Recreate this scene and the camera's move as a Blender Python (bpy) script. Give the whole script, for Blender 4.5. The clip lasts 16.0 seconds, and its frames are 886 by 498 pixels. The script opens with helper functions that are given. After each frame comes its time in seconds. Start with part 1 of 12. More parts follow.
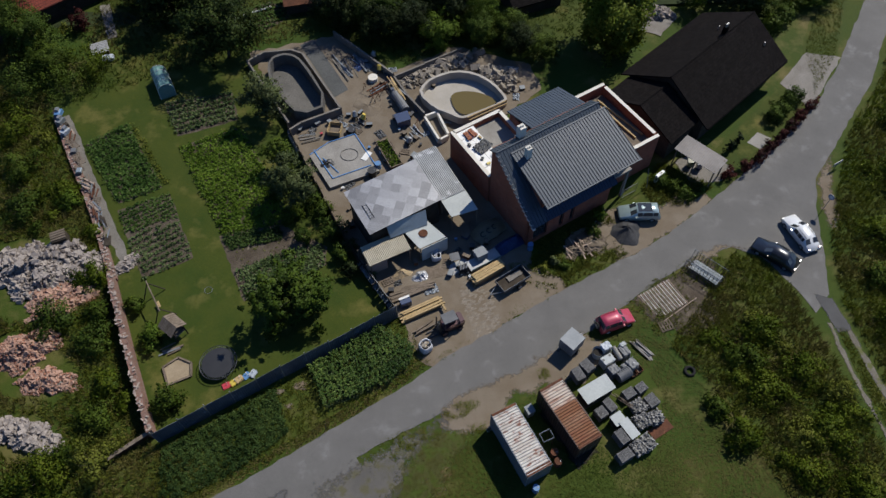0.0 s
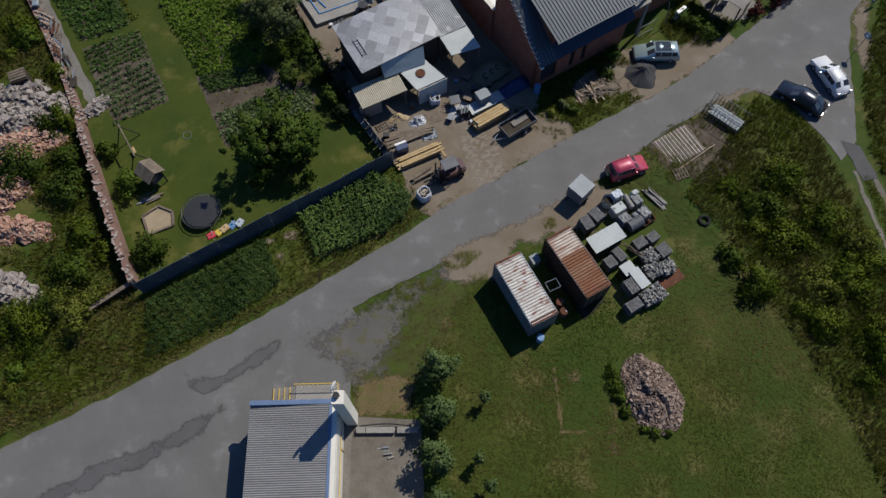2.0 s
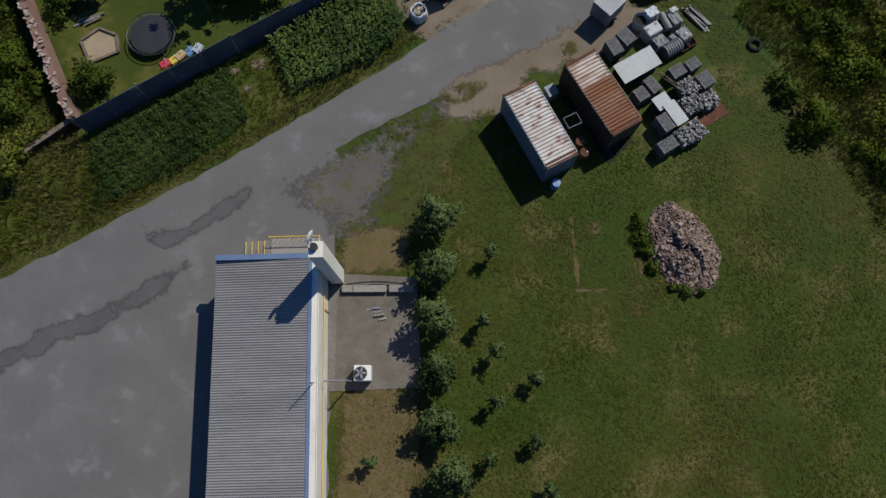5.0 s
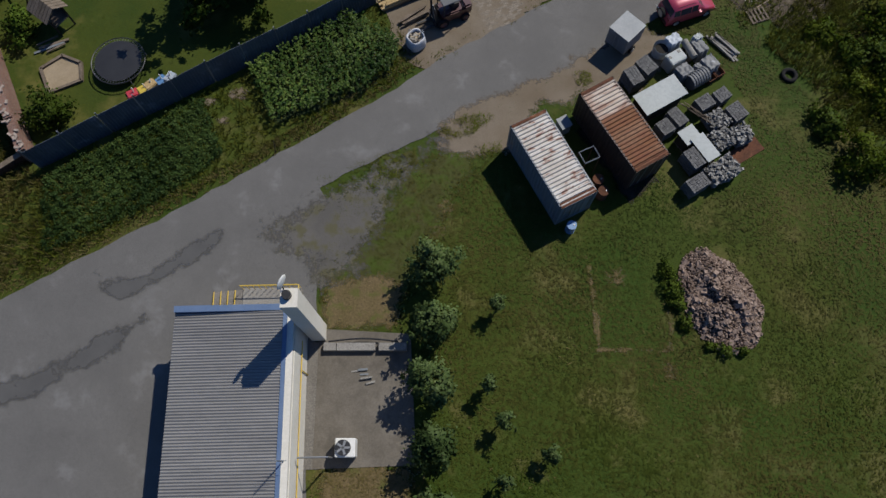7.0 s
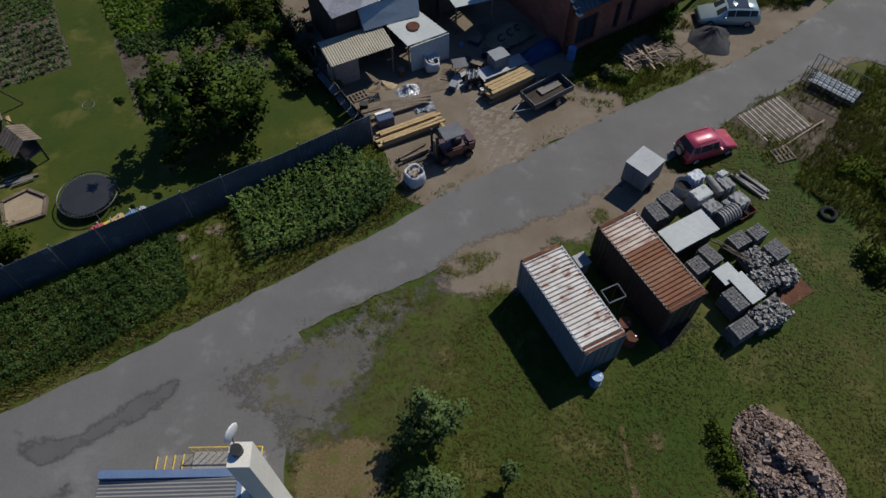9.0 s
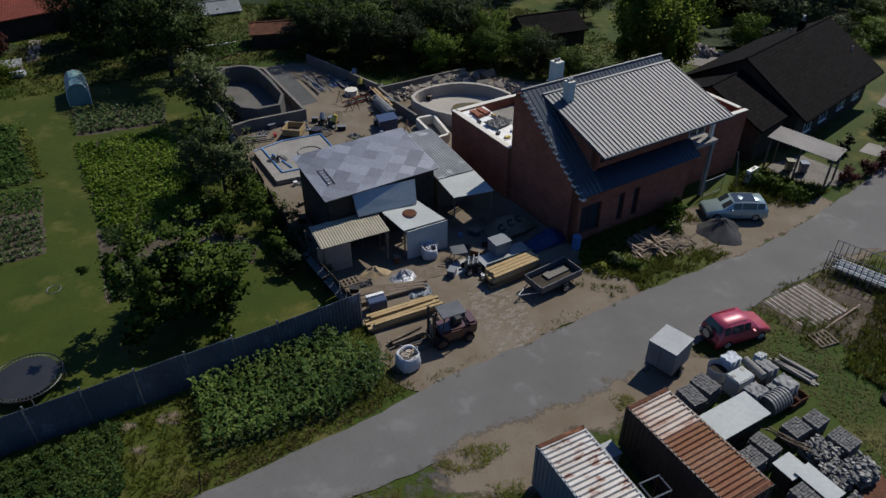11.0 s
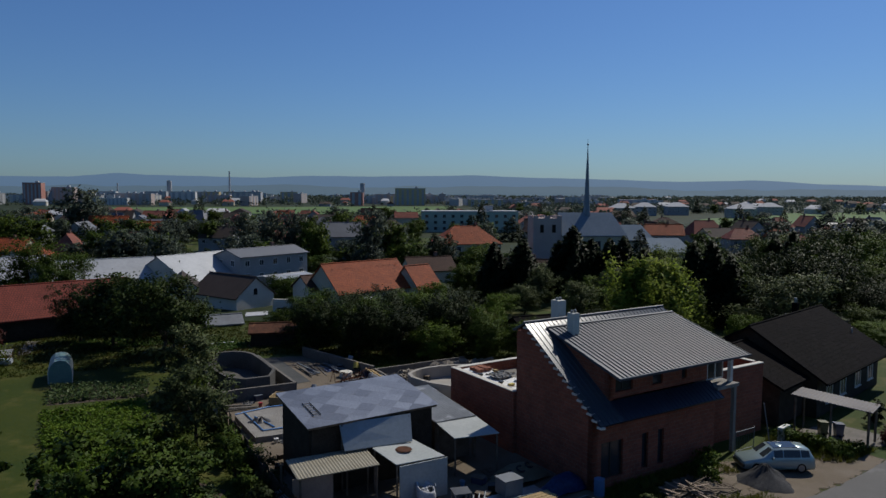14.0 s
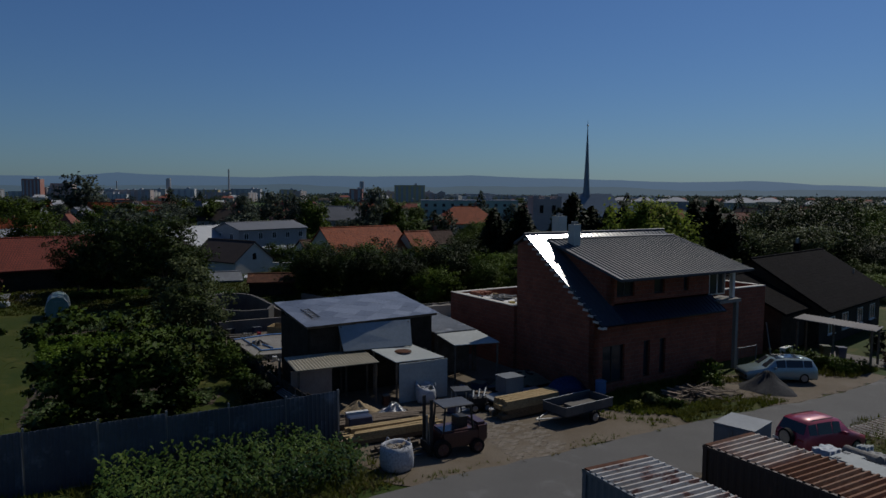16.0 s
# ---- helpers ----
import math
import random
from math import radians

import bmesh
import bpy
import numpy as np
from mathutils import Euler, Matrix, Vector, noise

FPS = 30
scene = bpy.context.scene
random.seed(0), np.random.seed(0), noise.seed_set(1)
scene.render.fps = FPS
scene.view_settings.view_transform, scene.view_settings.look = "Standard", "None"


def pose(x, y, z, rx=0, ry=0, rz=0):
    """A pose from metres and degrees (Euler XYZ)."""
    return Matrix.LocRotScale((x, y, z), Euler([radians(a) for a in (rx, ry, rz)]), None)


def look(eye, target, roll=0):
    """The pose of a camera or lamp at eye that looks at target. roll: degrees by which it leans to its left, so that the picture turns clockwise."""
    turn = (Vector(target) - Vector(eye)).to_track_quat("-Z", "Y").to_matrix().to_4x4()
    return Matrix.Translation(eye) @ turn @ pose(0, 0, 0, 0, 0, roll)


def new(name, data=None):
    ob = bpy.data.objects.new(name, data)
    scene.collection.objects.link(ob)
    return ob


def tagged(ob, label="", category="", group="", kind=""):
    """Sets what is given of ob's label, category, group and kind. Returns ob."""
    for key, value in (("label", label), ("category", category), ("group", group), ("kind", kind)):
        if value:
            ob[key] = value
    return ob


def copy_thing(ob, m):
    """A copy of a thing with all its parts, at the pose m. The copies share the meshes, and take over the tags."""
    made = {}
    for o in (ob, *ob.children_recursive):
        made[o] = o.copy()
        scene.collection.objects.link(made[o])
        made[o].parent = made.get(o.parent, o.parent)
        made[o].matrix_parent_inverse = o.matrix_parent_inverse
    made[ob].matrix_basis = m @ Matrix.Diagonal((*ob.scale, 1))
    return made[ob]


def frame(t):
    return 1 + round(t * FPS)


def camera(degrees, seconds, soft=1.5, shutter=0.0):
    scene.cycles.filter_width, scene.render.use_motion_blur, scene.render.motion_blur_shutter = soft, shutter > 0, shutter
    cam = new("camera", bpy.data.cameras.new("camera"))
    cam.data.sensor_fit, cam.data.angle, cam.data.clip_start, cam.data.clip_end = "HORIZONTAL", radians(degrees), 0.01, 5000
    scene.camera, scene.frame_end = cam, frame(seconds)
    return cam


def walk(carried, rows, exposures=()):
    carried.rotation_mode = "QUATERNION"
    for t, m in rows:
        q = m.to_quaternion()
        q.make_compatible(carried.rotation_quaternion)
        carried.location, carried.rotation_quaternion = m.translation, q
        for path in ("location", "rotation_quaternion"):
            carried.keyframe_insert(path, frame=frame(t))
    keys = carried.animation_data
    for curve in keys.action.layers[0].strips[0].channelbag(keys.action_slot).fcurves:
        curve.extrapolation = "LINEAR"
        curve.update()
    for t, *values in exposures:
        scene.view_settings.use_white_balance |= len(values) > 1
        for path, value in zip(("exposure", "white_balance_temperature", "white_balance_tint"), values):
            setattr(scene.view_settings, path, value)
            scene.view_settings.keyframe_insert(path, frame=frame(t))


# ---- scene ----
cam = camera(64.5, 16.0)
PATH = [
    (0, (0.715, 1.666, 61.035), (0.691, 2.765, 59.364), -1.4),
    (0.5, (0.331, 1.818, 59.712), (0.317, 2.915, 58.04), -0.9),
    (1, (0.046, 1.634, 58.064), (0.039, 2.683, 56.362), -0.5),
    (1.5, (0.133, 1.613, 56.769), (0.123, 2.571, 55.013), -0.7),
    (2, (-0.129, 1.331, 55.395), (-0.129, 2.128, 53.561), -0.2),
    (2.5, (-0.011, 1.137, 54.125), (-0.012, 1.657, 52.194), -0.5),
    (3, (-0.039, 2.068, 52.997), (-0.041, 2.508, 51.046), -0.6),
    (3.5, (-0.107, 2.232, 51.507), (-0.107, 2.668, 49.555), -0.3),
    (4, (-0.132, 2.236, 49.864), (-0.132, 2.674, 47.913), -0.3),
    (6.5, (-0.012, 2.722, 41.95), (-0.011, 3.202, 40.008), -0.1),
    (7, (0.011, 3.065, 40.327), (0.01, 3.679, 38.424), -0.2),
    (7.5, (0.038, 3.167, 38.766), (0.034, 3.91, 36.909), -0.3),
    (8, (0.135, 3.248, 36.981), (0.127, 4.117, 35.18), -0.4),
    (10.5, (0.169, 3.527, 28.342), (0.16, 5.009, 26.999), -0.0),
    (11, (0.137, 3.686, 26.655), (0.132, 5.31, 25.489), 0.1),
    (11.5, (0.025, 3.758, 25.111), (0.025, 5.5, 24.128), 0.2),
    (12, (0.094, 3.697, 23.205), (0.091, 5.548, 22.448), 0.2),
    (12.5, (0.09, 3.604, 21.386), (0.088, 5.514, 20.79), -0.0),
    (13, (0.026, 3.566, 19.639), (0.025, 5.494, 19.104), 0.1),
    (13.5, (0.006, 3.644, 18.173), (0.007, 5.614, 17.83), 0.1),
    (14, (-0.024, 3.504, 16.222), (-0.022, 5.498, 16.061), 0.2),
    (14.5, (-0.008, 3.399, 14.667), (-0.007, 5.393, 14.507), 0.2),
    (15, (-0.01, 3.434, 12.958), (-0.007, 5.428, 12.799), 0.2),
    (15.5, (-0.05, 3.439, 11.375), (-0.046, 5.432, 11.217), 0.2),
    (16, (-0.05, 3.4, 10.468), (-0.046, 5.394, 10.31), 0.3),
]
EXPOSURES = [(0, 0.22), (2.5, 0.13), (6.5, 0.01), (10.5, 0.0), (11.5, 0.05), (12.5, 0.32), (13.2, 0.30), (13.6, 0.04), (14.0, -0.40), (14.5, -0.77), (15.0, -0.96), (16, -1.03)]
walk(cam, [(t, look(eye, target, roll)) for t, eye, target, roll in PATH], EXPOSURES)

# ---- light: a clear morning sky and one sun, high beyond the houses ----
SUN_UP, SUN_X, SUN_Y = radians(47.8), 0.655, 0.756
world = bpy.data.worlds.new("sky")
scene.world = world
world.use_nodes = True
wn = world.node_tree
sky = wn.nodes.new("ShaderNodeTexSky")
sky.sky_type = "NISHITA"
sky.sun_disc = False
sky.sun_elevation = SUN_UP
sky.sun_rotation = math.atan2(SUN_X, SUN_Y)
sky.air_density, sky.dust_density, sky.ozone_density = 1.15, 0.4, 2.0
back = wn.nodes["Background"]
back.inputs[1].default_value = 0.060
clear = wn.nodes.new("ShaderNodeMix")
clear.data_type, clear.blend_type = "RGBA", "MULTIPLY"
clear.inputs[0].default_value, clear.inputs[7].default_value = 1.0, (0.61, 0.955, 1.53, 1)
wn.links.new(sky.outputs[0], clear.inputs[6])
wn.links.new(clear.outputs[2], back.inputs[0])
sun = new("sun", bpy.data.lights.new("sun", "SUN"))
sun.data.energy, sun.data.angle, sun.data.color = 4.9, radians(0.53), (1.0, 0.95, 0.87)
sun.matrix_world = look((0, 0, 0), (-SUN_X * math.cos(SUN_UP), -SUN_Y * math.cos(SUN_UP), -math.sin(SUN_UP)))

# ---- the lie of the land ----
def step(a, b, v):
    v = np.clip((np.asarray(v, float) - a) / (b - a), 0, 1)
    return v * v * (3 - 2 * v)


def gnd(x, y):
    """Height of the ground: level by the road, falling gently towards the village."""
    dip = 2.7 * step(96, 110, y) * (1 - step(-26, -13, x)) * (1 - step(180, 250, y))
    return -1.0 * step(16, 44, y) - 0.6 * step(16, 34, x) * step(20, 50, y) - 1.8 * step(70, 170, y) - dip


def gz(x, y):
    return float(gnd(x, y))


# ---- materials ----
def shader(name):
    m = bpy.data.materials.new(name)
    m.use_nodes = True
    return m, m.node_tree.nodes, m.node_tree.links, m.node_tree.nodes["Principled BSDF"]


def noise_node(N, L, coord, scale, detail=4, rough=0.6):
    n = N.new("ShaderNodeTexNoise")
    n.inputs["Scale"].default_value, n.inputs["Detail"].default_value, n.inputs["Roughness"].default_value = scale, detail, rough
    L.new(coord, n.inputs["Vector"])
    return n.outputs["Fac"]


def ramp(N, L, fac, lo, hi):
    r = N.new("ShaderNodeMapRange")
    r.inputs["From Min"].default_value, r.inputs["From Max"].default_value = lo, hi
    L.new(fac, r.inputs["Value"])
    return r.outputs["Result"]


def blend(N, L, fac, a, b, kind="MIX"):
    m = N.new("ShaderNodeMix")
    m.data_type, m.blend_type = "RGBA", kind
    for v, k in ((fac, 0), (a, 6), (b, 7)):
        if hasattr(v, "links"):
            L.new(v, m.inputs[k])
        elif k == 0:
            m.inputs[0].default_value = v
        else:
            m.inputs[k].default_value = (*v, 1)
    return m.outputs[2]


def stuff_mat(name, a, b, c=None, big=0.5, fine=8.0, rough=0.85, metal=0.0, bump=0.25, lo=0.35, hi=0.65, third=(0.6, 0.75), third_scale=1.3, bump_dist=0.02, stretch=None, coat=0.0, soft=False):
    """Two colours in large patches, grain, and a third colour (rust, moss, stains) in spots."""
    m, N, L, P = shader(name)
    pos = N.new("ShaderNodeNewGeometry").outputs["Position"] if stretch is None else N.new("ShaderNodeTexCoord").outputs["Object"]
    if stretch is not None:
        mp = N.new("ShaderNodeMapping")
        mp.inputs["Scale"].default_value = stretch
        L.new(pos, mp.inputs[0])
        pos = mp.outputs[0]
    col = blend(N, L, ramp(N, L, noise_node(N, L, pos, big), lo, hi), a, b)
    grain = noise_node(N, L, pos, fine, 5, 0.7)
    deep = 0.34 if bump > 0.1 and not soft else 0.58 if soft else 0.66
    col = blend(N, L, 1.0, col, blend(N, L, ramp(N, L, grain, 0.3, 0.7), (deep, deep, deep * 0.96), (0.82, 0.81, 0.785)), "MULTIPLY")
    if c is not None:
        col = blend(N, L, ramp(N, L, noise_node(N, L, pos, third_scale, 6, 0.65), *third), col, c)
    L.new(col, P.inputs["Base Color"])
    P.inputs["Roughness"].default_value, P.inputs["Metallic"].default_value = rough, metal
    P.inputs["Coat Weight"].default_value = coat
    P.inputs["Specular IOR Level"].default_value = 0.5 if rough < 0.7 else 0.15
    if bump:
        k = N.new("ShaderNodeBump")
        k.inputs["Strength"].default_value, k.inputs["Distance"].default_value = bump, bump_dist
        L.new(grain, k.inputs["Height"])
        L.new(k.outputs[0], P.inputs["Normal"])
    return m


def leaf_mat(name, a, b, rough=0.55, through_amount=0.29, dry=None, patch=0.35):
    """Leaves whose tint differs from leaf to leaf and lets some light through."""
    m, N, L, P = shader(name)
    g = N.new("ShaderNodeNewGeometry")
    col = blend(N, L, g.outputs["Random Per Island"], a, b)
    col = blend(N, L, ramp(N, L, noise_node(N, L, g.outputs["Position"], patch, 3), 0.35, 0.65), col, dry or [v * 0.65 for v in a])
    col = blend(N, L, 1.0, col, (0.80, 0.78, 0.70), "MULTIPLY")
    L.new(col, P.inputs["Base Color"])
    P.inputs["Roughness"].default_value = rough
    P.inputs["Specular IOR Level"].default_value = 0.06
    t = N.new("ShaderNodeBsdfTranslucent")
    L.new(col, t.inputs[0])
    mix = N.new("ShaderNodeMixShader")
    mix.inputs[0].default_value = through_amount
    L.new(P.outputs[0], mix.inputs[1])
    L.new(t.outputs[0], mix.inputs[2])
    L.new(mix.outputs[0], N["Material Output"].inputs["Surface"])
    return m


def piece_mat(name, a, b, rough=0.85, metal=0.0, fine=20.0, bump=0.3, island=True):
    """Loose pieces, each with a tint of its own."""
    m, N, L, P = shader(name)
    g = N.new("ShaderNodeNewGeometry")
    r = g.outputs["Random Per Island"] if island else N.new("ShaderNodeObjectInfo").outputs["Random"]
    grain = noise_node(N, L, g.outputs["Position"], fine, 4, 0.7)
    col = blend(N, L, r, a, b)
    col = blend(N, L, 1.0, col, blend(N, L, ramp(N, L, grain, 0.3, 0.7), (0.34, 0.335, 0.32), (0.82, 0.81, 0.775)), "MULTIPLY")
    L.new(col, P.inputs["Base Color"])
    P.inputs["Roughness"].default_value, P.inputs["Metallic"].default_value = rough, metal
    P.inputs["Specular IOR Level"].default_value = 0.8 if rough < 0.5 else 0.2
    k = N.new("ShaderNodeBump")
    k.inputs["Strength"].default_value, k.inputs["Distance"].default_value = bump, 0.02
    L.new(grain, k.inputs["Height"])
    L.new(k.outputs[0], P.inputs["Normal"])
    return m


def course_mat(name, a, b, joint, width, height, rough=0.9, joint_size=0.012, bump=0.4):
    """Coursed blocks or tiles in the plane of a wall: u along it, v up it, read from a UV map in metres."""
    m, N, L, P = shader(name)
    uv = N.new("ShaderNodeUVMap").outputs[0]
    t = N.new("ShaderNodeTexBrick")
    t.inputs["Scale"].default_value = 1.0
    t.inputs["Brick Width"].default_value, t.inputs["Row Height"].default_value = width, height
    t.inputs["Mortar Size"].default_value = joint_size
    t.inputs["Color1"].default_value, t.inputs["Color2"].default_value, t.inputs["Mortar"].default_value = (*a, 1), (*b, 1), (*joint, 1)
    L.new(uv, t.inputs["Vector"])
    pos = N.new("ShaderNodeNewGeometry").outputs["Position"]
    grain = noise_node(N, L, pos, 14, 5, 0.7)
    stains = noise_node(N, L, pos, 0.7, 5, 0.65)
    col = blend(N, L, 1.0, t.outputs["Color"], blend(N, L, ramp(N, L, grain, 0.3, 0.7), (0.38, 0.375, 0.36), (0.84, 0.83, 0.80)), "MULTIPLY")
    col = blend(N, L, 0.6, col, blend(N, L, ramp(N, L, stains, 0.3, 0.7), (0.5, 0.48, 0.46), (1, 1, 1)), "MULTIPLY")
    L.new(col, P.inputs["Base Color"])
    P.inputs["Roughness"].default_value = rough
    P.inputs["Specular IOR Level"].default_value = 0.2
    k = N.new("ShaderNodeBump")
    k.inputs["Strength"].default_value, k.inputs["Distance"].default_value = bump, 0.02
    L.new(t.outputs["Fac"], k.inputs["Height"])
    k.invert = True
    L.new(k.outputs[0], P.inputs["Normal"])
    return m


# ---- mesh helpers ----
def B():
    return bmesh.new()


def box(bm, sx, sy, sz, x=0, y=0, z=0, rx=0, ry=0, rz=0):
    """A box whose base centre is at (x, y, z)."""
    m = pose(x, y, z, rx, ry, rz) @ Matrix.Translation((0, 0, sz / 2)) @ Matrix.Diagonal((sx, sy, sz, 1))
    return bmesh.ops.create_cube(bm, size=1, matrix=m)["verts"]


def rod(bm, p, q, r, seg=6, r2=None):
    """A bar from p to q."""
    p, q = Vector(p), Vector(q)
    d = q - p
    m = Matrix.Translation((p + q) / 2) @ d.to_track_quat("Z", "Y").to_matrix().to_4x4()
    bmesh.ops.create_cone(bm, cap_ends=True, segments=seg, radius1=r, radius2=r if r2 is None else r2, depth=d.length, matrix=m)


def prism(bm, pts, z0, z1):
    """A plan polygon raised from z0 to z1."""
    lo = [bm.verts.new((x, y, z0)) for x, y in pts]
    hi = [bm.verts.new((x, y, z1)) for x, y in pts]
    n = len(pts)
    bm.faces.new(lo[::-1]), bm.faces.new(hi)
    for i in range(n):
        bm.faces.new((lo[i], lo[(i + 1) % n], hi[(i + 1) % n], hi[i]))
    return lo + hi


def slab(bm, quad, thick):
    """A plate with its four upper corners given and a thickness downwards."""
    a = [bm.verts.new(p) for p in quad]
    b = [bm.verts.new((p[0], p[1], p[2] - thick)) for p in quad]
    n = len(quad)
    bm.faces.new(a), bm.faces.new(b[::-1])
    for i in range(n):
        bm.faces.new((a[i], b[i], b[(i + 1) % n], a[(i + 1) % n]))


def uv_metres(bm):
    """A UV map in metres: along the face and up it."""
    layer = bm.loops.layers.uv.verify()
    bm.normal_update()
    for f in bm.faces:
        n = f.normal
        u = Vector((-n.y, n.x, 0))
        u = u.normalized() if u.length > 1e-4 else Vector((1, 0, 0))
        v = n.cross(u)
        for l in f.loops:
            l[layer].uv = (l.vert.co.dot(u), l.vert.co.dot(v))


def part(name, bm, material, parent, label="", smooth=False, uv=False):
    bmesh.ops.recalc_face_normals(bm, faces=bm.faces)
    if uv:
        uv_metres(bm)
    me = bpy.data.meshes.new(name)
    bm.to_mesh(me)
    bm.free()
    me.materials.append(material)
    if smooth:
        me.shade_smooth()
    ob = new(name, me)
    ob.parent = parent
    if label:
        ob["label"] = label
    return ob


def shared(name, ob, parent, m):
    """Another piece on the same mesh."""
    o = new(name, ob.data)
    o.parent = parent
    o.matrix_basis = m
    return o


def thing(name, x, y, rz=0, label="", category="", group="", z=None, kind=""):
    e = new(name)
    e.empty_display_size = 0.2
    e.matrix_basis = pose(x, y, gz(x, y) if z is None else z, 0, 0, rz)
    return tagged(e, label, category, group, kind)


def raw(name, verts, faces, material, parent=None, label="", smooth=False):
    """A mesh from arrays of corners and of faces that all have the same number of corners."""
    verts, faces = np.asarray(verts, np.float32), np.asarray(faces, np.int32)
    me = bpy.data.meshes.new(name)
    me.vertices.add(len(verts))
    me.vertices.foreach_set("co", verts.ravel())
    k = faces.shape[1]
    me.loops.add(faces.size)
    me.loops.foreach_set("vertex_index", faces.ravel())
    me.polygons.add(len(faces))
    me.polygons.foreach_set("loop_start", np.arange(0, faces.size, k, dtype=np.int32))
    me.update(calc_edges=True)
    me.validate()
    me.materials.append(material)
    if smooth:
        me.shade_smooth()
    ob = new(name, me)
    ob.parent = parent
    if label:
        ob["label"] = label
    return ob


def ribbed(bm, length, depth, pitch, height, m, thick=0.03, round_ribs=True, duty=0.5):
    """A corrugated or seamed sheet: ribs side by side along x, running along y, from the origin; m places it."""
    xs, zs = [], []
    n = max(1, round(length / pitch))
    for i in range(n):
        o = i * length / n
        w = length / n
        if round_ribs:
            for k in range(4):
                xs.append(o + w * k / 4)
                zs.append(height * (0, 0.5, 1, 0.5)[k])
        else:
            for f, h in ((0, 0), (1 - duty, 0), (1 - duty * 0.7, 1), (1 - duty * 0.3, 1)):
                xs.append(o + w * f)
                zs.append(height * h)
    xs.append(length)
    zs.append(0)
    rows = []
    for yy, dz in ((0, 0), (depth, 0), (depth, -thick), (0, -thick)):
        rows.append([bm.verts.new(m @ Vector((x, yy, z + dz))) for x, z in zip(xs, zs)])
    for a, b in ((0, 1), (1, 2), (2, 3), (3, 0)):
        for i in range(len(xs) - 1):
            bm.faces.new((rows[a][i], rows[a][i + 1], rows[b][i + 1], rows[b][i]))
    bm.faces.new([r[0] for r in rows]), bm.faces.new([r[-1] for r in rows])


def plane_at(p, q, s):
    """The pose whose x runs from p to q, whose y runs from p towards s, and z up out of both."""
    p, q, s = Vector(p), Vector(q), Vector(s)
    x = (q - p).normalized()
    z = x.cross(s - p).normalized()
    y = z.cross(x)
    m = Matrix((x, y, z)).transposed().to_4x4()
    m.translation = p
    return m


def ragged(pts, rng, size=0.25, every=0.8):
    """A plan outline broken into short uneven runs."""
    out = []
    for i, p in enumerate(pts):
        q = pts[(i + 1) % len(pts)]
        d = math.dist(p, q)
        n = max(1, int(d / every))
        for k in range(n):
            f = k / n
            j = size if k else size * 0.3
            out.append((p[0] + (q[0] - p[0]) * f + rng.uniform(-j, j), p[1] + (q[1] - p[1]) * f + rng.uniform(-j, j)))
    return out


FADED = {}


def faded(material, width, scale):
    """The same surface, thinning out in ragged spots towards its rim."""
    key = (material.name, width, scale)
    if key not in FADED:
        m = material.copy()
        N, L = m.node_tree.nodes, m.node_tree.links
        out = N["Material Output"].inputs["Surface"]
        surface = out.links[0].from_socket
        rim = N.new("ShaderNodeAttribute")
        rim.attribute_name = "rim"
        spots = ramp(N, L, noise_node(N, L, N.new("ShaderNodeNewGeometry").outputs["Position"], scale * 2.2, 9, 0.72), 0.25, 0.75)
        total = N.new("ShaderNodeMath")
        total.operation = "MULTIPLY_ADD"
        L.new(rim.outputs["Fac"], total.inputs[0])
        total.inputs[1].default_value = 1.0 / width
        L.new(spots, total.inputs[2])
        mix = N.new("ShaderNodeMixShader")
        L.new(ramp(N, L, total.outputs[0], 0.72, 1.12), mix.inputs[0])
        L.new(N.new("ShaderNodeBsdfTransparent").outputs[0], mix.inputs[1])
        L.new(surface, mix.inputs[2])
        L.new(mix.outputs[0], out)
        FADED[key] = m
    return FADED[key]


def rim_distance(pts, x, y):
    p = np.array(pts, float)
    q = np.roll(p, -1, 0)
    d = q - p
    f = np.clip(((x[:, None] - p[:, 0]) * d[:, 0] + (y[:, None] - p[:, 1]) * d[:, 1]) / np.maximum((d ** 2).sum(1), 1e-9), 0, 1)
    return np.hypot(x[:, None] - p[:, 0] - f * d[:, 0], y[:, None] - p[:, 1] - f * d[:, 1]).min(1)


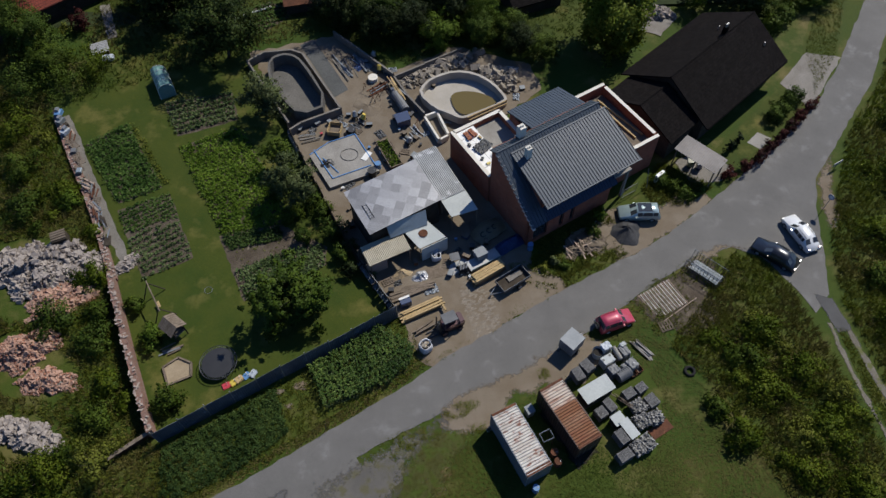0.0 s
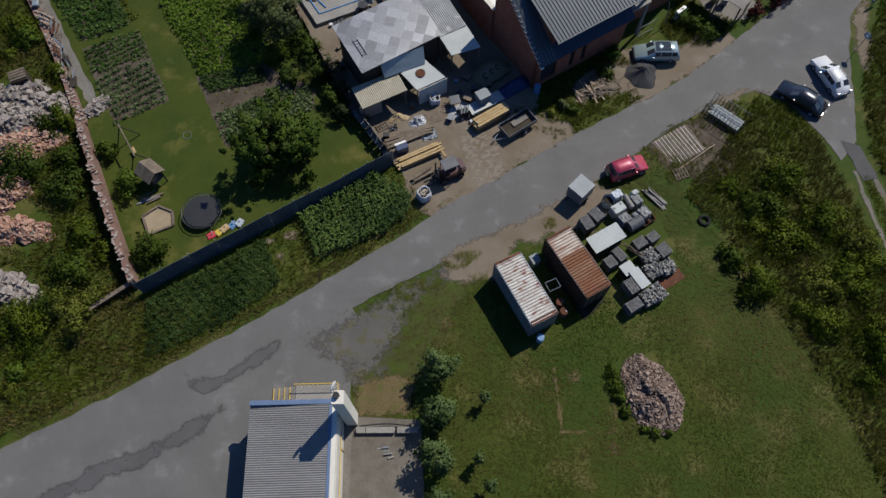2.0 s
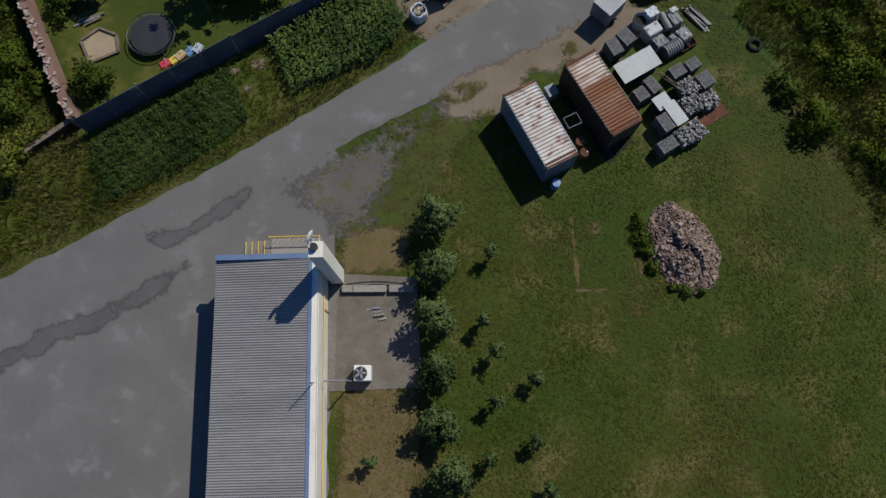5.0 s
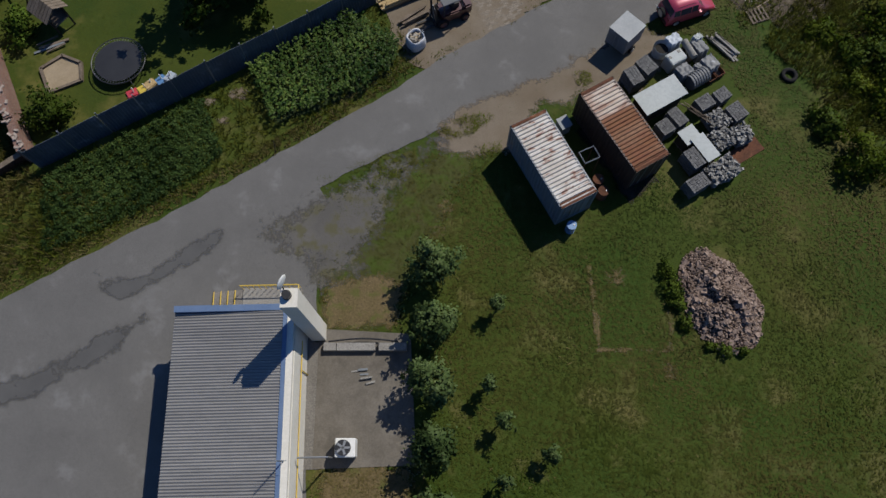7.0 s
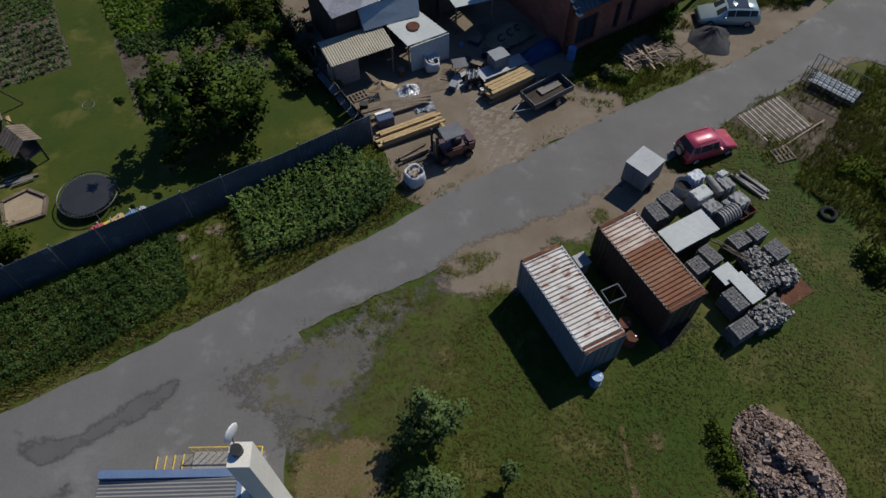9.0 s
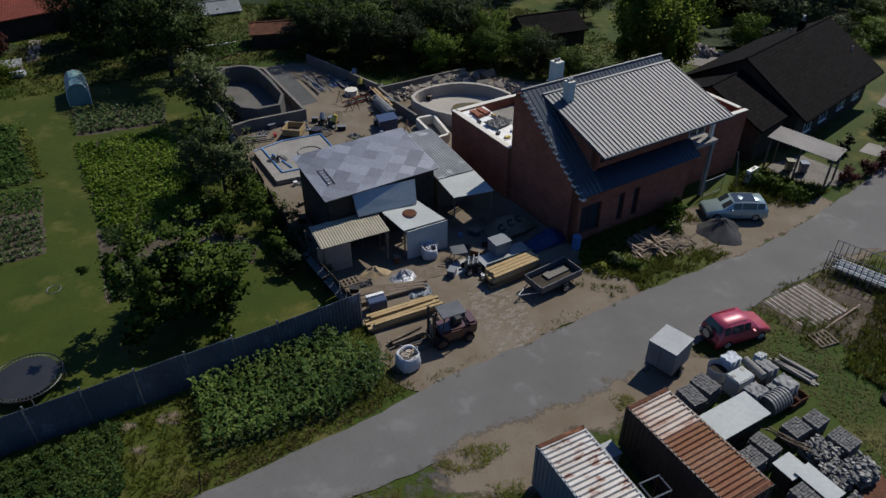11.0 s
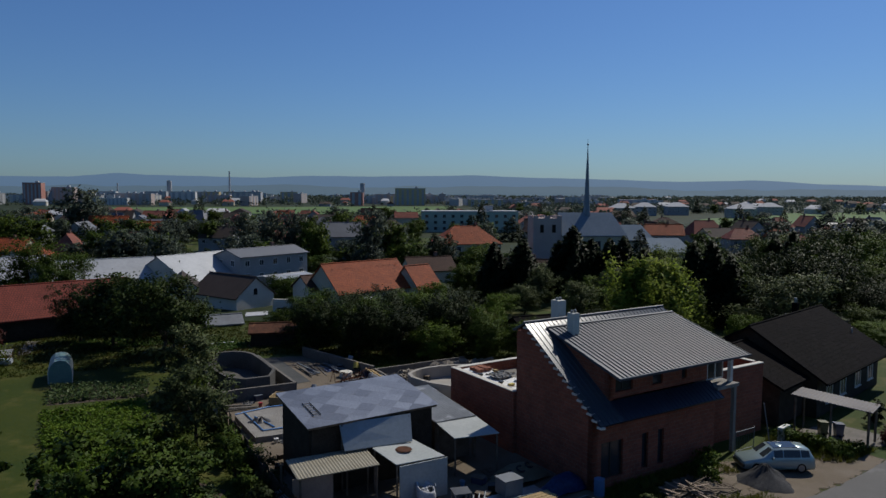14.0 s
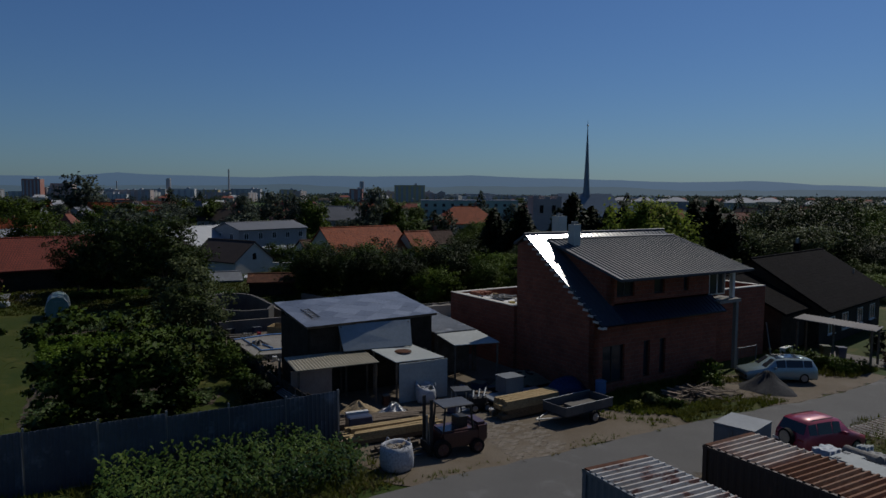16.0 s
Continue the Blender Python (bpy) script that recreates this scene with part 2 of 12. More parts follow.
def drape(name, pts, lift, material, label="", parent=None, kind="structure", category="", rag=0.0, grid=2.0, seed=1, every=0.8, fade=0.0, spots=1.2):
    """A sheet that lies on the ground, with a rim that thins out where fade gives its width."""
    if fade:
        grid, material = min(grid, max(0.2, fade * 0.5)), faded(material, fade, spots)
    rng = random.Random(seed)
    if rag:
        pts = ragged(pts, rng, rag, every)
    bm = B()
    f = bm.faces.new([bm.verts.new((x, y, 0)) for x, y in pts])
    bmesh.ops.triangulate(bm, faces=[f])
    xs, ys = [p[0] for p in pts], [p[1] for p in pts]
    for axis, lo, hi in ((0, min(xs), max(xs)), (1, min(ys), max(ys))):
        v = math.ceil(lo / grid) * grid
        while v < hi:
            co, no = [0, 0, 0], [0, 0, 0]
            co[axis], no[axis] = v, 1
            bmesh.ops.bisect_plane(bm, geom=bm.verts[:] + bm.edges[:] + bm.faces[:], plane_co=co, plane_no=no)
            v += grid
    for v in bm.verts:
        v.co.z = gz(v.co.x, v.co.y) + lift
    bm.normal_update()
    for f in bm.faces:
        if f.normal.z < 0:
            f.normal_flip()
    me = bpy.data.meshes.new(name)
    bm.to_mesh(me)
    bm.free()
    me.materials.append(material)
    if fade:
        co = np.array([tuple(v.co) for v in me.vertices])
        me.attributes.new("rim", "FLOAT", "POINT").data.foreach_set("value", rim_distance(pts, co[:, 0], co[:, 1]).astype(np.float32))
    ob = new(name, me)
    ob.parent = parent
    if parent is None:
        tagged(ob, label, category or "ground", "", kind)
    return ob


def inside(pts, x, y):
    """Which of the points (arrays) lie in a plan polygon."""
    r = np.zeros(len(x), bool)
    j = len(pts) - 1
    for i in range(len(pts)):
        xi, yi, xj, yj = *pts[i], *pts[j]
        with np.errstate(divide="ignore", invalid="ignore"):
            cut = ((yi > y) != (yj > y)) & (x < (xj - xi) * (y - yi) / (yj - yi + 1e-12) + xi)
        r ^= cut
        j = i
    return r


def scatter(pts, per, rng, holes=()):
    """Random plan points in a polygon, per square metre, outside the holes."""
    a = np.array(pts)
    lo, hi = a.min(0), a.max(0)
    n = int(per * np.prod(hi - lo))
    p = rng.uniform(lo, hi, (n, 2))
    keep = inside(pts, p[:, 0], p[:, 1])
    for h in holes:
        keep &= ~inside(h, p[:, 0], p[:, 1])
    return p[keep]


def leaf_cards(centres, size, rng, flat=0.0, long=1.6):
    """Small pointed leaves, one folded pair of triangles each, turned at random; flat: how much they lie level."""
    n = len(centres)
    size = np.broadcast_to(size, n)[:, None] * rng.uniform(0.6, 1.3, (n, 1))
    nor = rng.normal(size=(n, 3))
    nor[:, 2] += flat * 3
    nor /= np.linalg.norm(nor, axis=1)[:, None]
    u = np.cross(nor, rng.normal(size=(n, 3)))
    u /= np.linalg.norm(u, axis=1)[:, None]
    v = np.cross(nor, u)
    c = np.asarray(centres)
    verts = np.stack([c - u * size * long / 2, c + v * size / 2 + nor * size * 0.15, c + u * size * long / 2, c - v * size / 2 + nor * size * 0.15], 1).reshape(-1, 3)
    return verts, np.arange(4 * n).reshape(-1, 4)


def blades(p, z, height, width, rng, per=4, lean=0.5):
    """Tufts: a few thin upright triangles at each plan point."""
    n = len(p)
    p3 = np.repeat(np.column_stack([p, z]), per, 0)
    h = np.repeat(np.broadcast_to(height, n), per) * rng.uniform(0.6, 1.3, n * per)
    a = rng.uniform(0, 2 * np.pi, n * per)
    off = np.column_stack([np.cos(a), np.sin(a), np.zeros_like(a)])
    side = np.column_stack([-np.sin(a), np.cos(a), np.zeros_like(a)]) * width
    base = p3 + off * rng.uniform(0, 0.8, (n * per, 1)) * width * 2
    tip = base + off * (h * rng.uniform(0.1, lean * 2, n * per))[:, None] + np.column_stack([np.zeros_like(a), np.zeros_like(a), h])
    verts = np.stack([base - side, base + side, tip], 1).reshape(-1, 3)
    return verts, np.arange(len(verts)).reshape(-1, 3)

# ---- the palette ----
M_meadow = stuff_mat("meadow", (0.034, 0.064, 0.006), (0.062, 0.076, 0.010), (0.102, 0.086, 0.030), soft=True, big=0.11, fine=5.0, bump=0.6, bump_dist=0.08, third=(0.52, 0.72), third_scale=0.22)
M_lawn = stuff_mat("mown_lawn", (0.033, 0.057, 0.006), (0.059, 0.074, 0.009), (0.125, 0.106, 0.030), big=0.22, fine=7.0, bump=0.4, soft=True, lo=0.3, hi=0.7, third=(0.54, 0.78), third_scale=0.25)
M_asphalt = stuff_mat("worn_asphalt", (0.158, 0.154, 0.149), (0.190, 0.185, 0.179), (0.136, 0.133, 0.128), big=0.25, fine=40.0, bump=0.15, bump_dist=0.01, third=(0.58, 0.7), third_scale=0.5, rough=0.8)
M_damp = stuff_mat("damp_asphalt", (0.088, 0.087, 0.087), (0.108, 0.107, 0.106), big=0.5, fine=30.0, bump=0.1, rough=0.7)
M_tar = stuff_mat("tarred_patch", (0.062, 0.062, 0.064), (0.080, 0.080, 0.082), big=0.5, fine=30.0, bump=0.1, rough=0.75)
M_dirt = stuff_mat("dry_dirt", (0.165, 0.13, 0.092), (0.21, 0.175, 0.135), (0.105, 0.085, 0.058), soft=True, big=0.35, fine=16.0, bump=0.5, bump_dist=0.05, third_scale=0.9)
M_fringe = stuff_mat("gravelly_fringe", (0.105, 0.100, 0.093), (0.138, 0.130, 0.120), (0.075, 0.070, 0.040), soft=True, big=0.5, fine=16.0, bump=0.7, bump_dist=0.03, third=(0.5, 0.62), third_scale=1.0)
M_worn = stuff_mat("worn_meadow", (0.055, 0.060, 0.014), (0.085, 0.076, 0.034), (0.040, 0.058, 0.008), soft=True, big=0.9, fine=6.0, bump=0.5, third=(0.42, 0.58), third_scale=0.9)
M_thin_grass = stuff_mat("thin_dry_grass", (0.15, 0.115, 0.05), (0.19, 0.14, 0.072), (0.07, 0.075, 0.018), big=0.8, fine=8.0, bump=0.5, third=(0.52, 0.68))
M_track = stuff_mat("wheel_track_grit", (0.16, 0.145, 0.12), (0.22, 0.20, 0.17), (0.08, 0.085, 0.03), big=0.5, fine=16.0, bump=0.6, bump_dist=0.03, third=(0.52, 0.64), third_scale=1.2)
M_gravel = stuff_mat("pale_gravel", (0.23, 0.21, 0.185), (0.30, 0.28, 0.255), (0.15, 0.13, 0.11), big=0.5, fine=22.0, bump=0.7, bump_dist=0.03)
M_soil = stuff_mat("dark_soil", (0.085, 0.066, 0.048), (0.13, 0.105, 0.08), (0.17, 0.145, 0.11), big=0.8, fine=10.0, bump=0.7, bump_dist=0.06)
M_shade_earth = stuff_mat("shade_dark_earth", (0.022, 0.019, 0.016), (0.04, 0.034, 0.028), (0.06, 0.05, 0.035), big=0.8, fine=10.0, bump=0.5)
M_concrete = stuff_mat("concrete", (0.30, 0.285, 0.26), (0.38, 0.365, 0.34), (0.19, 0.175, 0.155), big=0.45, fine=14.0, bump=0.2, third_scale=0.8)
M_old_concrete = stuff_mat("old_concrete", (0.20, 0.185, 0.165), (0.27, 0.25, 0.225), (0.11, 0.10, 0.085), big=0.5, fine=12.0, bump=0.35, third_scale=0.9)
M_field = stuff_mat("crop_field", (0.10, 0.165, 0.05), (0.12, 0.19, 0.06), (0.115, 0.16, 0.06), big=0.01, fine=0.2, bump=0.0)
M_town_ground = stuff_mat("village_ground", (0.024, 0.042, 0.012), (0.042, 0.056, 0.018), (0.06, 0.065, 0.035), big=0.03, fine=0.6, bump=0.2, third_scale=0.05)
M_grass_blade = leaf_mat("grass_blades", (0.036, 0.070, 0.005), (0.060, 0.086, 0.010), through_amount=0.3, dry=(0.102, 0.086, 0.028), patch=0.085)
M_grass_lawn = leaf_mat("lawn_blades", (0.038, 0.073, 0.006), (0.069, 0.092, 0.012), through_amount=0.3, dry=(0.092, 0.088, 0.012))
M_leaf_weed = leaf_mat("weed_leaves", (0.066, 0.108, 0.008), (0.13, 0.155, 0.02))
M_grass_rank = leaf_mat("rank_grass", (0.066, 0.112, 0.008), (0.128, 0.152, 0.016), through_amount=0.4, dry=(0.115, 0.110, 0.030), patch=0.16)
M_grass_dry = leaf_mat("dry_grass", (0.13, 0.11, 0.04), (0.20, 0.17, 0.075), through_amount=0.2)
M_leaf_walnut = leaf_mat("walnut_leaves", (0.037, 0.069, 0.010), (0.075, 0.114, 0.016), through_amount=0.06)
M_leaf_deep = leaf_mat("deep_dark_leaves", (0.020, 0.034, 0.012), (0.045, 0.062, 0.020), through_amount=0.2)
M_leaf_dark = leaf_mat("dark_leaves", (0.045, 0.084, 0.014), (0.105, 0.15, 0.028))
M_leaf_plum = leaf_mat("plum_leaves", (0.03, 0.055, 0.014), (0.07, 0.095, 0.025), through_amount=0.25)
M_leaf_mid = leaf_mat("green_leaves", (0.055, 0.094, 0.013), (0.108, 0.150, 0.024))
M_leaf_willow = leaf_mat("willow_leaves", (0.22, 0.29, 0.055), (0.32, 0.38, 0.095), through_amount=0.62, dry=(0.17, 0.24, 0.035))
M_leaf_grey = leaf_mat("grey_green_leaves", (0.07, 0.10, 0.04), (0.15, 0.175, 0.085))
M_leaf_fresh = leaf_mat("fresh_leaves", (0.085, 0.15, 0.018), (0.15, 0.215, 0.035))
M_leaf_corn = leaf_mat("maize_leaves", (0.022, 0.055, 0.011), (0.115, 0.165, 0.042), rough=0.42, through_amount=0.03)
M_leaf_potato = leaf_mat("potato_leaves", (0.062, 0.130, 0.028), (0.135, 0.21, 0.055))
M_leaf_nettle = leaf_mat("nettle_leaves", (0.040, 0.080, 0.022), (0.095, 0.145, 0.042))
M_leaf_bean = leaf_mat("bean_leaves", (0.10, 0.18, 0.02), (0.18, 0.26, 0.04))
M_leaf_cabbage = leaf_mat("cabbage_leaves", (0.085, 0.14, 0.05), (0.17, 0.22, 0.10), rough=0.45)
M_leaf_yellow = leaf_mat("yellow_green_leaves", (0.12, 0.15, 0.02), (0.2, 0.21, 0.05))
M_leaf_red = leaf_mat("barberry_leaves", (0.045, 0.014, 0.014), (0.085, 0.022, 0.02), dry=(0.03, 0.012, 0.012))
M_conifer = leaf_mat("conifer_needles", (0.012, 0.024, 0.010), (0.03, 0.046, 0.018), through_amount=0.12)
M_leaf_orchard = leaf_mat("orchard_leaves", (0.075, 0.125, 0.04), (0.16, 0.215, 0.09))
M_bark = stuff_mat("bark", (0.07, 0.055, 0.04), (0.12, 0.095, 0.07), big=2.0, fine=18.0, bump=0.8, bump_dist=0.03)

# ---- the ground: one sheet out to the horizon ----
def axis_steps(lo, hi, fine_lo, fine_hi, fine, grow):
    out = list(np.arange(fine_lo, fine_hi + fine / 2, fine))
    s, v = fine, fine_hi
    while v < hi:
        s *= grow
        v += s
        out.append(min(v, hi))
    s, v = fine, fine_lo
    while v > lo:
        s *= grow
        v -= s
        out.insert(0, max(v, lo))
    return np.array(sorted(set(out)))


gx = axis_steps(-4200, 4200, -64, 64, 1.0, 1.18)
gy = axis_steps(-1500, 4600, -24, 120, 1.0, 1.18)
GX, GY = np.meshgrid(gx, gy)
GZ = gnd(GX, GY)
small = 0.02 * np.sin(GX * 0.9 + 1.3 * np.sin(GY * 0.5)) * np.sin(GY * 0.8)
verts = np.column_stack([GX.ravel(), GY.ravel(), (GZ + small - 0.03).ravel()])
nx = len(gx)
i = (np.arange(len(gy) - 1)[:, None] * nx + np.arange(nx - 1)[None]).ravel()
ground = raw("ground", verts, np.column_stack([i, i + 1, i + nx + 1, i + nx]), M_meadow, smooth=True)
tagged(ground, "rough green meadow ground with dry patches", "ground", "", "structure")

# the village's ground and the far crop fields lie on it
drape("village_ground", [(-700, 120), (-300, 96), (-60, 78), (-30, 80), (60, 84), (300, 100), (700, 120), (1400, 900), (1500, 3600), (-1900, 3600), (-1500, 900)], 0.02, M_town_ground, "mixed dark green and grey ground between village gardens", grid=150)
drape("far_field", [(-290, 604), (20, 588), (15, 940), (-385, 810)], 0.5, M_field, "pale green crop field beyond the village", grid=80, rag=3, every=30)
drape("far_field", [(140, 400), (260, 398), (700, 520), (900, 760), (470, 750), (334, 690), (190, 520)], 0.5, M_field, "pale green crop field beyond the village", grid=80, rag=3, every=30)

ROAD = [(-75, -14), (-47, 2), (-32.8, 9.5), (-24.9, 13.7), (-16.7, 18.5), (-11.2, 22.0), (-3.8, 26.8), (-0.9, 29.0), (5, 33.0), (12.2, 37.4), (21.6, 42.7), (27, 46.8), (32, 51.1), (39.5, 57.8), (45.3, 63.4), (51, 71.9), (57.8, 83.5), (63, 97), (70, 120), (74.5, 120), (67.5, 97), (61.5, 82), (57.5, 75.2), (53.1, 67), (46.2, 57.7), (42, 52), (40.8, 47.1), (39.6, 40.5), (38.8, 36.9), (36.8, 34.6), (35.3, 38.2), (33.4, 41.4), (30.5, 42.8), (27.5, 41.9), (22.2, 38.7), (15.1, 33.3), (9.8, 29.4), (3.8, 26.2), (-3.8, 22.4), (-7.7, 20.1), (-6.3, 18.2), (-7.1, 15.6), (-7.5, 13.8), (-7.5, -30), (-75, -30)]
road = drape("road", ROAD, 0.012, M_asphalt, "worn grey asphalt road widening into a yard", rag=0.13, every=0.9, seed=3)
drape("damp_patch", [(-36.5, 1.2), (-33.4, 3.2), (-30.9, 5.3), (-28.3, 6.8), (-25.5, 8.3), (-22.9, 9.2), (-20.4, 10.9), (-17.4, 12.6), (-16.9, 11.6), (-19.6, 9.0), (-22.8, 7.2), (-26.2, 5.9), (-29.4, 4.0), (-33.2, 1.9), (-36.2, 0.0)], 0.02, M_damp, parent=road, rag=0.3, every=0.9, seed=8, fade=0.9, spots=0.35)
drape("damp_patch", [(-20.8, 15.6), (-20.2, 14.5), (-18.6, 14.5), (-17.2, 15.2), (-15.2, 16.8), (-13.2, 18.0), (-13.0, 17.0), (-13.9, 15.6), (-16.4, 14.0), (-19.0, 12.8), (-20.4, 13.2), (-21.0, 14.6)], 0.024, M_damp, parent=road, rag=0.2, every=0.9, seed=9, fade=0.8, spots=0.35)
drape("dark_patch", [(37.2, 37.0), (39.0, 36.4), (39.8, 32.6), (38.1, 32.2)], 0.022, M_tar, parent=road, rag=0.05, fade=0.25, spots=1.2)
drape("verge", [(24.0, 40.3), (26.9, 42.5), (30.4, 43.3), (33.2, 42.4), (32.8, 41.8), (30.4, 42.5), (27.7, 41.2)], 0.026, M_dirt, "bare earth worn along the grass edge", rag=0.4, seed=91, fade=0.8, spots=1.2)
TRACK = [(39.0, 33.0), (39.6, 33.0), (41.2, 23), (42.3, 10), (41.7, 10), (40.6, 22.5), (39.5, 28)]
drape("track", TRACK, 0.015, M_track, "pale gravel wheel track through the grass", rag=0.12, category="track", fade=0.25, spots=2.0)
TRACK2 = [(37.4, 33.6), (38.0, 33.6), (38.3, 28), (39.2, 22), (40.2, 10), (39.6, 10), (38.6, 22), (37.7, 28)]
drape("track", TRACK2, 0.015, M_track, "pale gravel wheel track through the grass", rag=0.12, category="track", fade=0.25, spots=2.0)

# bare earth along the road and in the building yard
YARD = [(-4.4, 34.0), (-2.6, 29.6), (-0.9, 28.7), (5, 32.7), (12.6, 37.4), (12.0, 39.0), (9.2, 40.0), (9.6, 44.0), (1.2, 56.2), (6, 60.5), (12, 66), (10.9, 70.5), (1.2, 74.0), (-6.5, 69.5), (-14.7, 76.4), (-25.4, 73.4), (-18.7, 59.9), (-12.1, 46.5), (-8.7, 40.5)]
drape("yard", YARD, 0.008, M_dirt, "bare dry earth of a building yard", rag=0.3, seed=5)
drape("verge", [(-0.6, 25.0), (3.4, 27.0), (9.4, 30.2), (13, 32.8), (16.2, 30.6), (13.6, 27.0), (10.2, 26.6), (6.2, 25.2), (4.2, 21.9), (1.4, 22.0), (-0.8, 22.8)], 0.018, M_dirt, "trodden earth verge beside the road", rag=0.45, seed=6, fade=1.0, spots=1.2)
drape("verge", [(15.0, 41.0), (21, 43), (24, 45.2), (26.5, 47.6), (24.8, 48.6), (21, 48.2), (17.2, 48.0), (15.8, 45.8)], 0.007, M_dirt, "trodden earth verge beside the road", rag=0.35, seed=7, fade=1.0, spots=1.2)
drape("verge", [(18.4, 36.0), (22, 38.9), (27.4, 41.9), (29.5, 40.6), (27, 37.4), (27.6, 33.5), (24.5, 31.6), (21, 32.6), (19.6, 34.2)], 0.006, M_soil, "dark bare earth among weeds", rag=0.5, seed=9, fade=1.0, spots=1.2)
drape("verge", [(41.8, 52.2), (41.0, 46), (42.2, 44), (43.5, 47), (43.6, 50), (45.2, 55.6), (44.6, 56.4)], 0.006, M_dirt, "trodden earth verge beside the road", rag=0.3, seed=10, fade=1.0, spots=1.2)
drape("verge", [(17.6, 39.8), (21.2, 41.8), (25.6, 45.2), (30.4, 49.2), (28.0, 51.5), (25.7, 50.2), (21.3, 46.4), (17.5, 45.4)], 0.009, M_dirt, "dusty trodden earth round the parked car", rag=0.3, seed=92, fade=0.9, spots=1.0)
drape("carport_floor", [(26.2, 54.6), (27.8, 51.2), (31.3, 51.6), (33.4, 53.4), (30.4, 57.0)], 0.016, M_old_concrete, "worn grey concrete floor of the carport", rag=0.1, seed=93, fade=0.4, spots=1.2)
drape("verge", [(12.2, 40.7), (16.8, 42.0), (19.0, 45.8), (15.4, 45.8), (12.4, 43.6)], 0.011, M_dirt, "bare earth under a heap of old boards", rag=0.3, seed=94, fade=0.7, spots=1.1)
for k, (x, y, r) in enumerate(((-15.3, 26.3, 0.7), (-13.4, 26.9, 0.9), (-14.2, 24.9, 0.6))):
    drape("bare_spot", [(x + r * math.cos(a * 0.7), y + r * 0.7 * math.sin(a * 0.7)) for a in range(9)], 0.014, M_dirt, "bare trodden spot below the fence", rag=0.2, every=0.4, seed=96 + k, fade=0.5, spots=1.5)
DRIVE = [(5.66, 33.2), (3.1, 31.7), (2.0, 34.6), (1.5, 38.2), (3.6, 38.9), (4.9, 36.2)]
drive = drape("paved_drive", DRIVE, 0.014, M_dirt, "worn drive of grey paving stones with dirt in the joints", category="drive", rag=0.2, seed=11)
drape("gravel_apron", [(44.6, 62.9), (51, 72.0), (46.8, 73.0), (42.0, 67.4)], 0.014, M_gravel, "pale crushed-stone apron of a drive", rag=0.1, seed=12)

drape("gravel_verge", [(-12.4, 17.2), (-10.5, 18.6), (-7.9, 20.4), (-5.1, 21.9), (-3.0, 23.1), (-0.6, 24.6), (2.0, 25.4), (1.0, 22.4), (-1.6, 20.6), (-3.2, 16.8), (-4.4, 13.6), (-8.0, 12.6), (-8.8, 14.6), (-10.8, 15.8)], 0.022, M_fringe, "grey gravel and dirt fringe of the asphalt", rag=0.5, seed=41, fade=2.4, spots=0.9)
for k, quad in enumerate(([(8.5, 15.2), (9.0, 15.2), (9.2, 10.0), (8.7, 10.0)], [(8.7, 10.2), (13.2, 10.0), (13.2, 9.6), (8.7, 9.8)], [(13.0, 12.4), (13.4, 12.4), (13.3, 9.8), (12.9, 9.8)])):
    drape("bare_strip", quad, 0.012, M_thin_grass, "faint bare strip of an old foundation in the meadow", rag=0.16, seed=50 + k, every=0.4, fade=0.3, spots=2.0)

# gardens
LAWN = [(-25.0, 22.4), (-4.9, 34.6), (-8.9, 40.5), (-12.3, 46.5), (-18.9, 59.9), (-25.4, 73.2), (-40, 76), (-47, 63), (-38.2, 47.3), (-33.7, 38.5), (-29.4, 29.5)]
drape("lawn", LAWN, 0.005, M_lawn, "mown garden lawn with sun-dried yellow patches", rag=0.1, seed=13)
drape("lawn", [(-36, 76), (-12, 78), (-4, 95), (-30, 100), (-48, 92)], 0.005, M_lawn, "mown garden lawn with sun-dried yellow patches", rag=0.3, seed=14)
drape("lawn", [(29.9, 54.8), (33.6, 53.6), (45, 64), (42.0, 67.0)], 0.006, M_lawn, "small mown front lawn of the dark house", rag=0.05, seed=15)
drape("lawn", [(45.2, 64.6), (50.8, 72.6), (58, 90), (54, 90), (46.6, 74)], 0.005, M_lawn, "mown roadside grass", rag=0.1, seed=16)
drape("lawn", [(10.5, 75), (20.5, 74.5), (22, 83), (20, 92), (9, 92)], 0.03, M_lawn, "mown garden lawn behind the trees", rag=0.3, seed=17)
drape("terrace", [(21.2, 82.6), (24.6, 78.0), (28.6, 76.2), (31.6, 80.4), (29, 85), (25, 88.5)], 0.04, M_gravel, "pale paved terrace round a garden pool", rag=0.15, seed=18, category="terrace")
drape("garden_path", [(-47.8, 83.2), (-46.5, 83.5), (-43.6, 76.6), (-44.7, 76.2)], 0.03, M_old_concrete, "grey garden path between flower beds", rag=0.1, seed=20, category="path")
drape("garden_path", [(35.6, 57.6), (36.9, 56.5), (38.6, 58.2), (37.2, 59.2)], 0.02, M_concrete, "pale paved path across the front lawn", category="path")

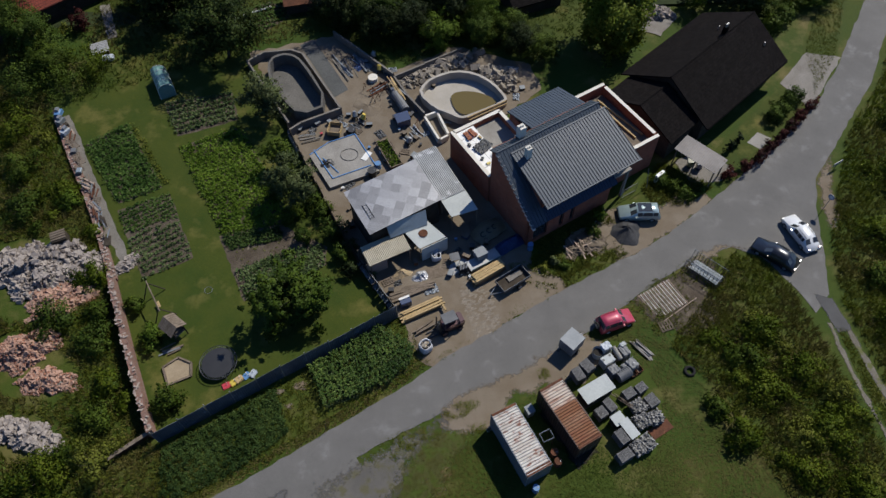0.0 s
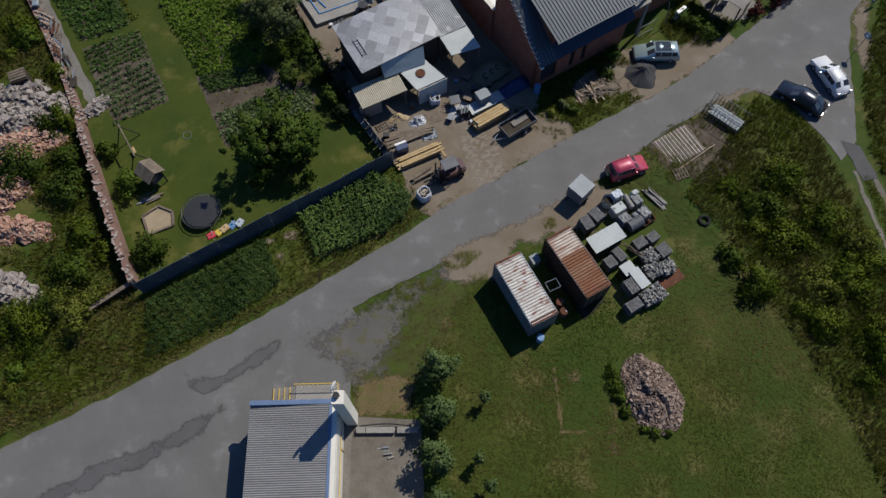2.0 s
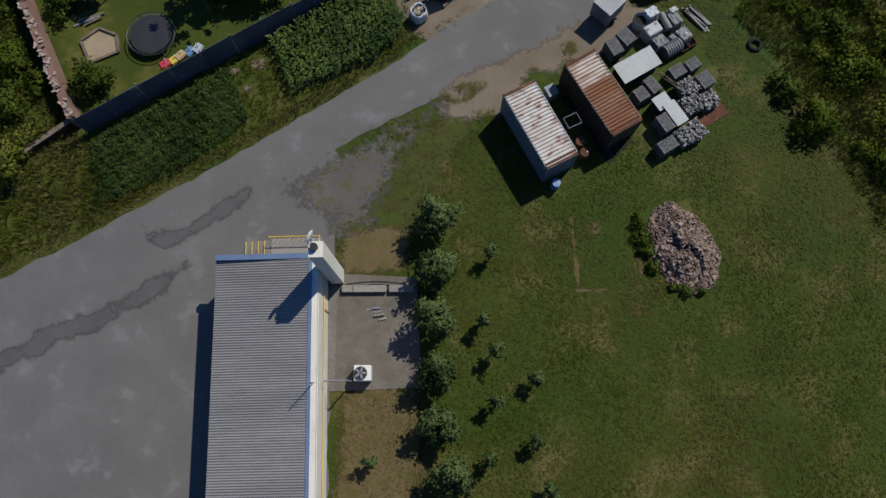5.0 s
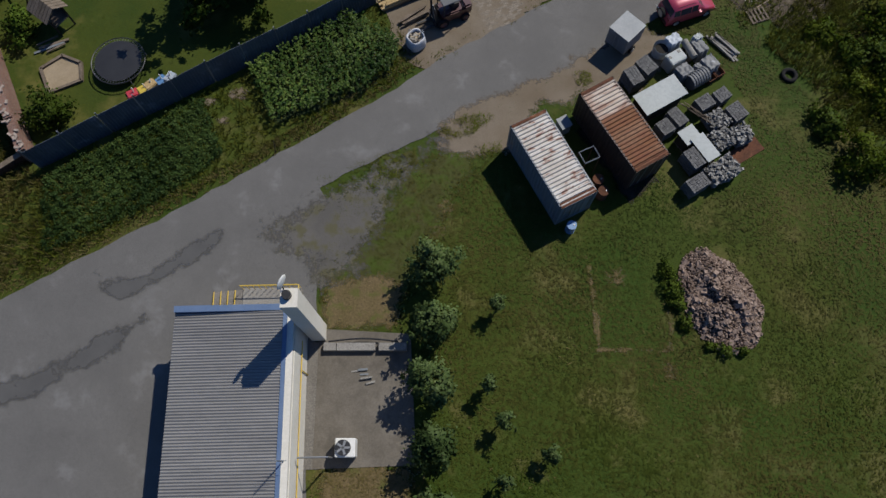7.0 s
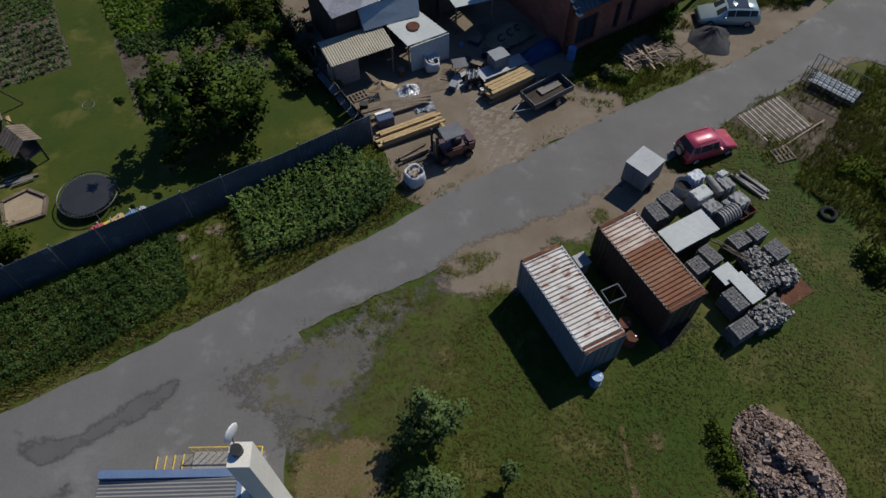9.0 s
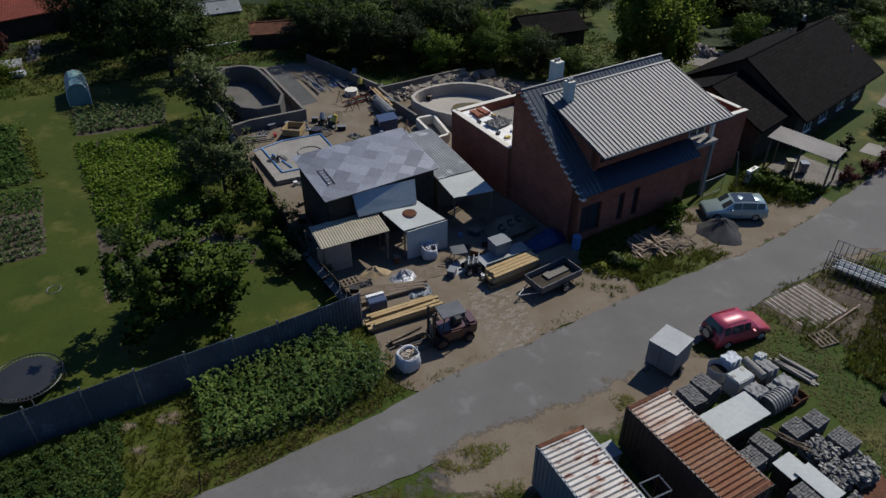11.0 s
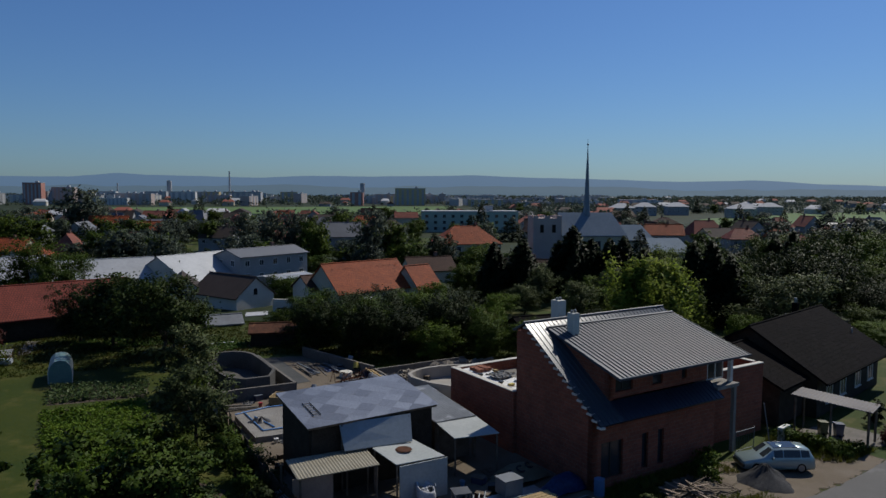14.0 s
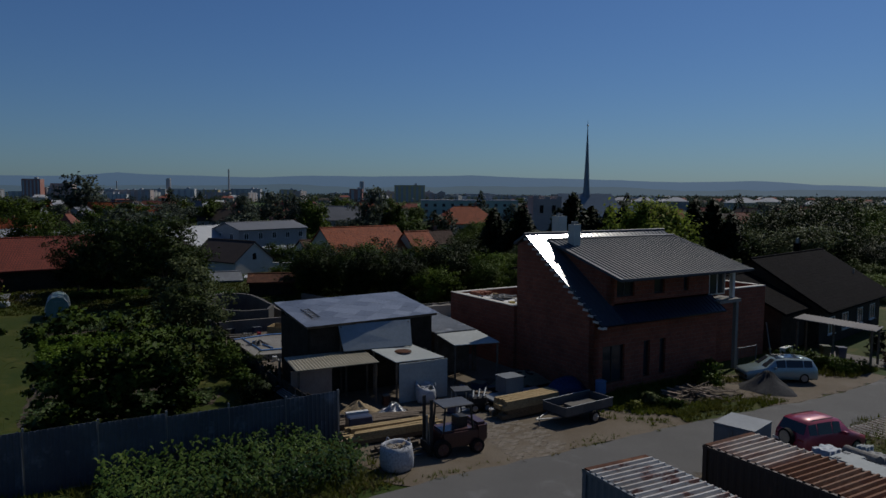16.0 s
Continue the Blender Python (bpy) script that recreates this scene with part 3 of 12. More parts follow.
drape("garden_path", [(-45.9, 62.4), (-43.3, 58.6), (-41.2, 54.6), (-38.7, 50.4), (-35.9, 45.8), (-32.6, 40.4), (-33.4, 40.0), (-36.9, 45.4), (-39.7, 50.0), (-42.2, 54.2), (-44.3, 58.0), (-46.9, 61.8)], 0.018, M_old_concrete, "narrow grey concrete path beside the old wall", rag=0.12, category="path", seed=19)
drape("worn_grass", [(-7.4, 10.6), (-3.4, 10.8), (-1.4, 13.4), (-0.6, 16.2), (1.2, 19.2), (3.2, 21.6), (4.2, 23.2), (0.6, 23.6), (-3.0, 21.6), (-5.4, 17.4), (-7.4, 15.4)], 0.002, M_worn, "worn thin grass fading into the gravel", rag=0.6, seed=61, fade=1.4, spots=0.9)
drape("worn_grass", [(-7.4, 4.2), (-0.8, 4.0), (-1.0, -3.0), (-1.6, -13), (-7.4, -13)], 0.004, M_thin_grass, "sun-dried thin grass beside the building", rag=0.4, seed=62, fade=1.4, spots=0.9)
drape("worn_grass", [(-7.4, 10.8), (-2.6, 10.9), (-1.9, 13.2), (-3.2, 14.8), (-7.4, 14.9)], 0.007, M_thin_grass, "sun-dried thin grass and grit before the slab", rag=0.3, seed=63, fade=1.1, spots=1.1)
drape("bare_strip", [(-7.75, 10.4), (-6.9, 10.4), (-6.9, 3.4), (-7.75, 3.4)], 0.014, M_old_concrete, "narrow worn concrete strip along the building's wall", rag=0.06, seed=64)
for k, (x, y, r) in enumerate(((0.1, 18.8, 0.9), (-0.3, 17.2, 0.8), (-1.6, 18.2, 0.7), (10.3, 14.3, 0.9), (13.0, 8.7, 0.8))):
    drape("bare_spot", [(x + r * math.cos(a * 0.7), y + r * 1.2 * math.sin(a * 0.7)) for a in range(9)], 0.007, M_thin_grass, "small bare dry spot in the meadow", rag=0.3, every=0.4, seed=70 + k, fade=1.3, spots=1.6)

# ---- trees: tapered trunk, limbs, and a crown of many small leaves ----
def limbs(bm, rng, height, spread, trunk_r, fork, count):
    """Trunk and limbs; returns the limb ends."""
    top = Vector((rng.uniform(-0.1, 0.1) * height, rng.uniform(-0.1, 0.1) * height, fork))
    rod(bm, (0, 0, -0.15), top, trunk_r * 1.15, 9, trunk_r * 0.75)
    ends = []
    for k in range(count):
        a = 2 * math.pi * k / count + rng.uniform(-0.4, 0.4)
        r = spread * rng.uniform(0.45, 0.8)
        e = Vector((math.cos(a) * r, math.sin(a) * r, fork + (height - fork) * rng.uniform(0.3, 0.75)))
        mid = top.lerp(e, 0.5) + Vector((0, 0, 0.12 * height))
        rod(bm, top, mid, trunk_r * 0.5, 6, trunk_r * 0.32)
        rod(bm, mid, e, trunk_r * 0.32, 5, trunk_r * 0.1)
        ends += [mid, e]
        for _ in range(2):
            f = mid.lerp(e, rng.uniform(0.2, 0.8))
            g = f + Vector((rng.uniform(-1, 1), rng.uniform(-1, 1), rng.uniform(0, 1))) * spread * 0.35
            rod(bm, f, g, trunk_r * 0.16, 4, trunk_r * 0.05)
            ends.append(g)
    return ends


def crown_points(rng, n, spread, z0, z1, lumps, lump_size, hollow=0.55, droop=0.0, ends=()):
    """Points in many loose clumps on an uneven dome: thick in the clumps, thin between them."""
    mid, half = (z0 + z1) / 2, (z1 - z0) / 2
    # a few boughs of different reach, twigs round each bough, leaves round each twig
    nb = max(7, lumps // 5)
    a = np.arange(nb) * 2.4 + rng.uniform(-0.5, 0.5, nb)
    e = np.linspace(-0.72, 0.8, nb) + rng.uniform(-0.12, 0.12, nb)
    reach = np.sqrt(np.maximum(0.05, 1 - np.abs(e) ** 2.4)) * rng.uniform(0.42, 0.86, nb)
    bough = np.column_stack([np.cos(a) * reach * spread, np.sin(a) * reach * spread, mid + e * half * 0.9])
    bough_size = spread * rng.uniform(0.16, 0.30, nb)
    k = lumps * 4
    own = rng.integers(0, nb, k)
    c = bough[own] + rng.normal(size=(k, 3)) * bough_size[own][:, None] * (1, 1, min(1.0, half / spread * 0.8))
    c[:, 2] = np.clip(c[:, 2], z0 * 0.5, z1 * 1.02)
    if len(ends):
        c = np.concatenate([c, np.array([tuple(v) for v in ends])])
    weight = rng.uniform(0.3, 1.6, len(c)) ** 2
    pick = rng.choice(len(c), n, p=weight / weight.sum())
    size = lump_size * 0.34 * np.sqrt(weight / weight.mean())[pick]
    p = c[pick] + rng.normal(size=(n, 3)) * size[:, None] * (1, 1, 0.62)
    stray = rng.random(n) < 0.06
    p[stray] += rng.normal(size=(int(stray.sum()), 3)) * lump_size * 0.45
    if droop:
        p[:, 2] -= droop * rng.uniform(0, 1, n) * (np.hypot(p[:, 0], p[:, 1]) / spread)
    keep = p[:, 2] > 0.15
    return p[keep], c[pick][keep]


def crown(t, p, own, leaf, nr, flat, material, long=1.6):
    """A crown of leaves that turn their upper sides outwards, away from their twig and from the heart of the tree."""
    verts, faces = leaf_cards(p, leaf, nr, flat, long)
    heart = np.array([0, 0, p[:, 2].mean() * 0.85])
    unit = lambda v: v / (np.linalg.norm(v, axis=1)[:, None] + 1e-6)
    out = 0.55 * unit(p - own) + 0.6 * unit(p - heart) + 0.3 * unit(nr.normal(size=p.shape)) + (0, 0, 0.22)
    q = verts.reshape(-1, 4, 3)
    geo = np.cross(q[:, 2] - q[:, 0], q[:, 3] - q[:, 1])
    back = (geo * out).sum(1) < 0
    faces[back] = faces[back][:, ::-1]
    ob = raw("crown", verts, faces, material, t, smooth=True)
    ob.data.normals_split_custom_set_from_vertices(np.repeat(unit(out), 4, 0).tolist())
    return ob


def tree(name, x, y, height, spread, material, label, category="tree", leaves=6000, leaf=0.17, lumps=40, fork=0.28, seed=1, group="", low=0.2, trunk=None, droop=0.0, z=None, lump=0.26, rz=0):
    rng, nr = random.Random(seed), np.random.default_rng(seed)
    t = thing(name, x, y, rz, label, category, group, z=z)
    bm = B()
    ends = limbs(bm, rng, height * 0.9, spread * 0.9, trunk or max(0.05, height * 0.022), height * fork, 6)
    part("trunk", bm, M_bark, t, "rough grey-brown trunk and limbs", smooth=True)
    p, own = crown_points(nr, leaves, spread, height * low, height, lumps, spread * lump, droop=droop, ends=ends)
    crown(t, p, own, leaf, nr, 0.5, material)
    return t


def conifer(name, x, y, height, spread, label, seed=1, leaves=5000, material=None, group=""):
    nr = np.random.default_rng(seed)
    t = thing(name, x, y, 0, label, "tree", group)
    bm = B()
    rod(bm, (0, 0, -0.15), (0, 0, height * 0.97), height * 0.018, 8, 0.02)
    h = height * (1 - nr.uniform(0, 1, leaves) ** 0.6 * 0.92)
    tiers = np.round(h / height * 16) / 16 * height
    h = 0.8 * h + 0.2 * tiers + nr.normal(size=leaves) * height * 0.012
    a = nr.uniform(0, 2 * np.pi, leaves)
    lobes = 1 + 0.32 * np.sin(a * 5 + tiers * 9) + 0.26 * np.sin(a * 3 - h * 1.7) + 0.12 * np.sin(a * 11 + tiers * 3)
    h = np.minimum(h, height * 0.995)
    r = spread * (1 - h / height) ** 0.62 * lobes * nr.uniform(0.35, 1, leaves) ** 0.5 + 0.05
    p = np.column_stack([np.cos(a) * r, np.sin(a) * r, h - r * 0.22])
    part("trunk", bm, M_bark, t)
    crown(t, p, np.column_stack([p[:, :2] * 0.5, p[:, 2] - 0.3]), height * 0.026, nr, 0.1, material or M_conifer, 2.2)
    return t


def bush(name, x, y, size, height, material, label, seed=1, leaves=1500, leaf=0.12, category="shrub", group="", rz=0, sx=1.0, sy=1.0):
    nr, rng = np.random.default_rng(seed), random.Random(seed)
    t = thing(name, x, y, rz, label, category, group)
    bm = B()
    for k in range(6):
        a = k * 1.05 + rng.uniform(0, 0.5)
        rod(bm, (0, 0, -0.1), (math.cos(a) * size * 0.5 * sx, math.sin(a) * size * 0.5 * sy, height * 0.7), 0.025, 4, 0.01)
    part("stem", bm, M_bark, t)
    p, own = crown_points(nr, leaves, size, 0.1, height, 14, size * 0.4)
    crown(t, p * (sx, sy, 1), own * (sx, sy, 1), leaf, nr, 0.45, material)
    return t


# garden trees by the fence
tree("walnut_tree", -15.1, 35.0, 5.5, 3.4, M_leaf_walnut, "loose broad-leaved garden tree with open lobed crown", leaves=19000, leaf=0.175, lumps=44, seed=23, low=0.05, lump=0.17)
tree("fruit_tree", -16.4, 49.1, 5.6, 2.3, M_leaf_grey, "grey-green fruit tree above the vegetable beds", leaves=6500, leaf=0.16, lumps=40, seed=12, low=0.2)
tree("fruit_tree", -18.6, 53.8, 3.8, 1.5, M_leaf_mid, "leafy fruit tree above the vegetable beds", leaves=3500, leaf=0.16, lumps=34, seed=13, low=0.2)
tree("fruit_tree", -21.3, 61.6, 5.6, 2.6, M_leaf_grey, "grey-green fruit tree beside the pool wall", leaves=7000, leaf=0.16, lumps=34, seed=14, low=0.15)
tree("plum_tree", -28.0, 72.5, 9.3, 4.3, M_leaf_plum, "dark dense tree at the garden's end", leaves=12000, leaf=0.2, lumps=48, seed=15, low=0.1)
tree("plum_tree", -36.5, 80.5, 8.0, 3.6, M_leaf_plum, "dark dense tree at the garden's end", leaves=12000, leaf=0.22, lumps=48, seed=16, low=0.08)
tree("willow_tree", 21.2, 73.5, 10.4, 3.7, M_leaf_willow, "large yellow-green willow with drooping crown", leaves=34000, leaf=0.24, lumps=75, seed=18, low=0.12, droop=2.2)

# ---- grass, weeds and beds ----
nr = np.random.default_rng(77)
C1 = [(4.0, 23.2), (6.4, 24.4), (9.3, 18.9), (6.9, 17.4)]
C2 = [(8.1, 25.3), (10.4, 26.6), (13.6, 21.2), (11.3, 19.9)]
PAL = [(11.6, 28.6), (13.6, 31.5), (17.2, 31.5), (20.0, 26), (19.3, 22.5), (18.4, 20.4), (15.3, 18.8), (12.4, 24)]
PAD = [(-7.3, 11.3), (-1.8, 11.0), (-1.4, 3.5), (-7.3, 3.3)]
DRY = [(-7.3, 3.3), (-2.2, 3.4), (-2.6, -3), (-3.0, -13), (-7.3, -13)]
FRONT = [(-7.3, 11.0), (-3.2, 11.2), (-2.6, 13.0), (-3.6, 14.4), (-7.3, 14.4)]
PILE = [(13.4, 15.4), (16.9, 16.4), (18.8, 11.1), (16.8, 9.4), (15, 11.0)]
VERGE = [(-7.6, 20.2), (-3.8, 22.6), (3.8, 26.4), (9.8, 29.6), (13, 32.0), (15.4, 30.4), (13.0, 27.6), (10.2, 27.4), (5.4, 25.6), (3.6, 23.4), (0, 22.6), (-3.5, 19.6), (-6.0, 16.6)]


def stuff(name, made, material, label, category):
    v, f = made
    return tagged(raw(name, v, f, material), label, category, "", "stuff")


def tufts(name, poly, per, height, width, material, label, holes=(), count=4, lean=0.5, patchy=0.0, scale=0.4):
    p = scatter(poly, per, nr, holes)
    if patchy:
        wave = np.sin(p[:, 0] * scale + 1.7 * np.sin(p[:, 1] * scale * 0.7)) * np.sin(p[:, 1] * scale * 1.1 + 2) + nr.normal(size=len(p)) * 0.5
        p = p[wave > patchy]
    v, f = blades(p, gnd(p[:, 0], p[:, 1]) - 0.03, height, width, nr, count, lean)
    if height > 0.13:
        return stuff(name, (v, f), material, label, "grass")
    down = np.cross(v[f[:, 1]] - v[f[:, 0]], v[f[:, 2]] - v[f[:, 0]])[:, 2] < 0
    f[down] = f[down][:, ::-1]
    ob = stuff(name, (v, f), material, label, "grass")
    ob.data.shade_smooth()
    ob.data.normals_split_custom_set_from_vertices([(0, 0, 1)] * len(ob.data.vertices))
    return ob


SCRAP = [(12.4, 40.9), (16.6, 42.2), (18.8, 45.6), (15.4, 45.4), (12.6, 43.4)]
MEADOW = [(-7.2, 13.0), (-4.2, 15.4), (-3.9, 17.2), (-3.6, 19.4), (-1.6, 21.0), (1.6, 22.4), (4, 22.6), (5.6, 24.6), (11.5, 27.8), (16, 33), (21, 31), (29, 20), (34, 9), (36, -4), (36, -14), (-7.2, -14)]
tufts("meadow_grass", MEADOW, 60, 0.07, 0.026, M_grass_blade, "short uneven green meadow grass", (C1, C2, PAL, PAD, PILE, ROAD, DRY, FRONT), 4, 0.9)
tufts("meadow_tufts", MEADOW, 14, 0.12, 0.026, M_grass_blade, "darker tufts of longer meadow grass", (C1, C2, PAL, PAD, PILE, ROAD, DRY, FRONT), 6, 0.8, patchy=0.25)
tufts("dry_grass", [(-7.2, 3.2), (-1.0, 3.4), (-1.0, -12), (-7.2, -12)], 50, 0.1, 0.03, M_grass_dry, "sun-dried yellow grass beside the building", (), 4, 0.9)
tufts("dry_grass", MEADOW, 2, 0.09, 0.03, M_grass_dry, "dry yellow grass among the green", (C1, C2, PAL, PAD, PILE, ROAD), 4, 0.9, patchy=0.5, scale=0.8)
tufts("verge_grass", VERGE, 14, 0.08, 0.03, M_grass_blade, "grass tufts on the trodden verge", (C1, C2, ROAD), 5, 0.8, patchy=0.7, scale=0.9)
for island in ([(-4.8, 20.0), (-3.9, 21.4), (-2.9, 22.2), (-1.8, 22.8), (-1.6, 21.8), (-2.6, 21.2), (-3.4, 20.4)], [(-0.2, 24.0), (0.7, 24.9), (1.9, 25.4), (3.4, 25.2), (2.6, 24.5), (1.8, 23.8), (0.4, 23.5)], [(2.2, 23.0), (3.6, 23.4), (3.7, 22.4), (2.6, 22.2)], [(8.4, 28.4), (9.6, 28.6), (10.0, 27.6), (9.0, 27.3)]):
    tufts("verge_grass", island, 130, 0.12, 0.035, M_grass_rank, "green island of grass on the trodden verge", (), 5, 0.9, patchy=-0.35, scale=2.2)
tufts("verge_grass", [(-8.2, 20.6), (-3.4, 22.8), (0.2, 22.4), (-1.6, 19.0), (-3.2, 16.2), (-4.6, 13.6), (-7.3, 12.6), (-7.4, 15.6), (-6.6, 18.2)], 46, 0.08, 0.03, M_grass_blade, "thin grass creeping over the gravel fringe", (), 5, 0.9, patchy=0.1, scale=1.3)
SCRUB = [(21.5, 31.0), (26, 36), (30.5, 42.2), (33.4, 40.9), (35.3, 37.6), (37.0, 29), (38.4, 20), (39.4, 10), (39, -8), (34, 0), (31.5, 11.5), (27.5, 19.8), (24, 28)]
tufts("rank_grass", SCRUB, 16, 0.45, 0.035, M_grass_rank, "tall rank grass and weeds", (), 6, 0.6)
tufts("rank_grass", SCRUB, 12, 0.45, 0.035, M_grass_dry, "tall dry grass stalks", (), 4, 0.6, patchy=0.2, scale=0.7)
EAST = [(39.9, 36.5), (41.2, 44), (43.8, 50), (47.5, 58.6), (54, 67), (60, 78), (68, 78), (66, 50), (58, 20), (50, 4), (42.6, 10), (41, 24)]
tufts("rank_grass", EAST, 12, 0.5, 0.04, M_grass_rank, "tall rank grass along the roadside ditch", (), 6, 0.6)
tufts("rank_grass", EAST, 3, 0.5, 0.04, M_grass_dry, "dry grass stalks along the ditch", (), 4, 0.6, patchy=0.3)
WILD = [(-26.0, 21.5), (-29.8, 29.0), (-34.4, 38.5), (-39, 47.3), (-44, 55.5), (-48, 62), (-55, 80), (-75, 80), (-75, 0), (-47, 3.5), (-33, 10.4), (-25, 14.6), (-18, 19), (-25.6, 21)]
HEAPS = [[(-48, 43.5), (-44, 44.5), (-39.3, 43), (-35.6, 40.3), (-38, 35.8), (-41.3, 33.6), (-46, 35)], [(-44.5, 32.2), (-40, 33), (-34.6, 28.7), (-35.4, 25.4), (-41, 26)], [(-41.5, 24), (-37.1, 24.2), (-33.4, 21.6), (-37.4, 20.2), (-42, 21)]]
tufts("rank_grass", WILD, 12, 0.45, 0.04, M_grass_rank, "tall rank grass and nettles on waste ground", HEAPS, 6, 0.6)
tufts("dry_grass", WILD, 10, 0.45, 0.035, M_grass_dry, "dry stalks on waste ground", HEAPS, 4, 0.6, patchy=0.05, scale=0.5)
STRIP = [(-25.2, 21.2), (-4.4, 34.0), (-1.2, 29.2), (-4.2, 26.9), (-11.4, 22.2), (-17, 18.8), (-25, 14)]
tufts("roadside_grass", STRIP, 16, 0.28, 0.03, M_grass_rank, "roadside grass below the fence", (), 5, 0.7)
tufts("roadside_grass", [(-2, 28.4), (-4.4, 26.6), (-11.4, 21.9), (-17, 18.5), (-25, 13.8), (-33, 9.6), (-33, 10.3), (-25, 14.6), (-17, 19.5), (-11.4, 23.0), (-4.4, 28.0), (-2.6, 29.6)], 30, 0.22, 0.025, M_grass_dry, "dry yellow grass at the road's edge", (), 4, 0.8)
tufts("lawn_grass", LAWN, 40, 0.06, 0.03, M_grass_lawn, "short mown lawn grass", (), 3, 1.0)
tufts("bank_grass", [(8.6, 40.2), (10.2, 43.6), (17.2, 48), (18.4, 45.8), (16.6, 44.5), (17.4, 42.6), (12.8, 38.6), (9.8, 38.9)], 26, 0.3, 0.03, M_grass_rank, "green weedy bank between house and road", (SCRAP,), 6, 0.7)
tufts("bank_grass", [(22.8, 48.4), (26.8, 48.2), (30.2, 51), (28.8, 52.2), (24.6, 54.4), (22, 50.5)], 26, 0.35, 0.03, M_grass_rank, "green weedy bank beside the carport", (), 6, 0.7)
tufts("bank_grass", [(12.2, 37.5), (17, 40.4), (19.5, 41.8), (18.8, 42.9), (17, 42.0), (12, 39)], 34, 0.24, 0.03, M_grass_rank, "green weedy strip along the road", (), 6, 0.8, patchy=-0.3, scale=1.1)
tufts("verge_weeds", [(18.2, 35.8), (22, 39.0), (27.4, 42.2), (30, 41), (28, 36), (28.4, 33), (24.5, 31.0), (20.6, 32.4), (19.2, 34)], 24, 0.25, 0.03, M_grass_rank, "weeds growing over bare dark earth", (), 6, 0.8, patchy=0.15, scale=1.0)
tufts("verge_weeds", [(-2.4, 27.6), (3, 31.2), (8, 34.6), (12.4, 37.4), (12.0, 38.0), (7.4, 35.6), (2.6, 32.0), (-2.8, 28.6)], 20, 0.12, 0.03, M_grass_blade, "short grass along the yard's road edge", (DRIVE,), 5, 0.9, patchy=0.45, scale=1.4)
tufts("yard_weeds", [(5.2, 40.2), (8.8, 41.0), (9.0, 38.4), (12, 38.0), (10.6, 37.0), (8.8, 38)], 16, 0.2, 0.03, M_grass_rank, "low weeds at the yard's edge", (), 5, 0.8)
GARDEN_N = [(-46, 64), (-34, 70), (-25, 74), (-15, 77.5), (-5, 71), (2, 75), (12, 72), (22, 80), (12, 96), (-10, 100), (-30, 102), (-50, 95)]
tufts("garden_grass", GARDEN_N, 8, 0.25, 0.05, M_grass_blade, "unmown garden grass under trees", (), 5, 0.7)


def leafy(name, poly, per, height, leaf, material, label, layers=5, flat=0.5, holes=(), row=0.0, gap=0.75):
    """A dense low crop: leaves heaped to a height that varies from plant to plant, in rows where a direction is given."""
    p = np.repeat(scatter(poly, per, nr, holes), layers, 0)
    n = len(p)
    bump = 0.6 + 0.4 * np.sin(p[:, 0] * 5.1 + np.sin(p[:, 1] * 3.7)) * np.sin(p[:, 1] * 4.7)
    if row:
        across = p[:, 0] * -math.sin(row) + p[:, 1] * math.cos(row)
        bump = bump * (0.45 + 0.55 * np.cos(across * 2 * math.pi / gap) ** 2)
    z = gnd(p[:, 0], p[:, 1]) + height * bump * nr.uniform(0.1, 1, n) ** 0.6
    c = np.column_stack([p + nr.normal(size=(n, 2)) * leaf * 0.8, z])
    return stuff(name, leaf_cards(c, leaf, nr, flat), material, label, "crop")


def rows_in(poly, angle, gap, step, jitter=0.08):
    """Plan points along parallel rows inside a polygon."""
    a = np.array(poly)
    c = a.mean(0)
    r = np.hypot(*(a - c).T).max() + 1
    u, v = np.array([math.cos(angle), math.sin(angle)]), np.array([-math.sin(angle), math.cos(angle)])
    s, t = np.meshgrid(np.arange(-r, r, step), np.arange(-r, r, gap))
    p = c + s.ravel()[:, None] * u + t.ravel()[:, None] * v + nr.normal(size=(s.size, 2)) * jitter
    return p[inside(poly, p[:, 0], p[:, 1])]


def rows_of(name, poly, angle, gap, step, height, size, leaf, material, label, leaves=14):
    p = rows_in(poly, angle, gap, step)
    p = np.repeat(p, leaves, 0)
    n = len(p)
    d = nr.normal(size=(n, 3)) * (size, size, height * 0.3)
    c = np.column_stack([p, gnd(p[:, 0], p[:, 1]) + height * 0.5]) + d
    c[:, 2] = np.maximum(c[:, 2], gnd(c[:, 0], c[:, 1]) + 0.03)
    return stuff(name, leaf_cards(c, leaf, nr, 0.5), material, label, "crop")


def bed(poly, label, mat=None):
    return drape("vegetable_bed", poly, 0.012, mat or M_soil, label, rag=0.12, category="bed", seed=int(abs(poly[0][0]) * 7))


BA = [(-42.4, 57.4), (-38.4, 60.8), (-31.9, 51.0), (-36.3, 48.8)]
BB = [(-36.2, 47.8), (-30.9, 50.2), (-26.5, 41.5), (-31.2, 38.9)]
BC = [(-31.2, 57.0), (-24.5, 60.2), (-20.4, 53.0), (-16.9, 46.2), (-23.9, 44.5)]
BD = [(-24.3, 44.3), (-17.6, 45.8), (-12.4, 42.8), (-12.4, 40.6), (-20.2, 36.1)]
LEEK = [(-24.0, 44.2), (-17.9, 45.6), (-17.3, 43.9), (-22.9, 42.5)]
SQUASH = [(-21.5, 39.9), (-16.7, 42.3), (-13.1, 43.0), (-12.4, 41.0), (-13.2, 39.7), (-20.2, 36.3)]
BE = [(-34.6, 64.3), (-26.4, 66.0), (-25.0, 61.3), (-31.8, 58.7)]
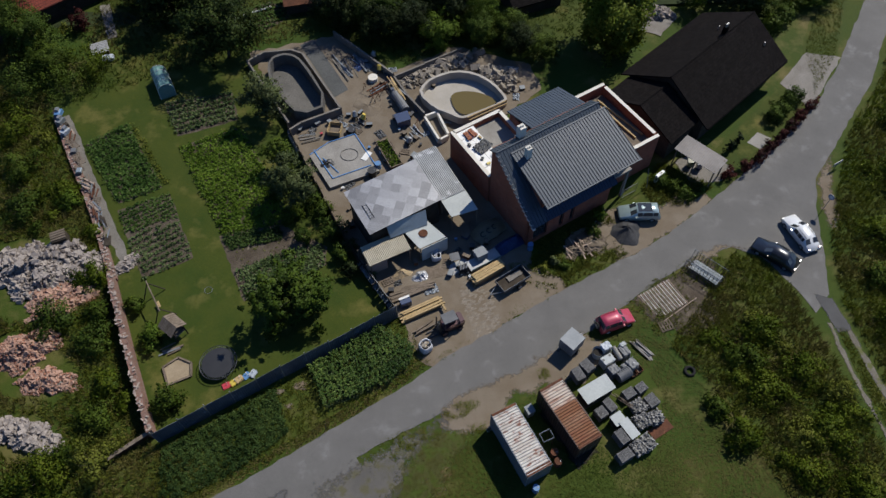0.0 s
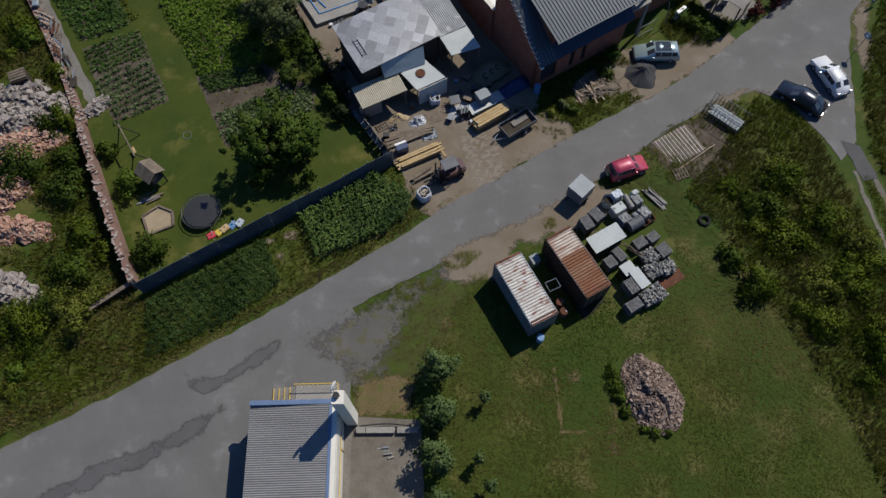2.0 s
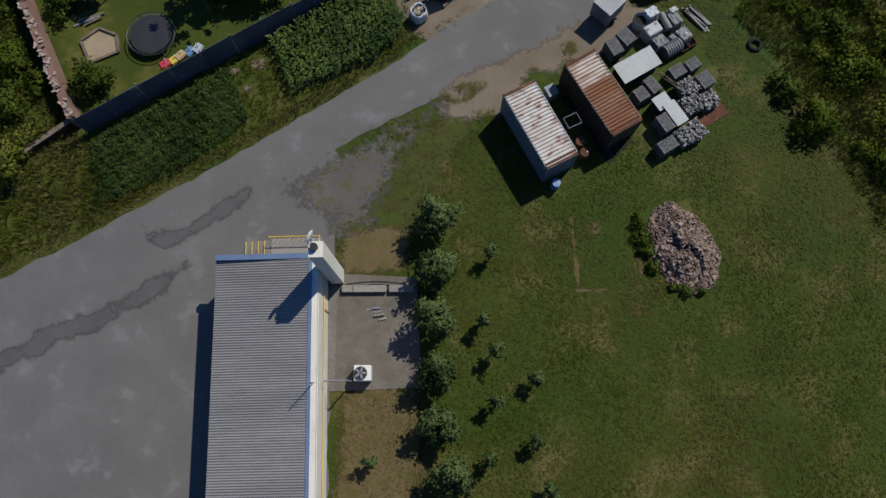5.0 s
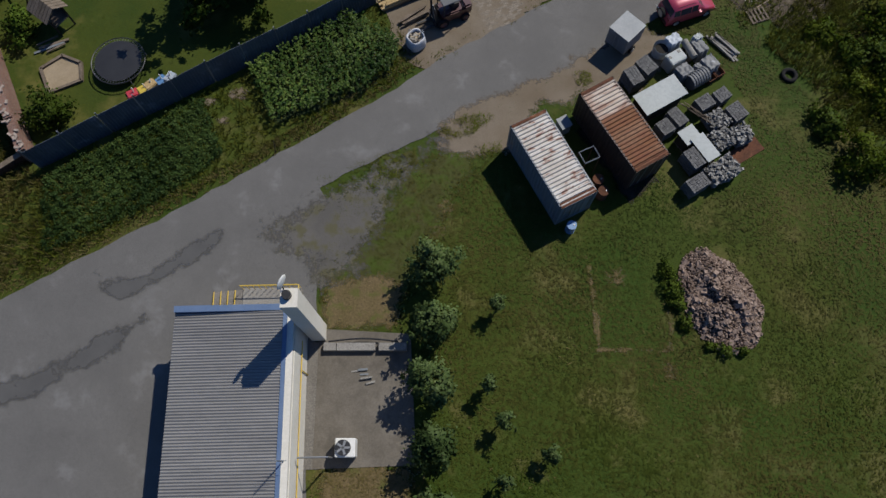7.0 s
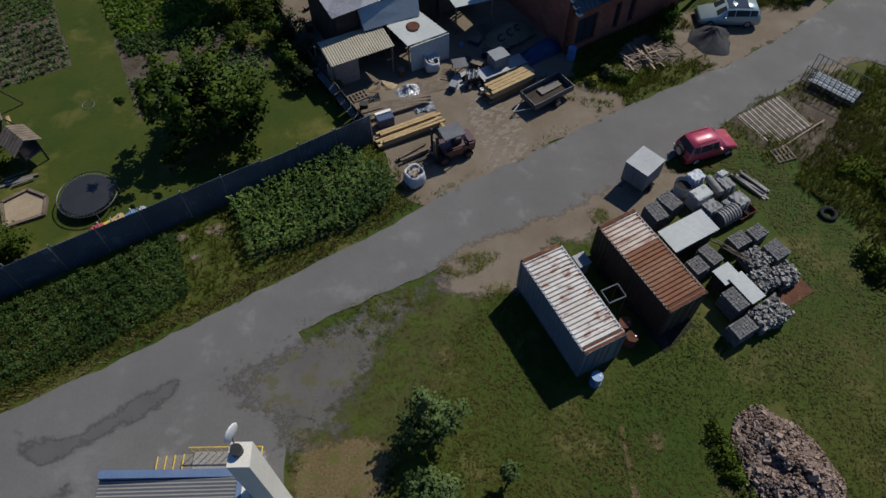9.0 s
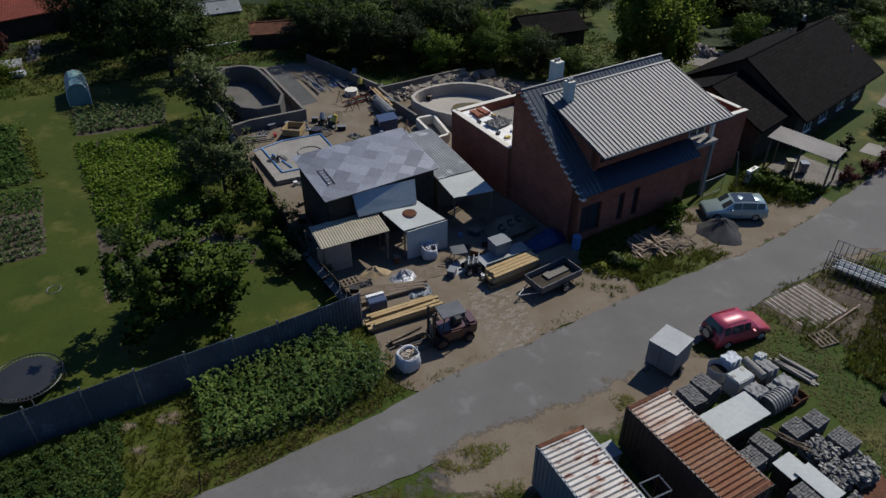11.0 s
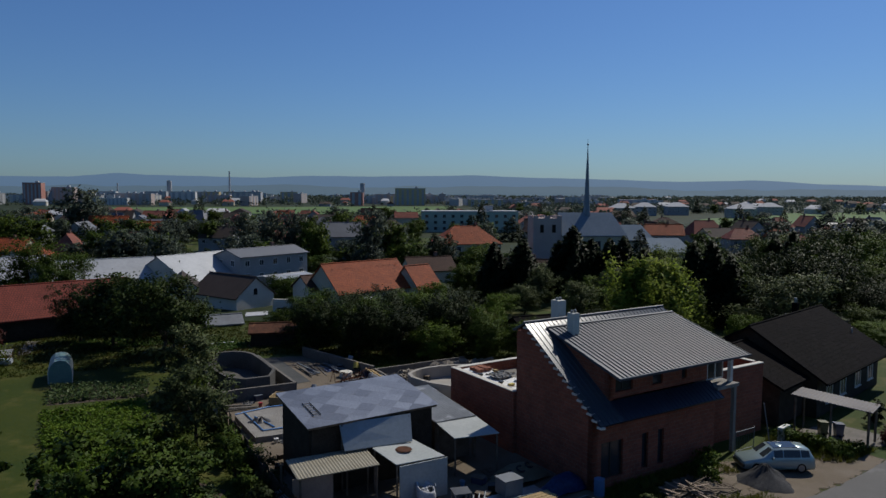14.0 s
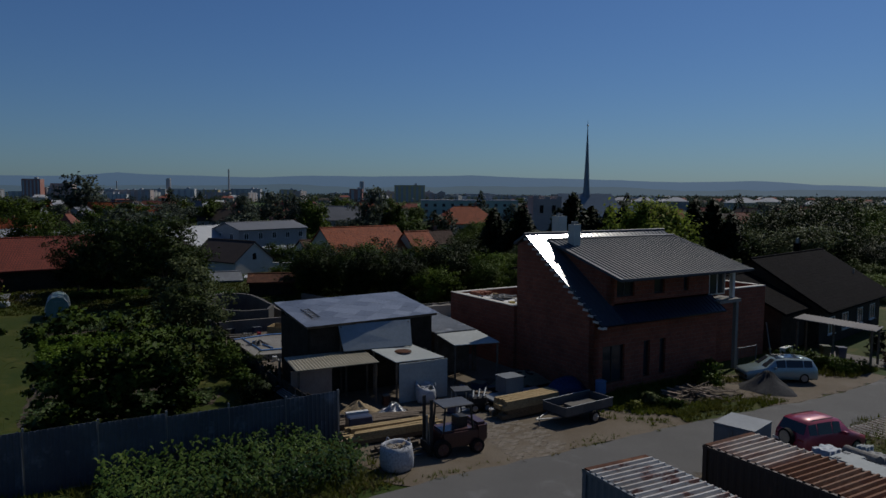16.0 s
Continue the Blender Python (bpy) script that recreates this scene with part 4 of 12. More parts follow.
for b, label in ((BA, "dark soil under dense potato rows"), (BB, "dark soil bed with vegetable rows"), (BC, "dark soil under a dense green crop"), (BD, "dry crumbly soil bed half planted"), (BE, "dark soil bed with rows of greens")):
    bed(b, label)
RA = math.atan2(9.8, -6.5)
leafy("potato_plants", BA, 26, 0.65, 0.16, M_leaf_potato, "dense dark green potato plants", 6, row=RA)
rows_of("vegetable_rows", [BB[0], BB[1], (-29.3, 46.9), (-34.4, 44.6)], RA + math.pi / 2, 0.55, 0.2, 0.25, 0.1, 0.12, M_leaf_potato, "rows of young vegetables on dark soil")
rows_of("cabbage_rows", [(-34.3, 44.2), (-29.2, 46.5), BB[2], BB[3]], RA + math.pi / 2, 0.8, 0.3, 0.3, 0.13, 0.15, M_leaf_cabbage, "rows of pale cabbages on dark soil")
leafy("bean_plants", BC, 24, 0.55, 0.16, M_leaf_bean, "dense green bean and potato plants", 6, row=math.atan2(-14, 7.6), gap=0.8)
rows_of("leek_rows", LEEK, math.atan2(1.4, 5.6), 0.45, 0.16, 0.35, 0.1, 0.14, M_leaf_nettle, "close rows of dark green leeks", 16)
leafy("squash_plants", SQUASH, 20, 0.4, 0.18, M_leaf_cabbage, "dense low squash plants with pale broad leaves", 5)
leafy("parched_weeds", [LEEK[3], LEEK[2], SQUASH[1], SQUASH[0]], 2.0, 0.15, 0.12, M_leaf_yellow, "few parched weeds on dry soil", 3)
rows_of("greens_rows", BE, math.radians(20), 0.85, 0.25, 0.4, 0.15, 0.17, M_leaf_cabbage, "rows of leafy greens on dark soil")
leafy("bed_edge", [(-31.9, 51.4), (-37.8, 60.6), (-37.2, 60.8), (-31.2, 51.6)], 14, 0.45, 0.15, M_leaf_yellow, "yellow-green border plants", 4)
leafy("weed_bed", [(-24.8, 20.9), (-15.6, 26.6), (-13.8, 22.4), (-18.4, 18.6), (-24.0, 15.8)], 60, 0.65, 0.09, M_leaf_nettle, "dense leafy weeds and potatoes below the fence", 7)
for k, poly in enumerate(([(-40, 78.5), (-28, 82), (-30, 86), (-42, 82)], [(-27.9, 80.8), (-24.1, 84.0), (-21.1, 80.1), (-26.0, 75.7)])):
    bed(poly, "far garden bed with vegetable rows")
    rows_of("vegetable_rows", poly, 0.3, 0.9, 0.25, 0.35, 0.12, 0.16, M_leaf_potato, "rows of vegetables in a far bed")

# maize by the road: arching leaves round each stem
CORN = [(-12.8, 28.8), (-6.2, 33.0), (-2.9, 30.9), (-3.3, 28.5), (-5.4, 26.9), (-10.8, 24.6)]
drape("maize_bed", CORN, 0.01, M_town_ground, "weedy dark ground under maize", rag=0.2, category="bed")
p = rows_in(CORN, math.atan2(12.7, 20.7), 0.46, 0.26, 0.07)
n, k = len(p), 9
base = np.repeat(np.column_stack([p, gnd(p[:, 0], p[:, 1])]), k, 0)
hh = np.repeat(nr.uniform(0.8, 1.45, n), k)
a = nr.uniform(0, 2 * np.pi, n * k)
at = hh * nr.uniform(0.3, 1.0, n * k)
o = np.column_stack([np.cos(a), np.sin(a), np.zeros(n * k)])
w = np.column_stack([-np.sin(a), np.cos(a), np.zeros(n * k)]) * 0.058
ln = nr.uniform(0.18, 0.31, n * k)[:, None]
up3 = np.array([0, 0, 1.0])
r0 = base + at[:, None] * up3
r1 = r0 + o * ln * 0.5 + up3 * ln * 0.32
r2 = r0 + o * ln + up3 * ln * nr.uniform(-0.25, 0.2, (n * k, 1))
v = np.stack([r0 - w * 0.5, r0 + w * 0.5, r1 + w, r1 - w, r2 + w * 0.1, r2 - w * 0.1], 1).reshape(-1, 3)
i = np.arange(n * k)[:, None] * 6
f = np.concatenate([i + [0, 1, 2, 3], i + [3, 2, 4, 5]])
stuff("maize", (v, f), M_leaf_corn, "dense rows of glossy green maize", "crop")

# ---- orchard of young trees on the meadow ----
ORCHARD = [(-0.5, 14.6, 3.0), (-0.5, 11.0, 2.9), (-0.7, 7.9, 3.0), (-0.5, 4.5, 2.6), (-0.4, 1.2, 2.4), (3.1, 12.4, 1.7), (2.5, 7.9, 1.7), (3.3, 5.9, 2.0), (3.2, 2.7, 1.8), (5.8, 4.1, 1.4), (0.4, -2.0, 2.6), (2.8, -0.9, 1.6), (-4.8, -1.0, 1.4), (5.7, 0.2, 1.5), (6.4, -2.7, 1.7), (1.4, -5.2, 2.2)]
for k, (x, y, h) in enumerate(ORCHARD):
    big = h > 2.3
    tree("orchard_tree", x, y, h + 0.4, 1.2 if big else 0.45, M_leaf_orchard, "dense young fruit tree with dark green crown" if big else "thin young fruit sapling on the meadow", leaves=2600 if big else 420, leaf=0.14 if big else 0.11, lumps=18, seed=100 + k, group="orchard trees", low=0.2 if big else 0.35, lump=0.36)

# ---- shrubs ----
SH = [(-25.2, 25.0, 1.5, 1.9, M_leaf_mid), (-28.3, 31.8, 1.2, 1.6, M_leaf_fresh), (-30.9, 35.4, 0.9, 1.2, M_leaf_mid), (-36.2, 39.0, 1.7, 2.0, M_leaf_dark), (-34.6, 34.6, 1.4, 1.3, M_leaf_mid), (-38.6, 33.9, 2.2, 2.2, M_leaf_dark), (-31.5, 27.0, 1.5, 1.3, M_leaf_mid), (-33.4, 31.0, 1.8, 1.6, M_leaf_dark),
      (-30.5, 19.5, 2.0, 1.8, M_leaf_yellow), (-34.5, 18.4, 2.4, 2.3, M_leaf_mid), (-38.5, 16.4, 2.4, 2.2, M_leaf_dark), (-31.2, 23.2, 1.6, 1.4, M_leaf_mid), (-43, 50.0, 1.8, 1.6, M_leaf_mid), (-46.5, 47.5, 2.0, 1.8, M_leaf_dark), (-48.5, 53.5, 2.4, 2.2, M_leaf_mid), (-51.5, 59, 2.5, 2.6, M_leaf_dark), (-47.5, 66, 2.6, 3.0, M_leaf_mid), (-52.5, 66, 3.0, 3.4, M_leaf_dark), (-45.5, 70.5, 3.0, 3.4, M_leaf_mid), (-50.5, 72.0, 3.2, 4.0, M_leaf_dark), (-41.6, 48.6, 1.2, 1.2, M_leaf_fresh), (-38.0, 44.8, 0.9, 1.0, M_leaf_fresh), (-46, 28, 2.0, 1.6, M_leaf_mid), (-42, 18, 2.2, 2.0, M_leaf_mid), (-29.2, 25.4, 0.9, 0.9, M_leaf_mid),
      (25.6, 31.6, 1.0, 0.9, M_leaf_mid), (28.5, 29.5, 1.6, 1.5, M_leaf_dark), (30.5, 32.5, 1.8, 1.6, M_leaf_mid), (33.0, 28.0, 2.0, 1.8, M_leaf_mid), (29.6, 26.0, 1.9, 1.8, M_leaf_dark), (33.6, 22.0, 2.0, 1.6, M_leaf_mid), (31.0, 18.6, 1.5, 1.4, M_leaf_yellow), (35.4, 16.0, 1.8, 1.6, M_leaf_mid), (26.2, 21.8, 1.5, 2.6, M_leaf_dark), (24.4, 24.6, 1.0, 1.4, M_leaf_dark), (43.5, 33.0, 2.0, 2.0, M_leaf_dark), (44.5, 38.5, 2.0, 2.2, M_leaf_dark), (46.0, 44.0, 2.2, 2.4, M_leaf_dark), (46.5, 28, 2.2, 2.2, M_leaf_mid), (45.6, 21.5, 2.2, 2.0, M_leaf_dark),
      (50, 52, 2.6, 2.2, M_leaf_mid), (54, 60, 2.6, 2.2, M_leaf_mid), (48, 36, 2.4, 2.2, M_leaf_mid)]
for k, (x, y, s, h, m) in enumerate(SH):
    if x < -27 and k % 3 == 0:
        h, m = h * 0.7, M_leaf_weed
    if x > 20:
        h, m = h * 0.6, (M_leaf_weed if m is not M_leaf_dark or k % 2 else M_leaf_mid)
    bush("wild_bush", x, y, s, h, m, "wild dark green bush on waste ground" if m is M_leaf_dark else "wild green bush among tall grass", seed=300 + k, leaves=int(900 + 500 * s), leaf=0.15, group="wild bushes")
rg = random.Random(19)
WASTE = [(-28.5, 20.6), (-31.0, 28.0), (-35.6, 37.4), (-40.2, 46.2), (-45.4, 55.0), (-50, 63), (-62, 78), (-72, 70), (-64, 30), (-50, 8), (-34, 12.5)]
THICKET = [(23.5, 31.4), (27.5, 36.4), (31.5, 41.0), (34.0, 38.6), (36.2, 29), (37.6, 20), (38.4, 10), (38, -2), (34.5, 4), (32.2, 13), (28.8, 21), (25.6, 28)]
k = 0
for poly, n, kinds in ((WASTE, 52, (M_leaf_mid, M_leaf_weed, M_leaf_fresh, M_leaf_dark, M_leaf_yellow)), (THICKET, 15, (M_leaf_weed, M_leaf_yellow, M_leaf_weed))):
    lo, hi = np.array(poly).min(0), np.array(poly).max(0)
    while n:
        x, y = rg.uniform(lo[0], hi[0]), rg.uniform(lo[1], hi[1])
        if not inside(poly, np.array([x]), np.array([y]))[0] or any(inside(hp, np.array([x]), np.array([y]))[0] for hp in HEAPS):
            continue
        n, k = n - 1, k + 1
        w = rg.uniform(0.6, 1.5)
        bush("wild_bush", x, y, w, w * rg.uniform(0.5, 0.85), rg.choice(kinds), "low wild bush among rank grass", seed=700 + k, leaves=int(350 + 520 * w), leaf=0.13, group="wild bushes", sx=rg.uniform(0.7, 1.3), sy=rg.uniform(0.7, 1.3))
for k, (x, y, s, h, m) in enumerate([(15.8, 44.4, 0.9, 1.0, M_leaf_mid), (11.4, 40.6, 0.5, 0.6, M_leaf_grey), (10.2, 39.9, 0.35, 0.4, M_leaf_yellow), (12.4, 40.2, 0.55, 0.5, M_leaf_dark), (16.8, 46.6, 0.8, 1.1, M_leaf_fresh), (25.4, 50.4, 1.0, 1.0, M_leaf_mid), (26.6, 49.6, 0.9, 0.9, M_leaf_dark), (24.0, 51.4, 0.9, 1.1, M_leaf_dark), (27.9, 50.1, 0.8, 0.8, M_leaf_mid), (-9.8, 42.6, 0.8, 1.3, M_leaf_grey), (-11.0, 44.6, 0.9, 1.6, M_leaf_grey), (-13.0, 47.6, 1.0, 1.6, M_leaf_mid), (33.1, 56.4, 0.45, 1.6, M_conifer), (34.2, 57.3, 0.45, 1.6, M_conifer), (-7.6, 39.0, 0.5, 1.0, M_leaf_grey)]):
    bush("garden_shrub", x, y, s, h, m, "small garden shrub beside house and yard", seed=400 + k, leaves=int(600 + 500 * s), leaf=0.11, group="garden shrubs")
for k, (x, y, w) in enumerate(((13.3, 14.7, 0.5), (13.4, 13.6, 0.7), (13.7, 12.5, 0.55), (14.1, 11.5, 0.45), (15.4, 10.1, 0.35), (16.2, 9.8, 0.4), (17.2, 9.8, 0.35))):
    bush("heap_weed", x, y, w, w * 0.8, M_leaf_mid, "leafy weeds growing round the stone heap", seed=480 + k, leaves=int(900 * w), leaf=0.1, category="weeds", group="weeds round the stone heap")
HEDGE = [(32.0, 52.3), (34.2, 53.4), (36.2, 54.8), (38.0, 56.5), (39.6, 58.1), (41.2, 59.7), (42.8, 61.3), (44.4, 62.9)]
for k, (x, y) in enumerate(HEDGE):
    bush("red_hedge", x, y, 0.85, 1.15, M_leaf_red, "dark red barberry hedge along the garden's edge", seed=450 + k, leaves=1300, leaf=0.1, group="red hedge", rz=43, sx=1.35, sy=0.75)
for k, (x, y) in enumerate([(40.4, 62.0), (41.6, 63.4), (42.8, 64.4), (39.4, 61.0)]):
    bush("dark_hedge", x, y, 1.1, 1.7, M_leaf_dark, "dark green garden hedge", seed=470 + k, leaves=1600, leaf=0.12, group="dark hedge")

tufts("verge_grass", [(13.2, 31.6), (16.4, 34.8), (19.4, 36.4), (21.8, 32.6), (21.4, 30.4), (17.4, 31.2)], 40, 0.11, 0.028, M_grass_blade, "short grass between car and stone yard", (PAL,), 4, 0.9)
tufts("track_grass", [(38.3, 33), (38.9, 33), (40.4, 22.5), (41.6, 10), (40.3, 10), (39.3, 22), (38.5, 28)], 40, 0.16, 0.03, M_grass_rank, "grass between the wheel tracks", (), 5, 0.8)

# unpruned shrubs along the yard's side of the garden
for k, (x, y, s, h, m) in enumerate(((-10.9, 41.4, 0.8, 1.8, M_leaf_dark), (-9.7, 39.4, 0.8, 1.7, M_leaf_deep), (-12.2, 44.2, 1.1, 2.3, M_leaf_dark), (-13.3, 46.6, 0.9, 2.0, M_leaf_dark), (-15.0, 43.6, 1.0, 1.5, M_leaf_dark), (-16.6, 46.4, 1.2, 1.4, M_leaf_mid), (-18.6, 50.2, 1.3, 1.5, M_leaf_mid), (-14.6, 48.4, 1.2, 1.9, M_leaf_dark))):
    bush("currant_shrub", x, y, s, h, m, "unpruned dark garden shrub beside the yard fence", seed=520 + k, leaves=int(800 + 600 * s), leaf=0.12, group="yard fence shrubs")
tufts("roadside_grass", [(45.6, 65.2), (50.4, 72.4), (57.4, 89), (54.4, 89), (47, 74)], 30, 0.14, 0.035, M_grass_rank, "mown roadside grass beside the bend", (), 4, 0.9)
tufts("lawn_grass", [(30.2, 54.8), (33.4, 53.8), (44.6, 64), (42.0, 66.6)], 40, 0.06, 0.03, M_grass_lawn, "short front lawn grass", (), 3, 1.0)
for k, (x, y, s, h, m) in enumerate(((43.4, 77.6, 1.5, 1.8, M_leaf_mid), (45.4, 79.4, 1.7, 2.0, M_leaf_dark), (47.2, 81.6, 1.7, 2.1, M_leaf_mid), (43.0, 81.4, 2.0, 2.2, M_leaf_dark))):
    bush("garden_shrub", x, y, s, h, m, "thick green garden shrub behind the dark house", seed=540 + k, leaves=int(900 + 700 * s), leaf=0.14, group="garden shrubs")

# ---- building materials ----
M_block = course_mat("clay_blocks", (0.46, 0.15, 0.09), (0.35, 0.115, 0.075), (0.36, 0.23, 0.17), 0.5, 0.25)
M_white_wall = stuff_mat("white_render", (0.66, 0.63, 0.56), (0.75, 0.72, 0.65), (0.50, 0.46, 0.40), big=0.4, fine=10, bump=0.1, third=(0.6, 0.8))
M_grey_wall = stuff_mat("grey_render", (0.34, 0.35, 0.36), (0.40, 0.41, 0.42), big=0.4, fine=10, bump=0.1)
M_cream_wall = stuff_mat("cream_render", (0.56, 0.50, 0.38), (0.63, 0.57, 0.45), (0.42, 0.37, 0.28), big=0.4, fine=10, bump=0.1, third=(0.62, 0.8))
M_tin = stuff_mat("anthracite_tin", (0.056, 0.072, 0.094), (0.066, 0.083, 0.106), big=0.3, fine=6, rough=0.52, metal=0.0, bump=0.02)
M_tin.node_tree.nodes["Principled BSDF"].inputs["Specular IOR Level"].default_value = 0.3
M_tin_main = stuff_mat("anthracite_roof_tin", (0.06, 0.072, 0.088), (0.072, 0.085, 0.10), big=0.3, fine=6, rough=0.2, metal=0.0, bump=0.02)
M_tin_main.node_tree.nodes["Principled BSDF"].inputs["Specular IOR Level"].default_value = 0.3
M_tin_dark = stuff_mat("navy_tin", (0.02, 0.03, 0.055), (0.025, 0.035, 0.06), big=0.5, fine=5, rough=0.4, metal=0.4, bump=0.02)
M_tile_dark = course_mat("dark_tiles", (0.013, 0.0112, 0.0115), (0.022, 0.019, 0.019), (0.004, 0.004, 0.004), 0.33, 0.38, rough=0.95, joint_size=0.02, bump=0.8)
M_tile_dark.node_tree.nodes["Principled BSDF"].inputs["Specular IOR Level"].default_value = 0.05
M_tile_orange = course_mat("orange_tiles", (0.56, 0.12, 0.028), (0.47, 0.095, 0.024), (0.16, 0.05, 0.025), 0.3, 0.36, rough=0.75, joint_size=0.03, bump=0.8)
M_tile_red = course_mat("red_tiles", (0.36, 0.075, 0.045), (0.30, 0.065, 0.04), (0.10, 0.03, 0.025), 0.3, 0.36, rough=0.75, joint_size=0.03, bump=0.8)
M_tile_brown = course_mat("brown_tiles", (0.13, 0.06, 0.04), (0.10, 0.05, 0.035), (0.05, 0.03, 0.02), 0.3, 0.36, rough=0.8, joint_size=0.03, bump=0.8)
M_eternit = stuff_mat("fibre_cement", (0.34, 0.345, 0.35), (0.44, 0.45, 0.455), (0.24, 0.24, 0.235), big=0.5, fine=9, rough=0.6, bump=0.15)
M_carport = stuff_mat("dull_carport_sheet", (0.20, 0.185, 0.175), (0.27, 0.25, 0.235), (0.14, 0.125, 0.115), big=0.5, fine=9, rough=0.7, bump=0.1)
M_glass = shader("window_glass")[0]
_p = M_glass.node_tree.nodes["Principled BSDF"]
_p.inputs["Base Color"].default_value, _p.inputs["Roughness"].default_value, _p.inputs["Metallic"].default_value = (0.03, 0.035, 0.04, 1), 0.06, 0.0
M_white_paint = stuff_mat("white_paint", (0.72, 0.72, 0.70), (0.78, 0.78, 0.76), (0.55, 0.53, 0.48), big=1.0, fine=10, rough=0.5, bump=0.05, third=(0.62, 0.8))
M_wood = stuff_mat("fresh_timber", (0.50, 0.36, 0.18), (0.58, 0.43, 0.23), (0.40, 0.27, 0.12), big=1.5, fine=14, bump=0.15)
M_wood_old = stuff_mat("weathered_wood", (0.17, 0.135, 0.10), (0.26, 0.21, 0.165), (0.10, 0.08, 0.06), big=1.5, fine=14, bump=0.4)
M_wood_dark = stuff_mat("dark_wood", (0.05, 0.04, 0.03), (0.08, 0.065, 0.05), big=1.5, fine=14, bump=0.4)
M_steel = stuff_mat("grey_steel", (0.30, 0.31, 0.32), (0.38, 0.39, 0.40), (0.2, 0.18, 0.16), big=1.0, fine=10, rough=0.45, metal=0.6, bump=0.05)
M_black = stuff_mat("black_plastic", (0.015, 0.015, 0.016), (0.022, 0.022, 0.023), big=1.5, fine=20, rough=0.5, bump=0.05)
M_dark = stuff_mat("dark_opening", (0.02, 0.018, 0.016), (0.028, 0.025, 0.022), big=1.0, fine=8, bump=0.1)

# ---- the unfinished brick house with the tin roof ----
HX, HY, HT = 5.36, 48.06, 32.0
HG = -1.05 - 0.0
house = thing("brick_house", HX, HY, HT, "unfinished clay-block house with an anthracite tin roof", "house", z=HG)
Z = lambda z: z - HG
# local frame: x along the ridge, y = -n (front at negative y)
FR, RIDGE, PITCH, LEN = -6.2, Z(7.9), 0.686, 12.6
roof_z = lambda y: RIDGE + PITCH * y if y < 0 else RIDGE - PITCH * y


def wall_panel(bm, x0, x1, y, z0, z1, holes, thick=0.4):
    """A wall along x whose front face is at y, with openings that go through it: (x0, x1, z0, z1)."""
    xs = sorted({x0, x1, *[v for h in holes for v in h[:2]]})
    zs = sorted({z0, z1, *[v for h in holes for v in h[2:]]})
    front = [[bm.verts.new((x, y, z)) for z in zs] for x in xs]
    back = [[bm.verts.new((x, y + thick, z)) for z in zs] for x in xs]
    nx_, nz_ = len(xs) - 1, len(zs) - 1

    def solid(i, k):
        if not (0 <= i < nx_ and 0 <= k < nz_):
            return False
        return not any(h[0] <= xs[i] and xs[i + 1] <= h[1] and h[2] <= zs[k] and zs[k + 1] <= h[3] for h in holes)

    for i in range(nx_):
        for k in range(nz_):
            if not solid(i, k):
                continue
            for g in (front, back):
                bm.faces.new((g[i][k], g[i + 1][k], g[i + 1][k + 1], g[i][k + 1]))
            for (di, dk), (p, q) in (((-1, 0), ((i, k), (i, k + 1))), ((1, 0), ((i + 1, k), (i + 1, k + 1))), ((0, -1), ((i, k), (i + 1, k))), ((0, 1), ((i, k + 1), (i + 1, k + 1)))):
                if not solid(i + di, k + dk):
                    bm.faces.new((front[p[0]][p[1]], front[q[0]][q[1]], back[q[0]][q[1]], back[p[0]][p[1]]))
    bmesh.ops.delete(bm, geom=[v for v in bm.verts if not v.link_faces], context="VERTS")


LOW = [(0.7, 2.5, 0.55, 2.75), (4.1, 4.65, 0.55, 2.75), (5.5, 6.05, 0.55, 2.75)]
UP = [(2.2, 3.7, Z(4.4), Z(5.65)), (5.4, 6.35, Z(4.4), Z(5.65)), (8.1, 8.6, Z(4.4), Z(5.65))]
bm = B()
wall_panel(bm, 0, 10.8, FR, 0, Z(3.45), LOW)
part("wall", bm, M_block, house, "raw orange-brown clay blocks", uv=True)
bm = B()
wall_panel(bm, 1.7, 10.6, -5.75, Z(4.05), Z(5.86), UP, 0.35)
part("wall", bm, M_block, house, uv=True)
# west gable: from the front wall up to the ridge and down to the terrace
bm = B()
gable = [(FR, 0), (FR, Z(3.45)), (-0.15, RIDGE - 0.28), (0.9, RIDGE - 0.75), (0.9, 0)]
lo = [bm.verts.new((0.0, y, z)) for y, z in gable]
hi = [bm.verts.new((0.4, y, z)) for y, z in gable]
bm.faces.new(lo), bm.faces.new(hi[::-1])
for k in range(5):
    bm.faces.new((lo[k], hi[k], hi[(k + 1) % 5], lo[(k + 1) % 5]))
part("wall", bm, M_block, house, uv=True)
bm = B()
box(bm, 0.4, 7.6, Z(3.15), 0.0, 4.75, 0)
part("wall", bm, M_block, house, "long side wall below the roof terrace", uv=True)
bm = B()
box(bm, 6.0, 0.4, Z(3.15), 3.2, 8.35, 0)
box(bm, 0.4, 7.3, Z(3.15), 6.2, 4.85, 0)
part("wall", bm, M_block, house, uv=True)
bm = B()
box(bm, 5.6, 7.0, 0.25, 3.2, 4.7, Z(2.2))
part("terrace_floor", bm, M_concrete, house, "pale concrete terrace floor")
bm = B()
for sx, sy, x, y in ((0.42, 7.62, 0.0, 4.75), (6.22, 0.42, 3.2, 8.35), (0.42, 7.1, 6.2, 4.75)):
    box(bm, sx, sy, 0.05, x, y, Z(3.15))
part("coping", bm, M_white_wall, house, "white mortar coping on the parapet")
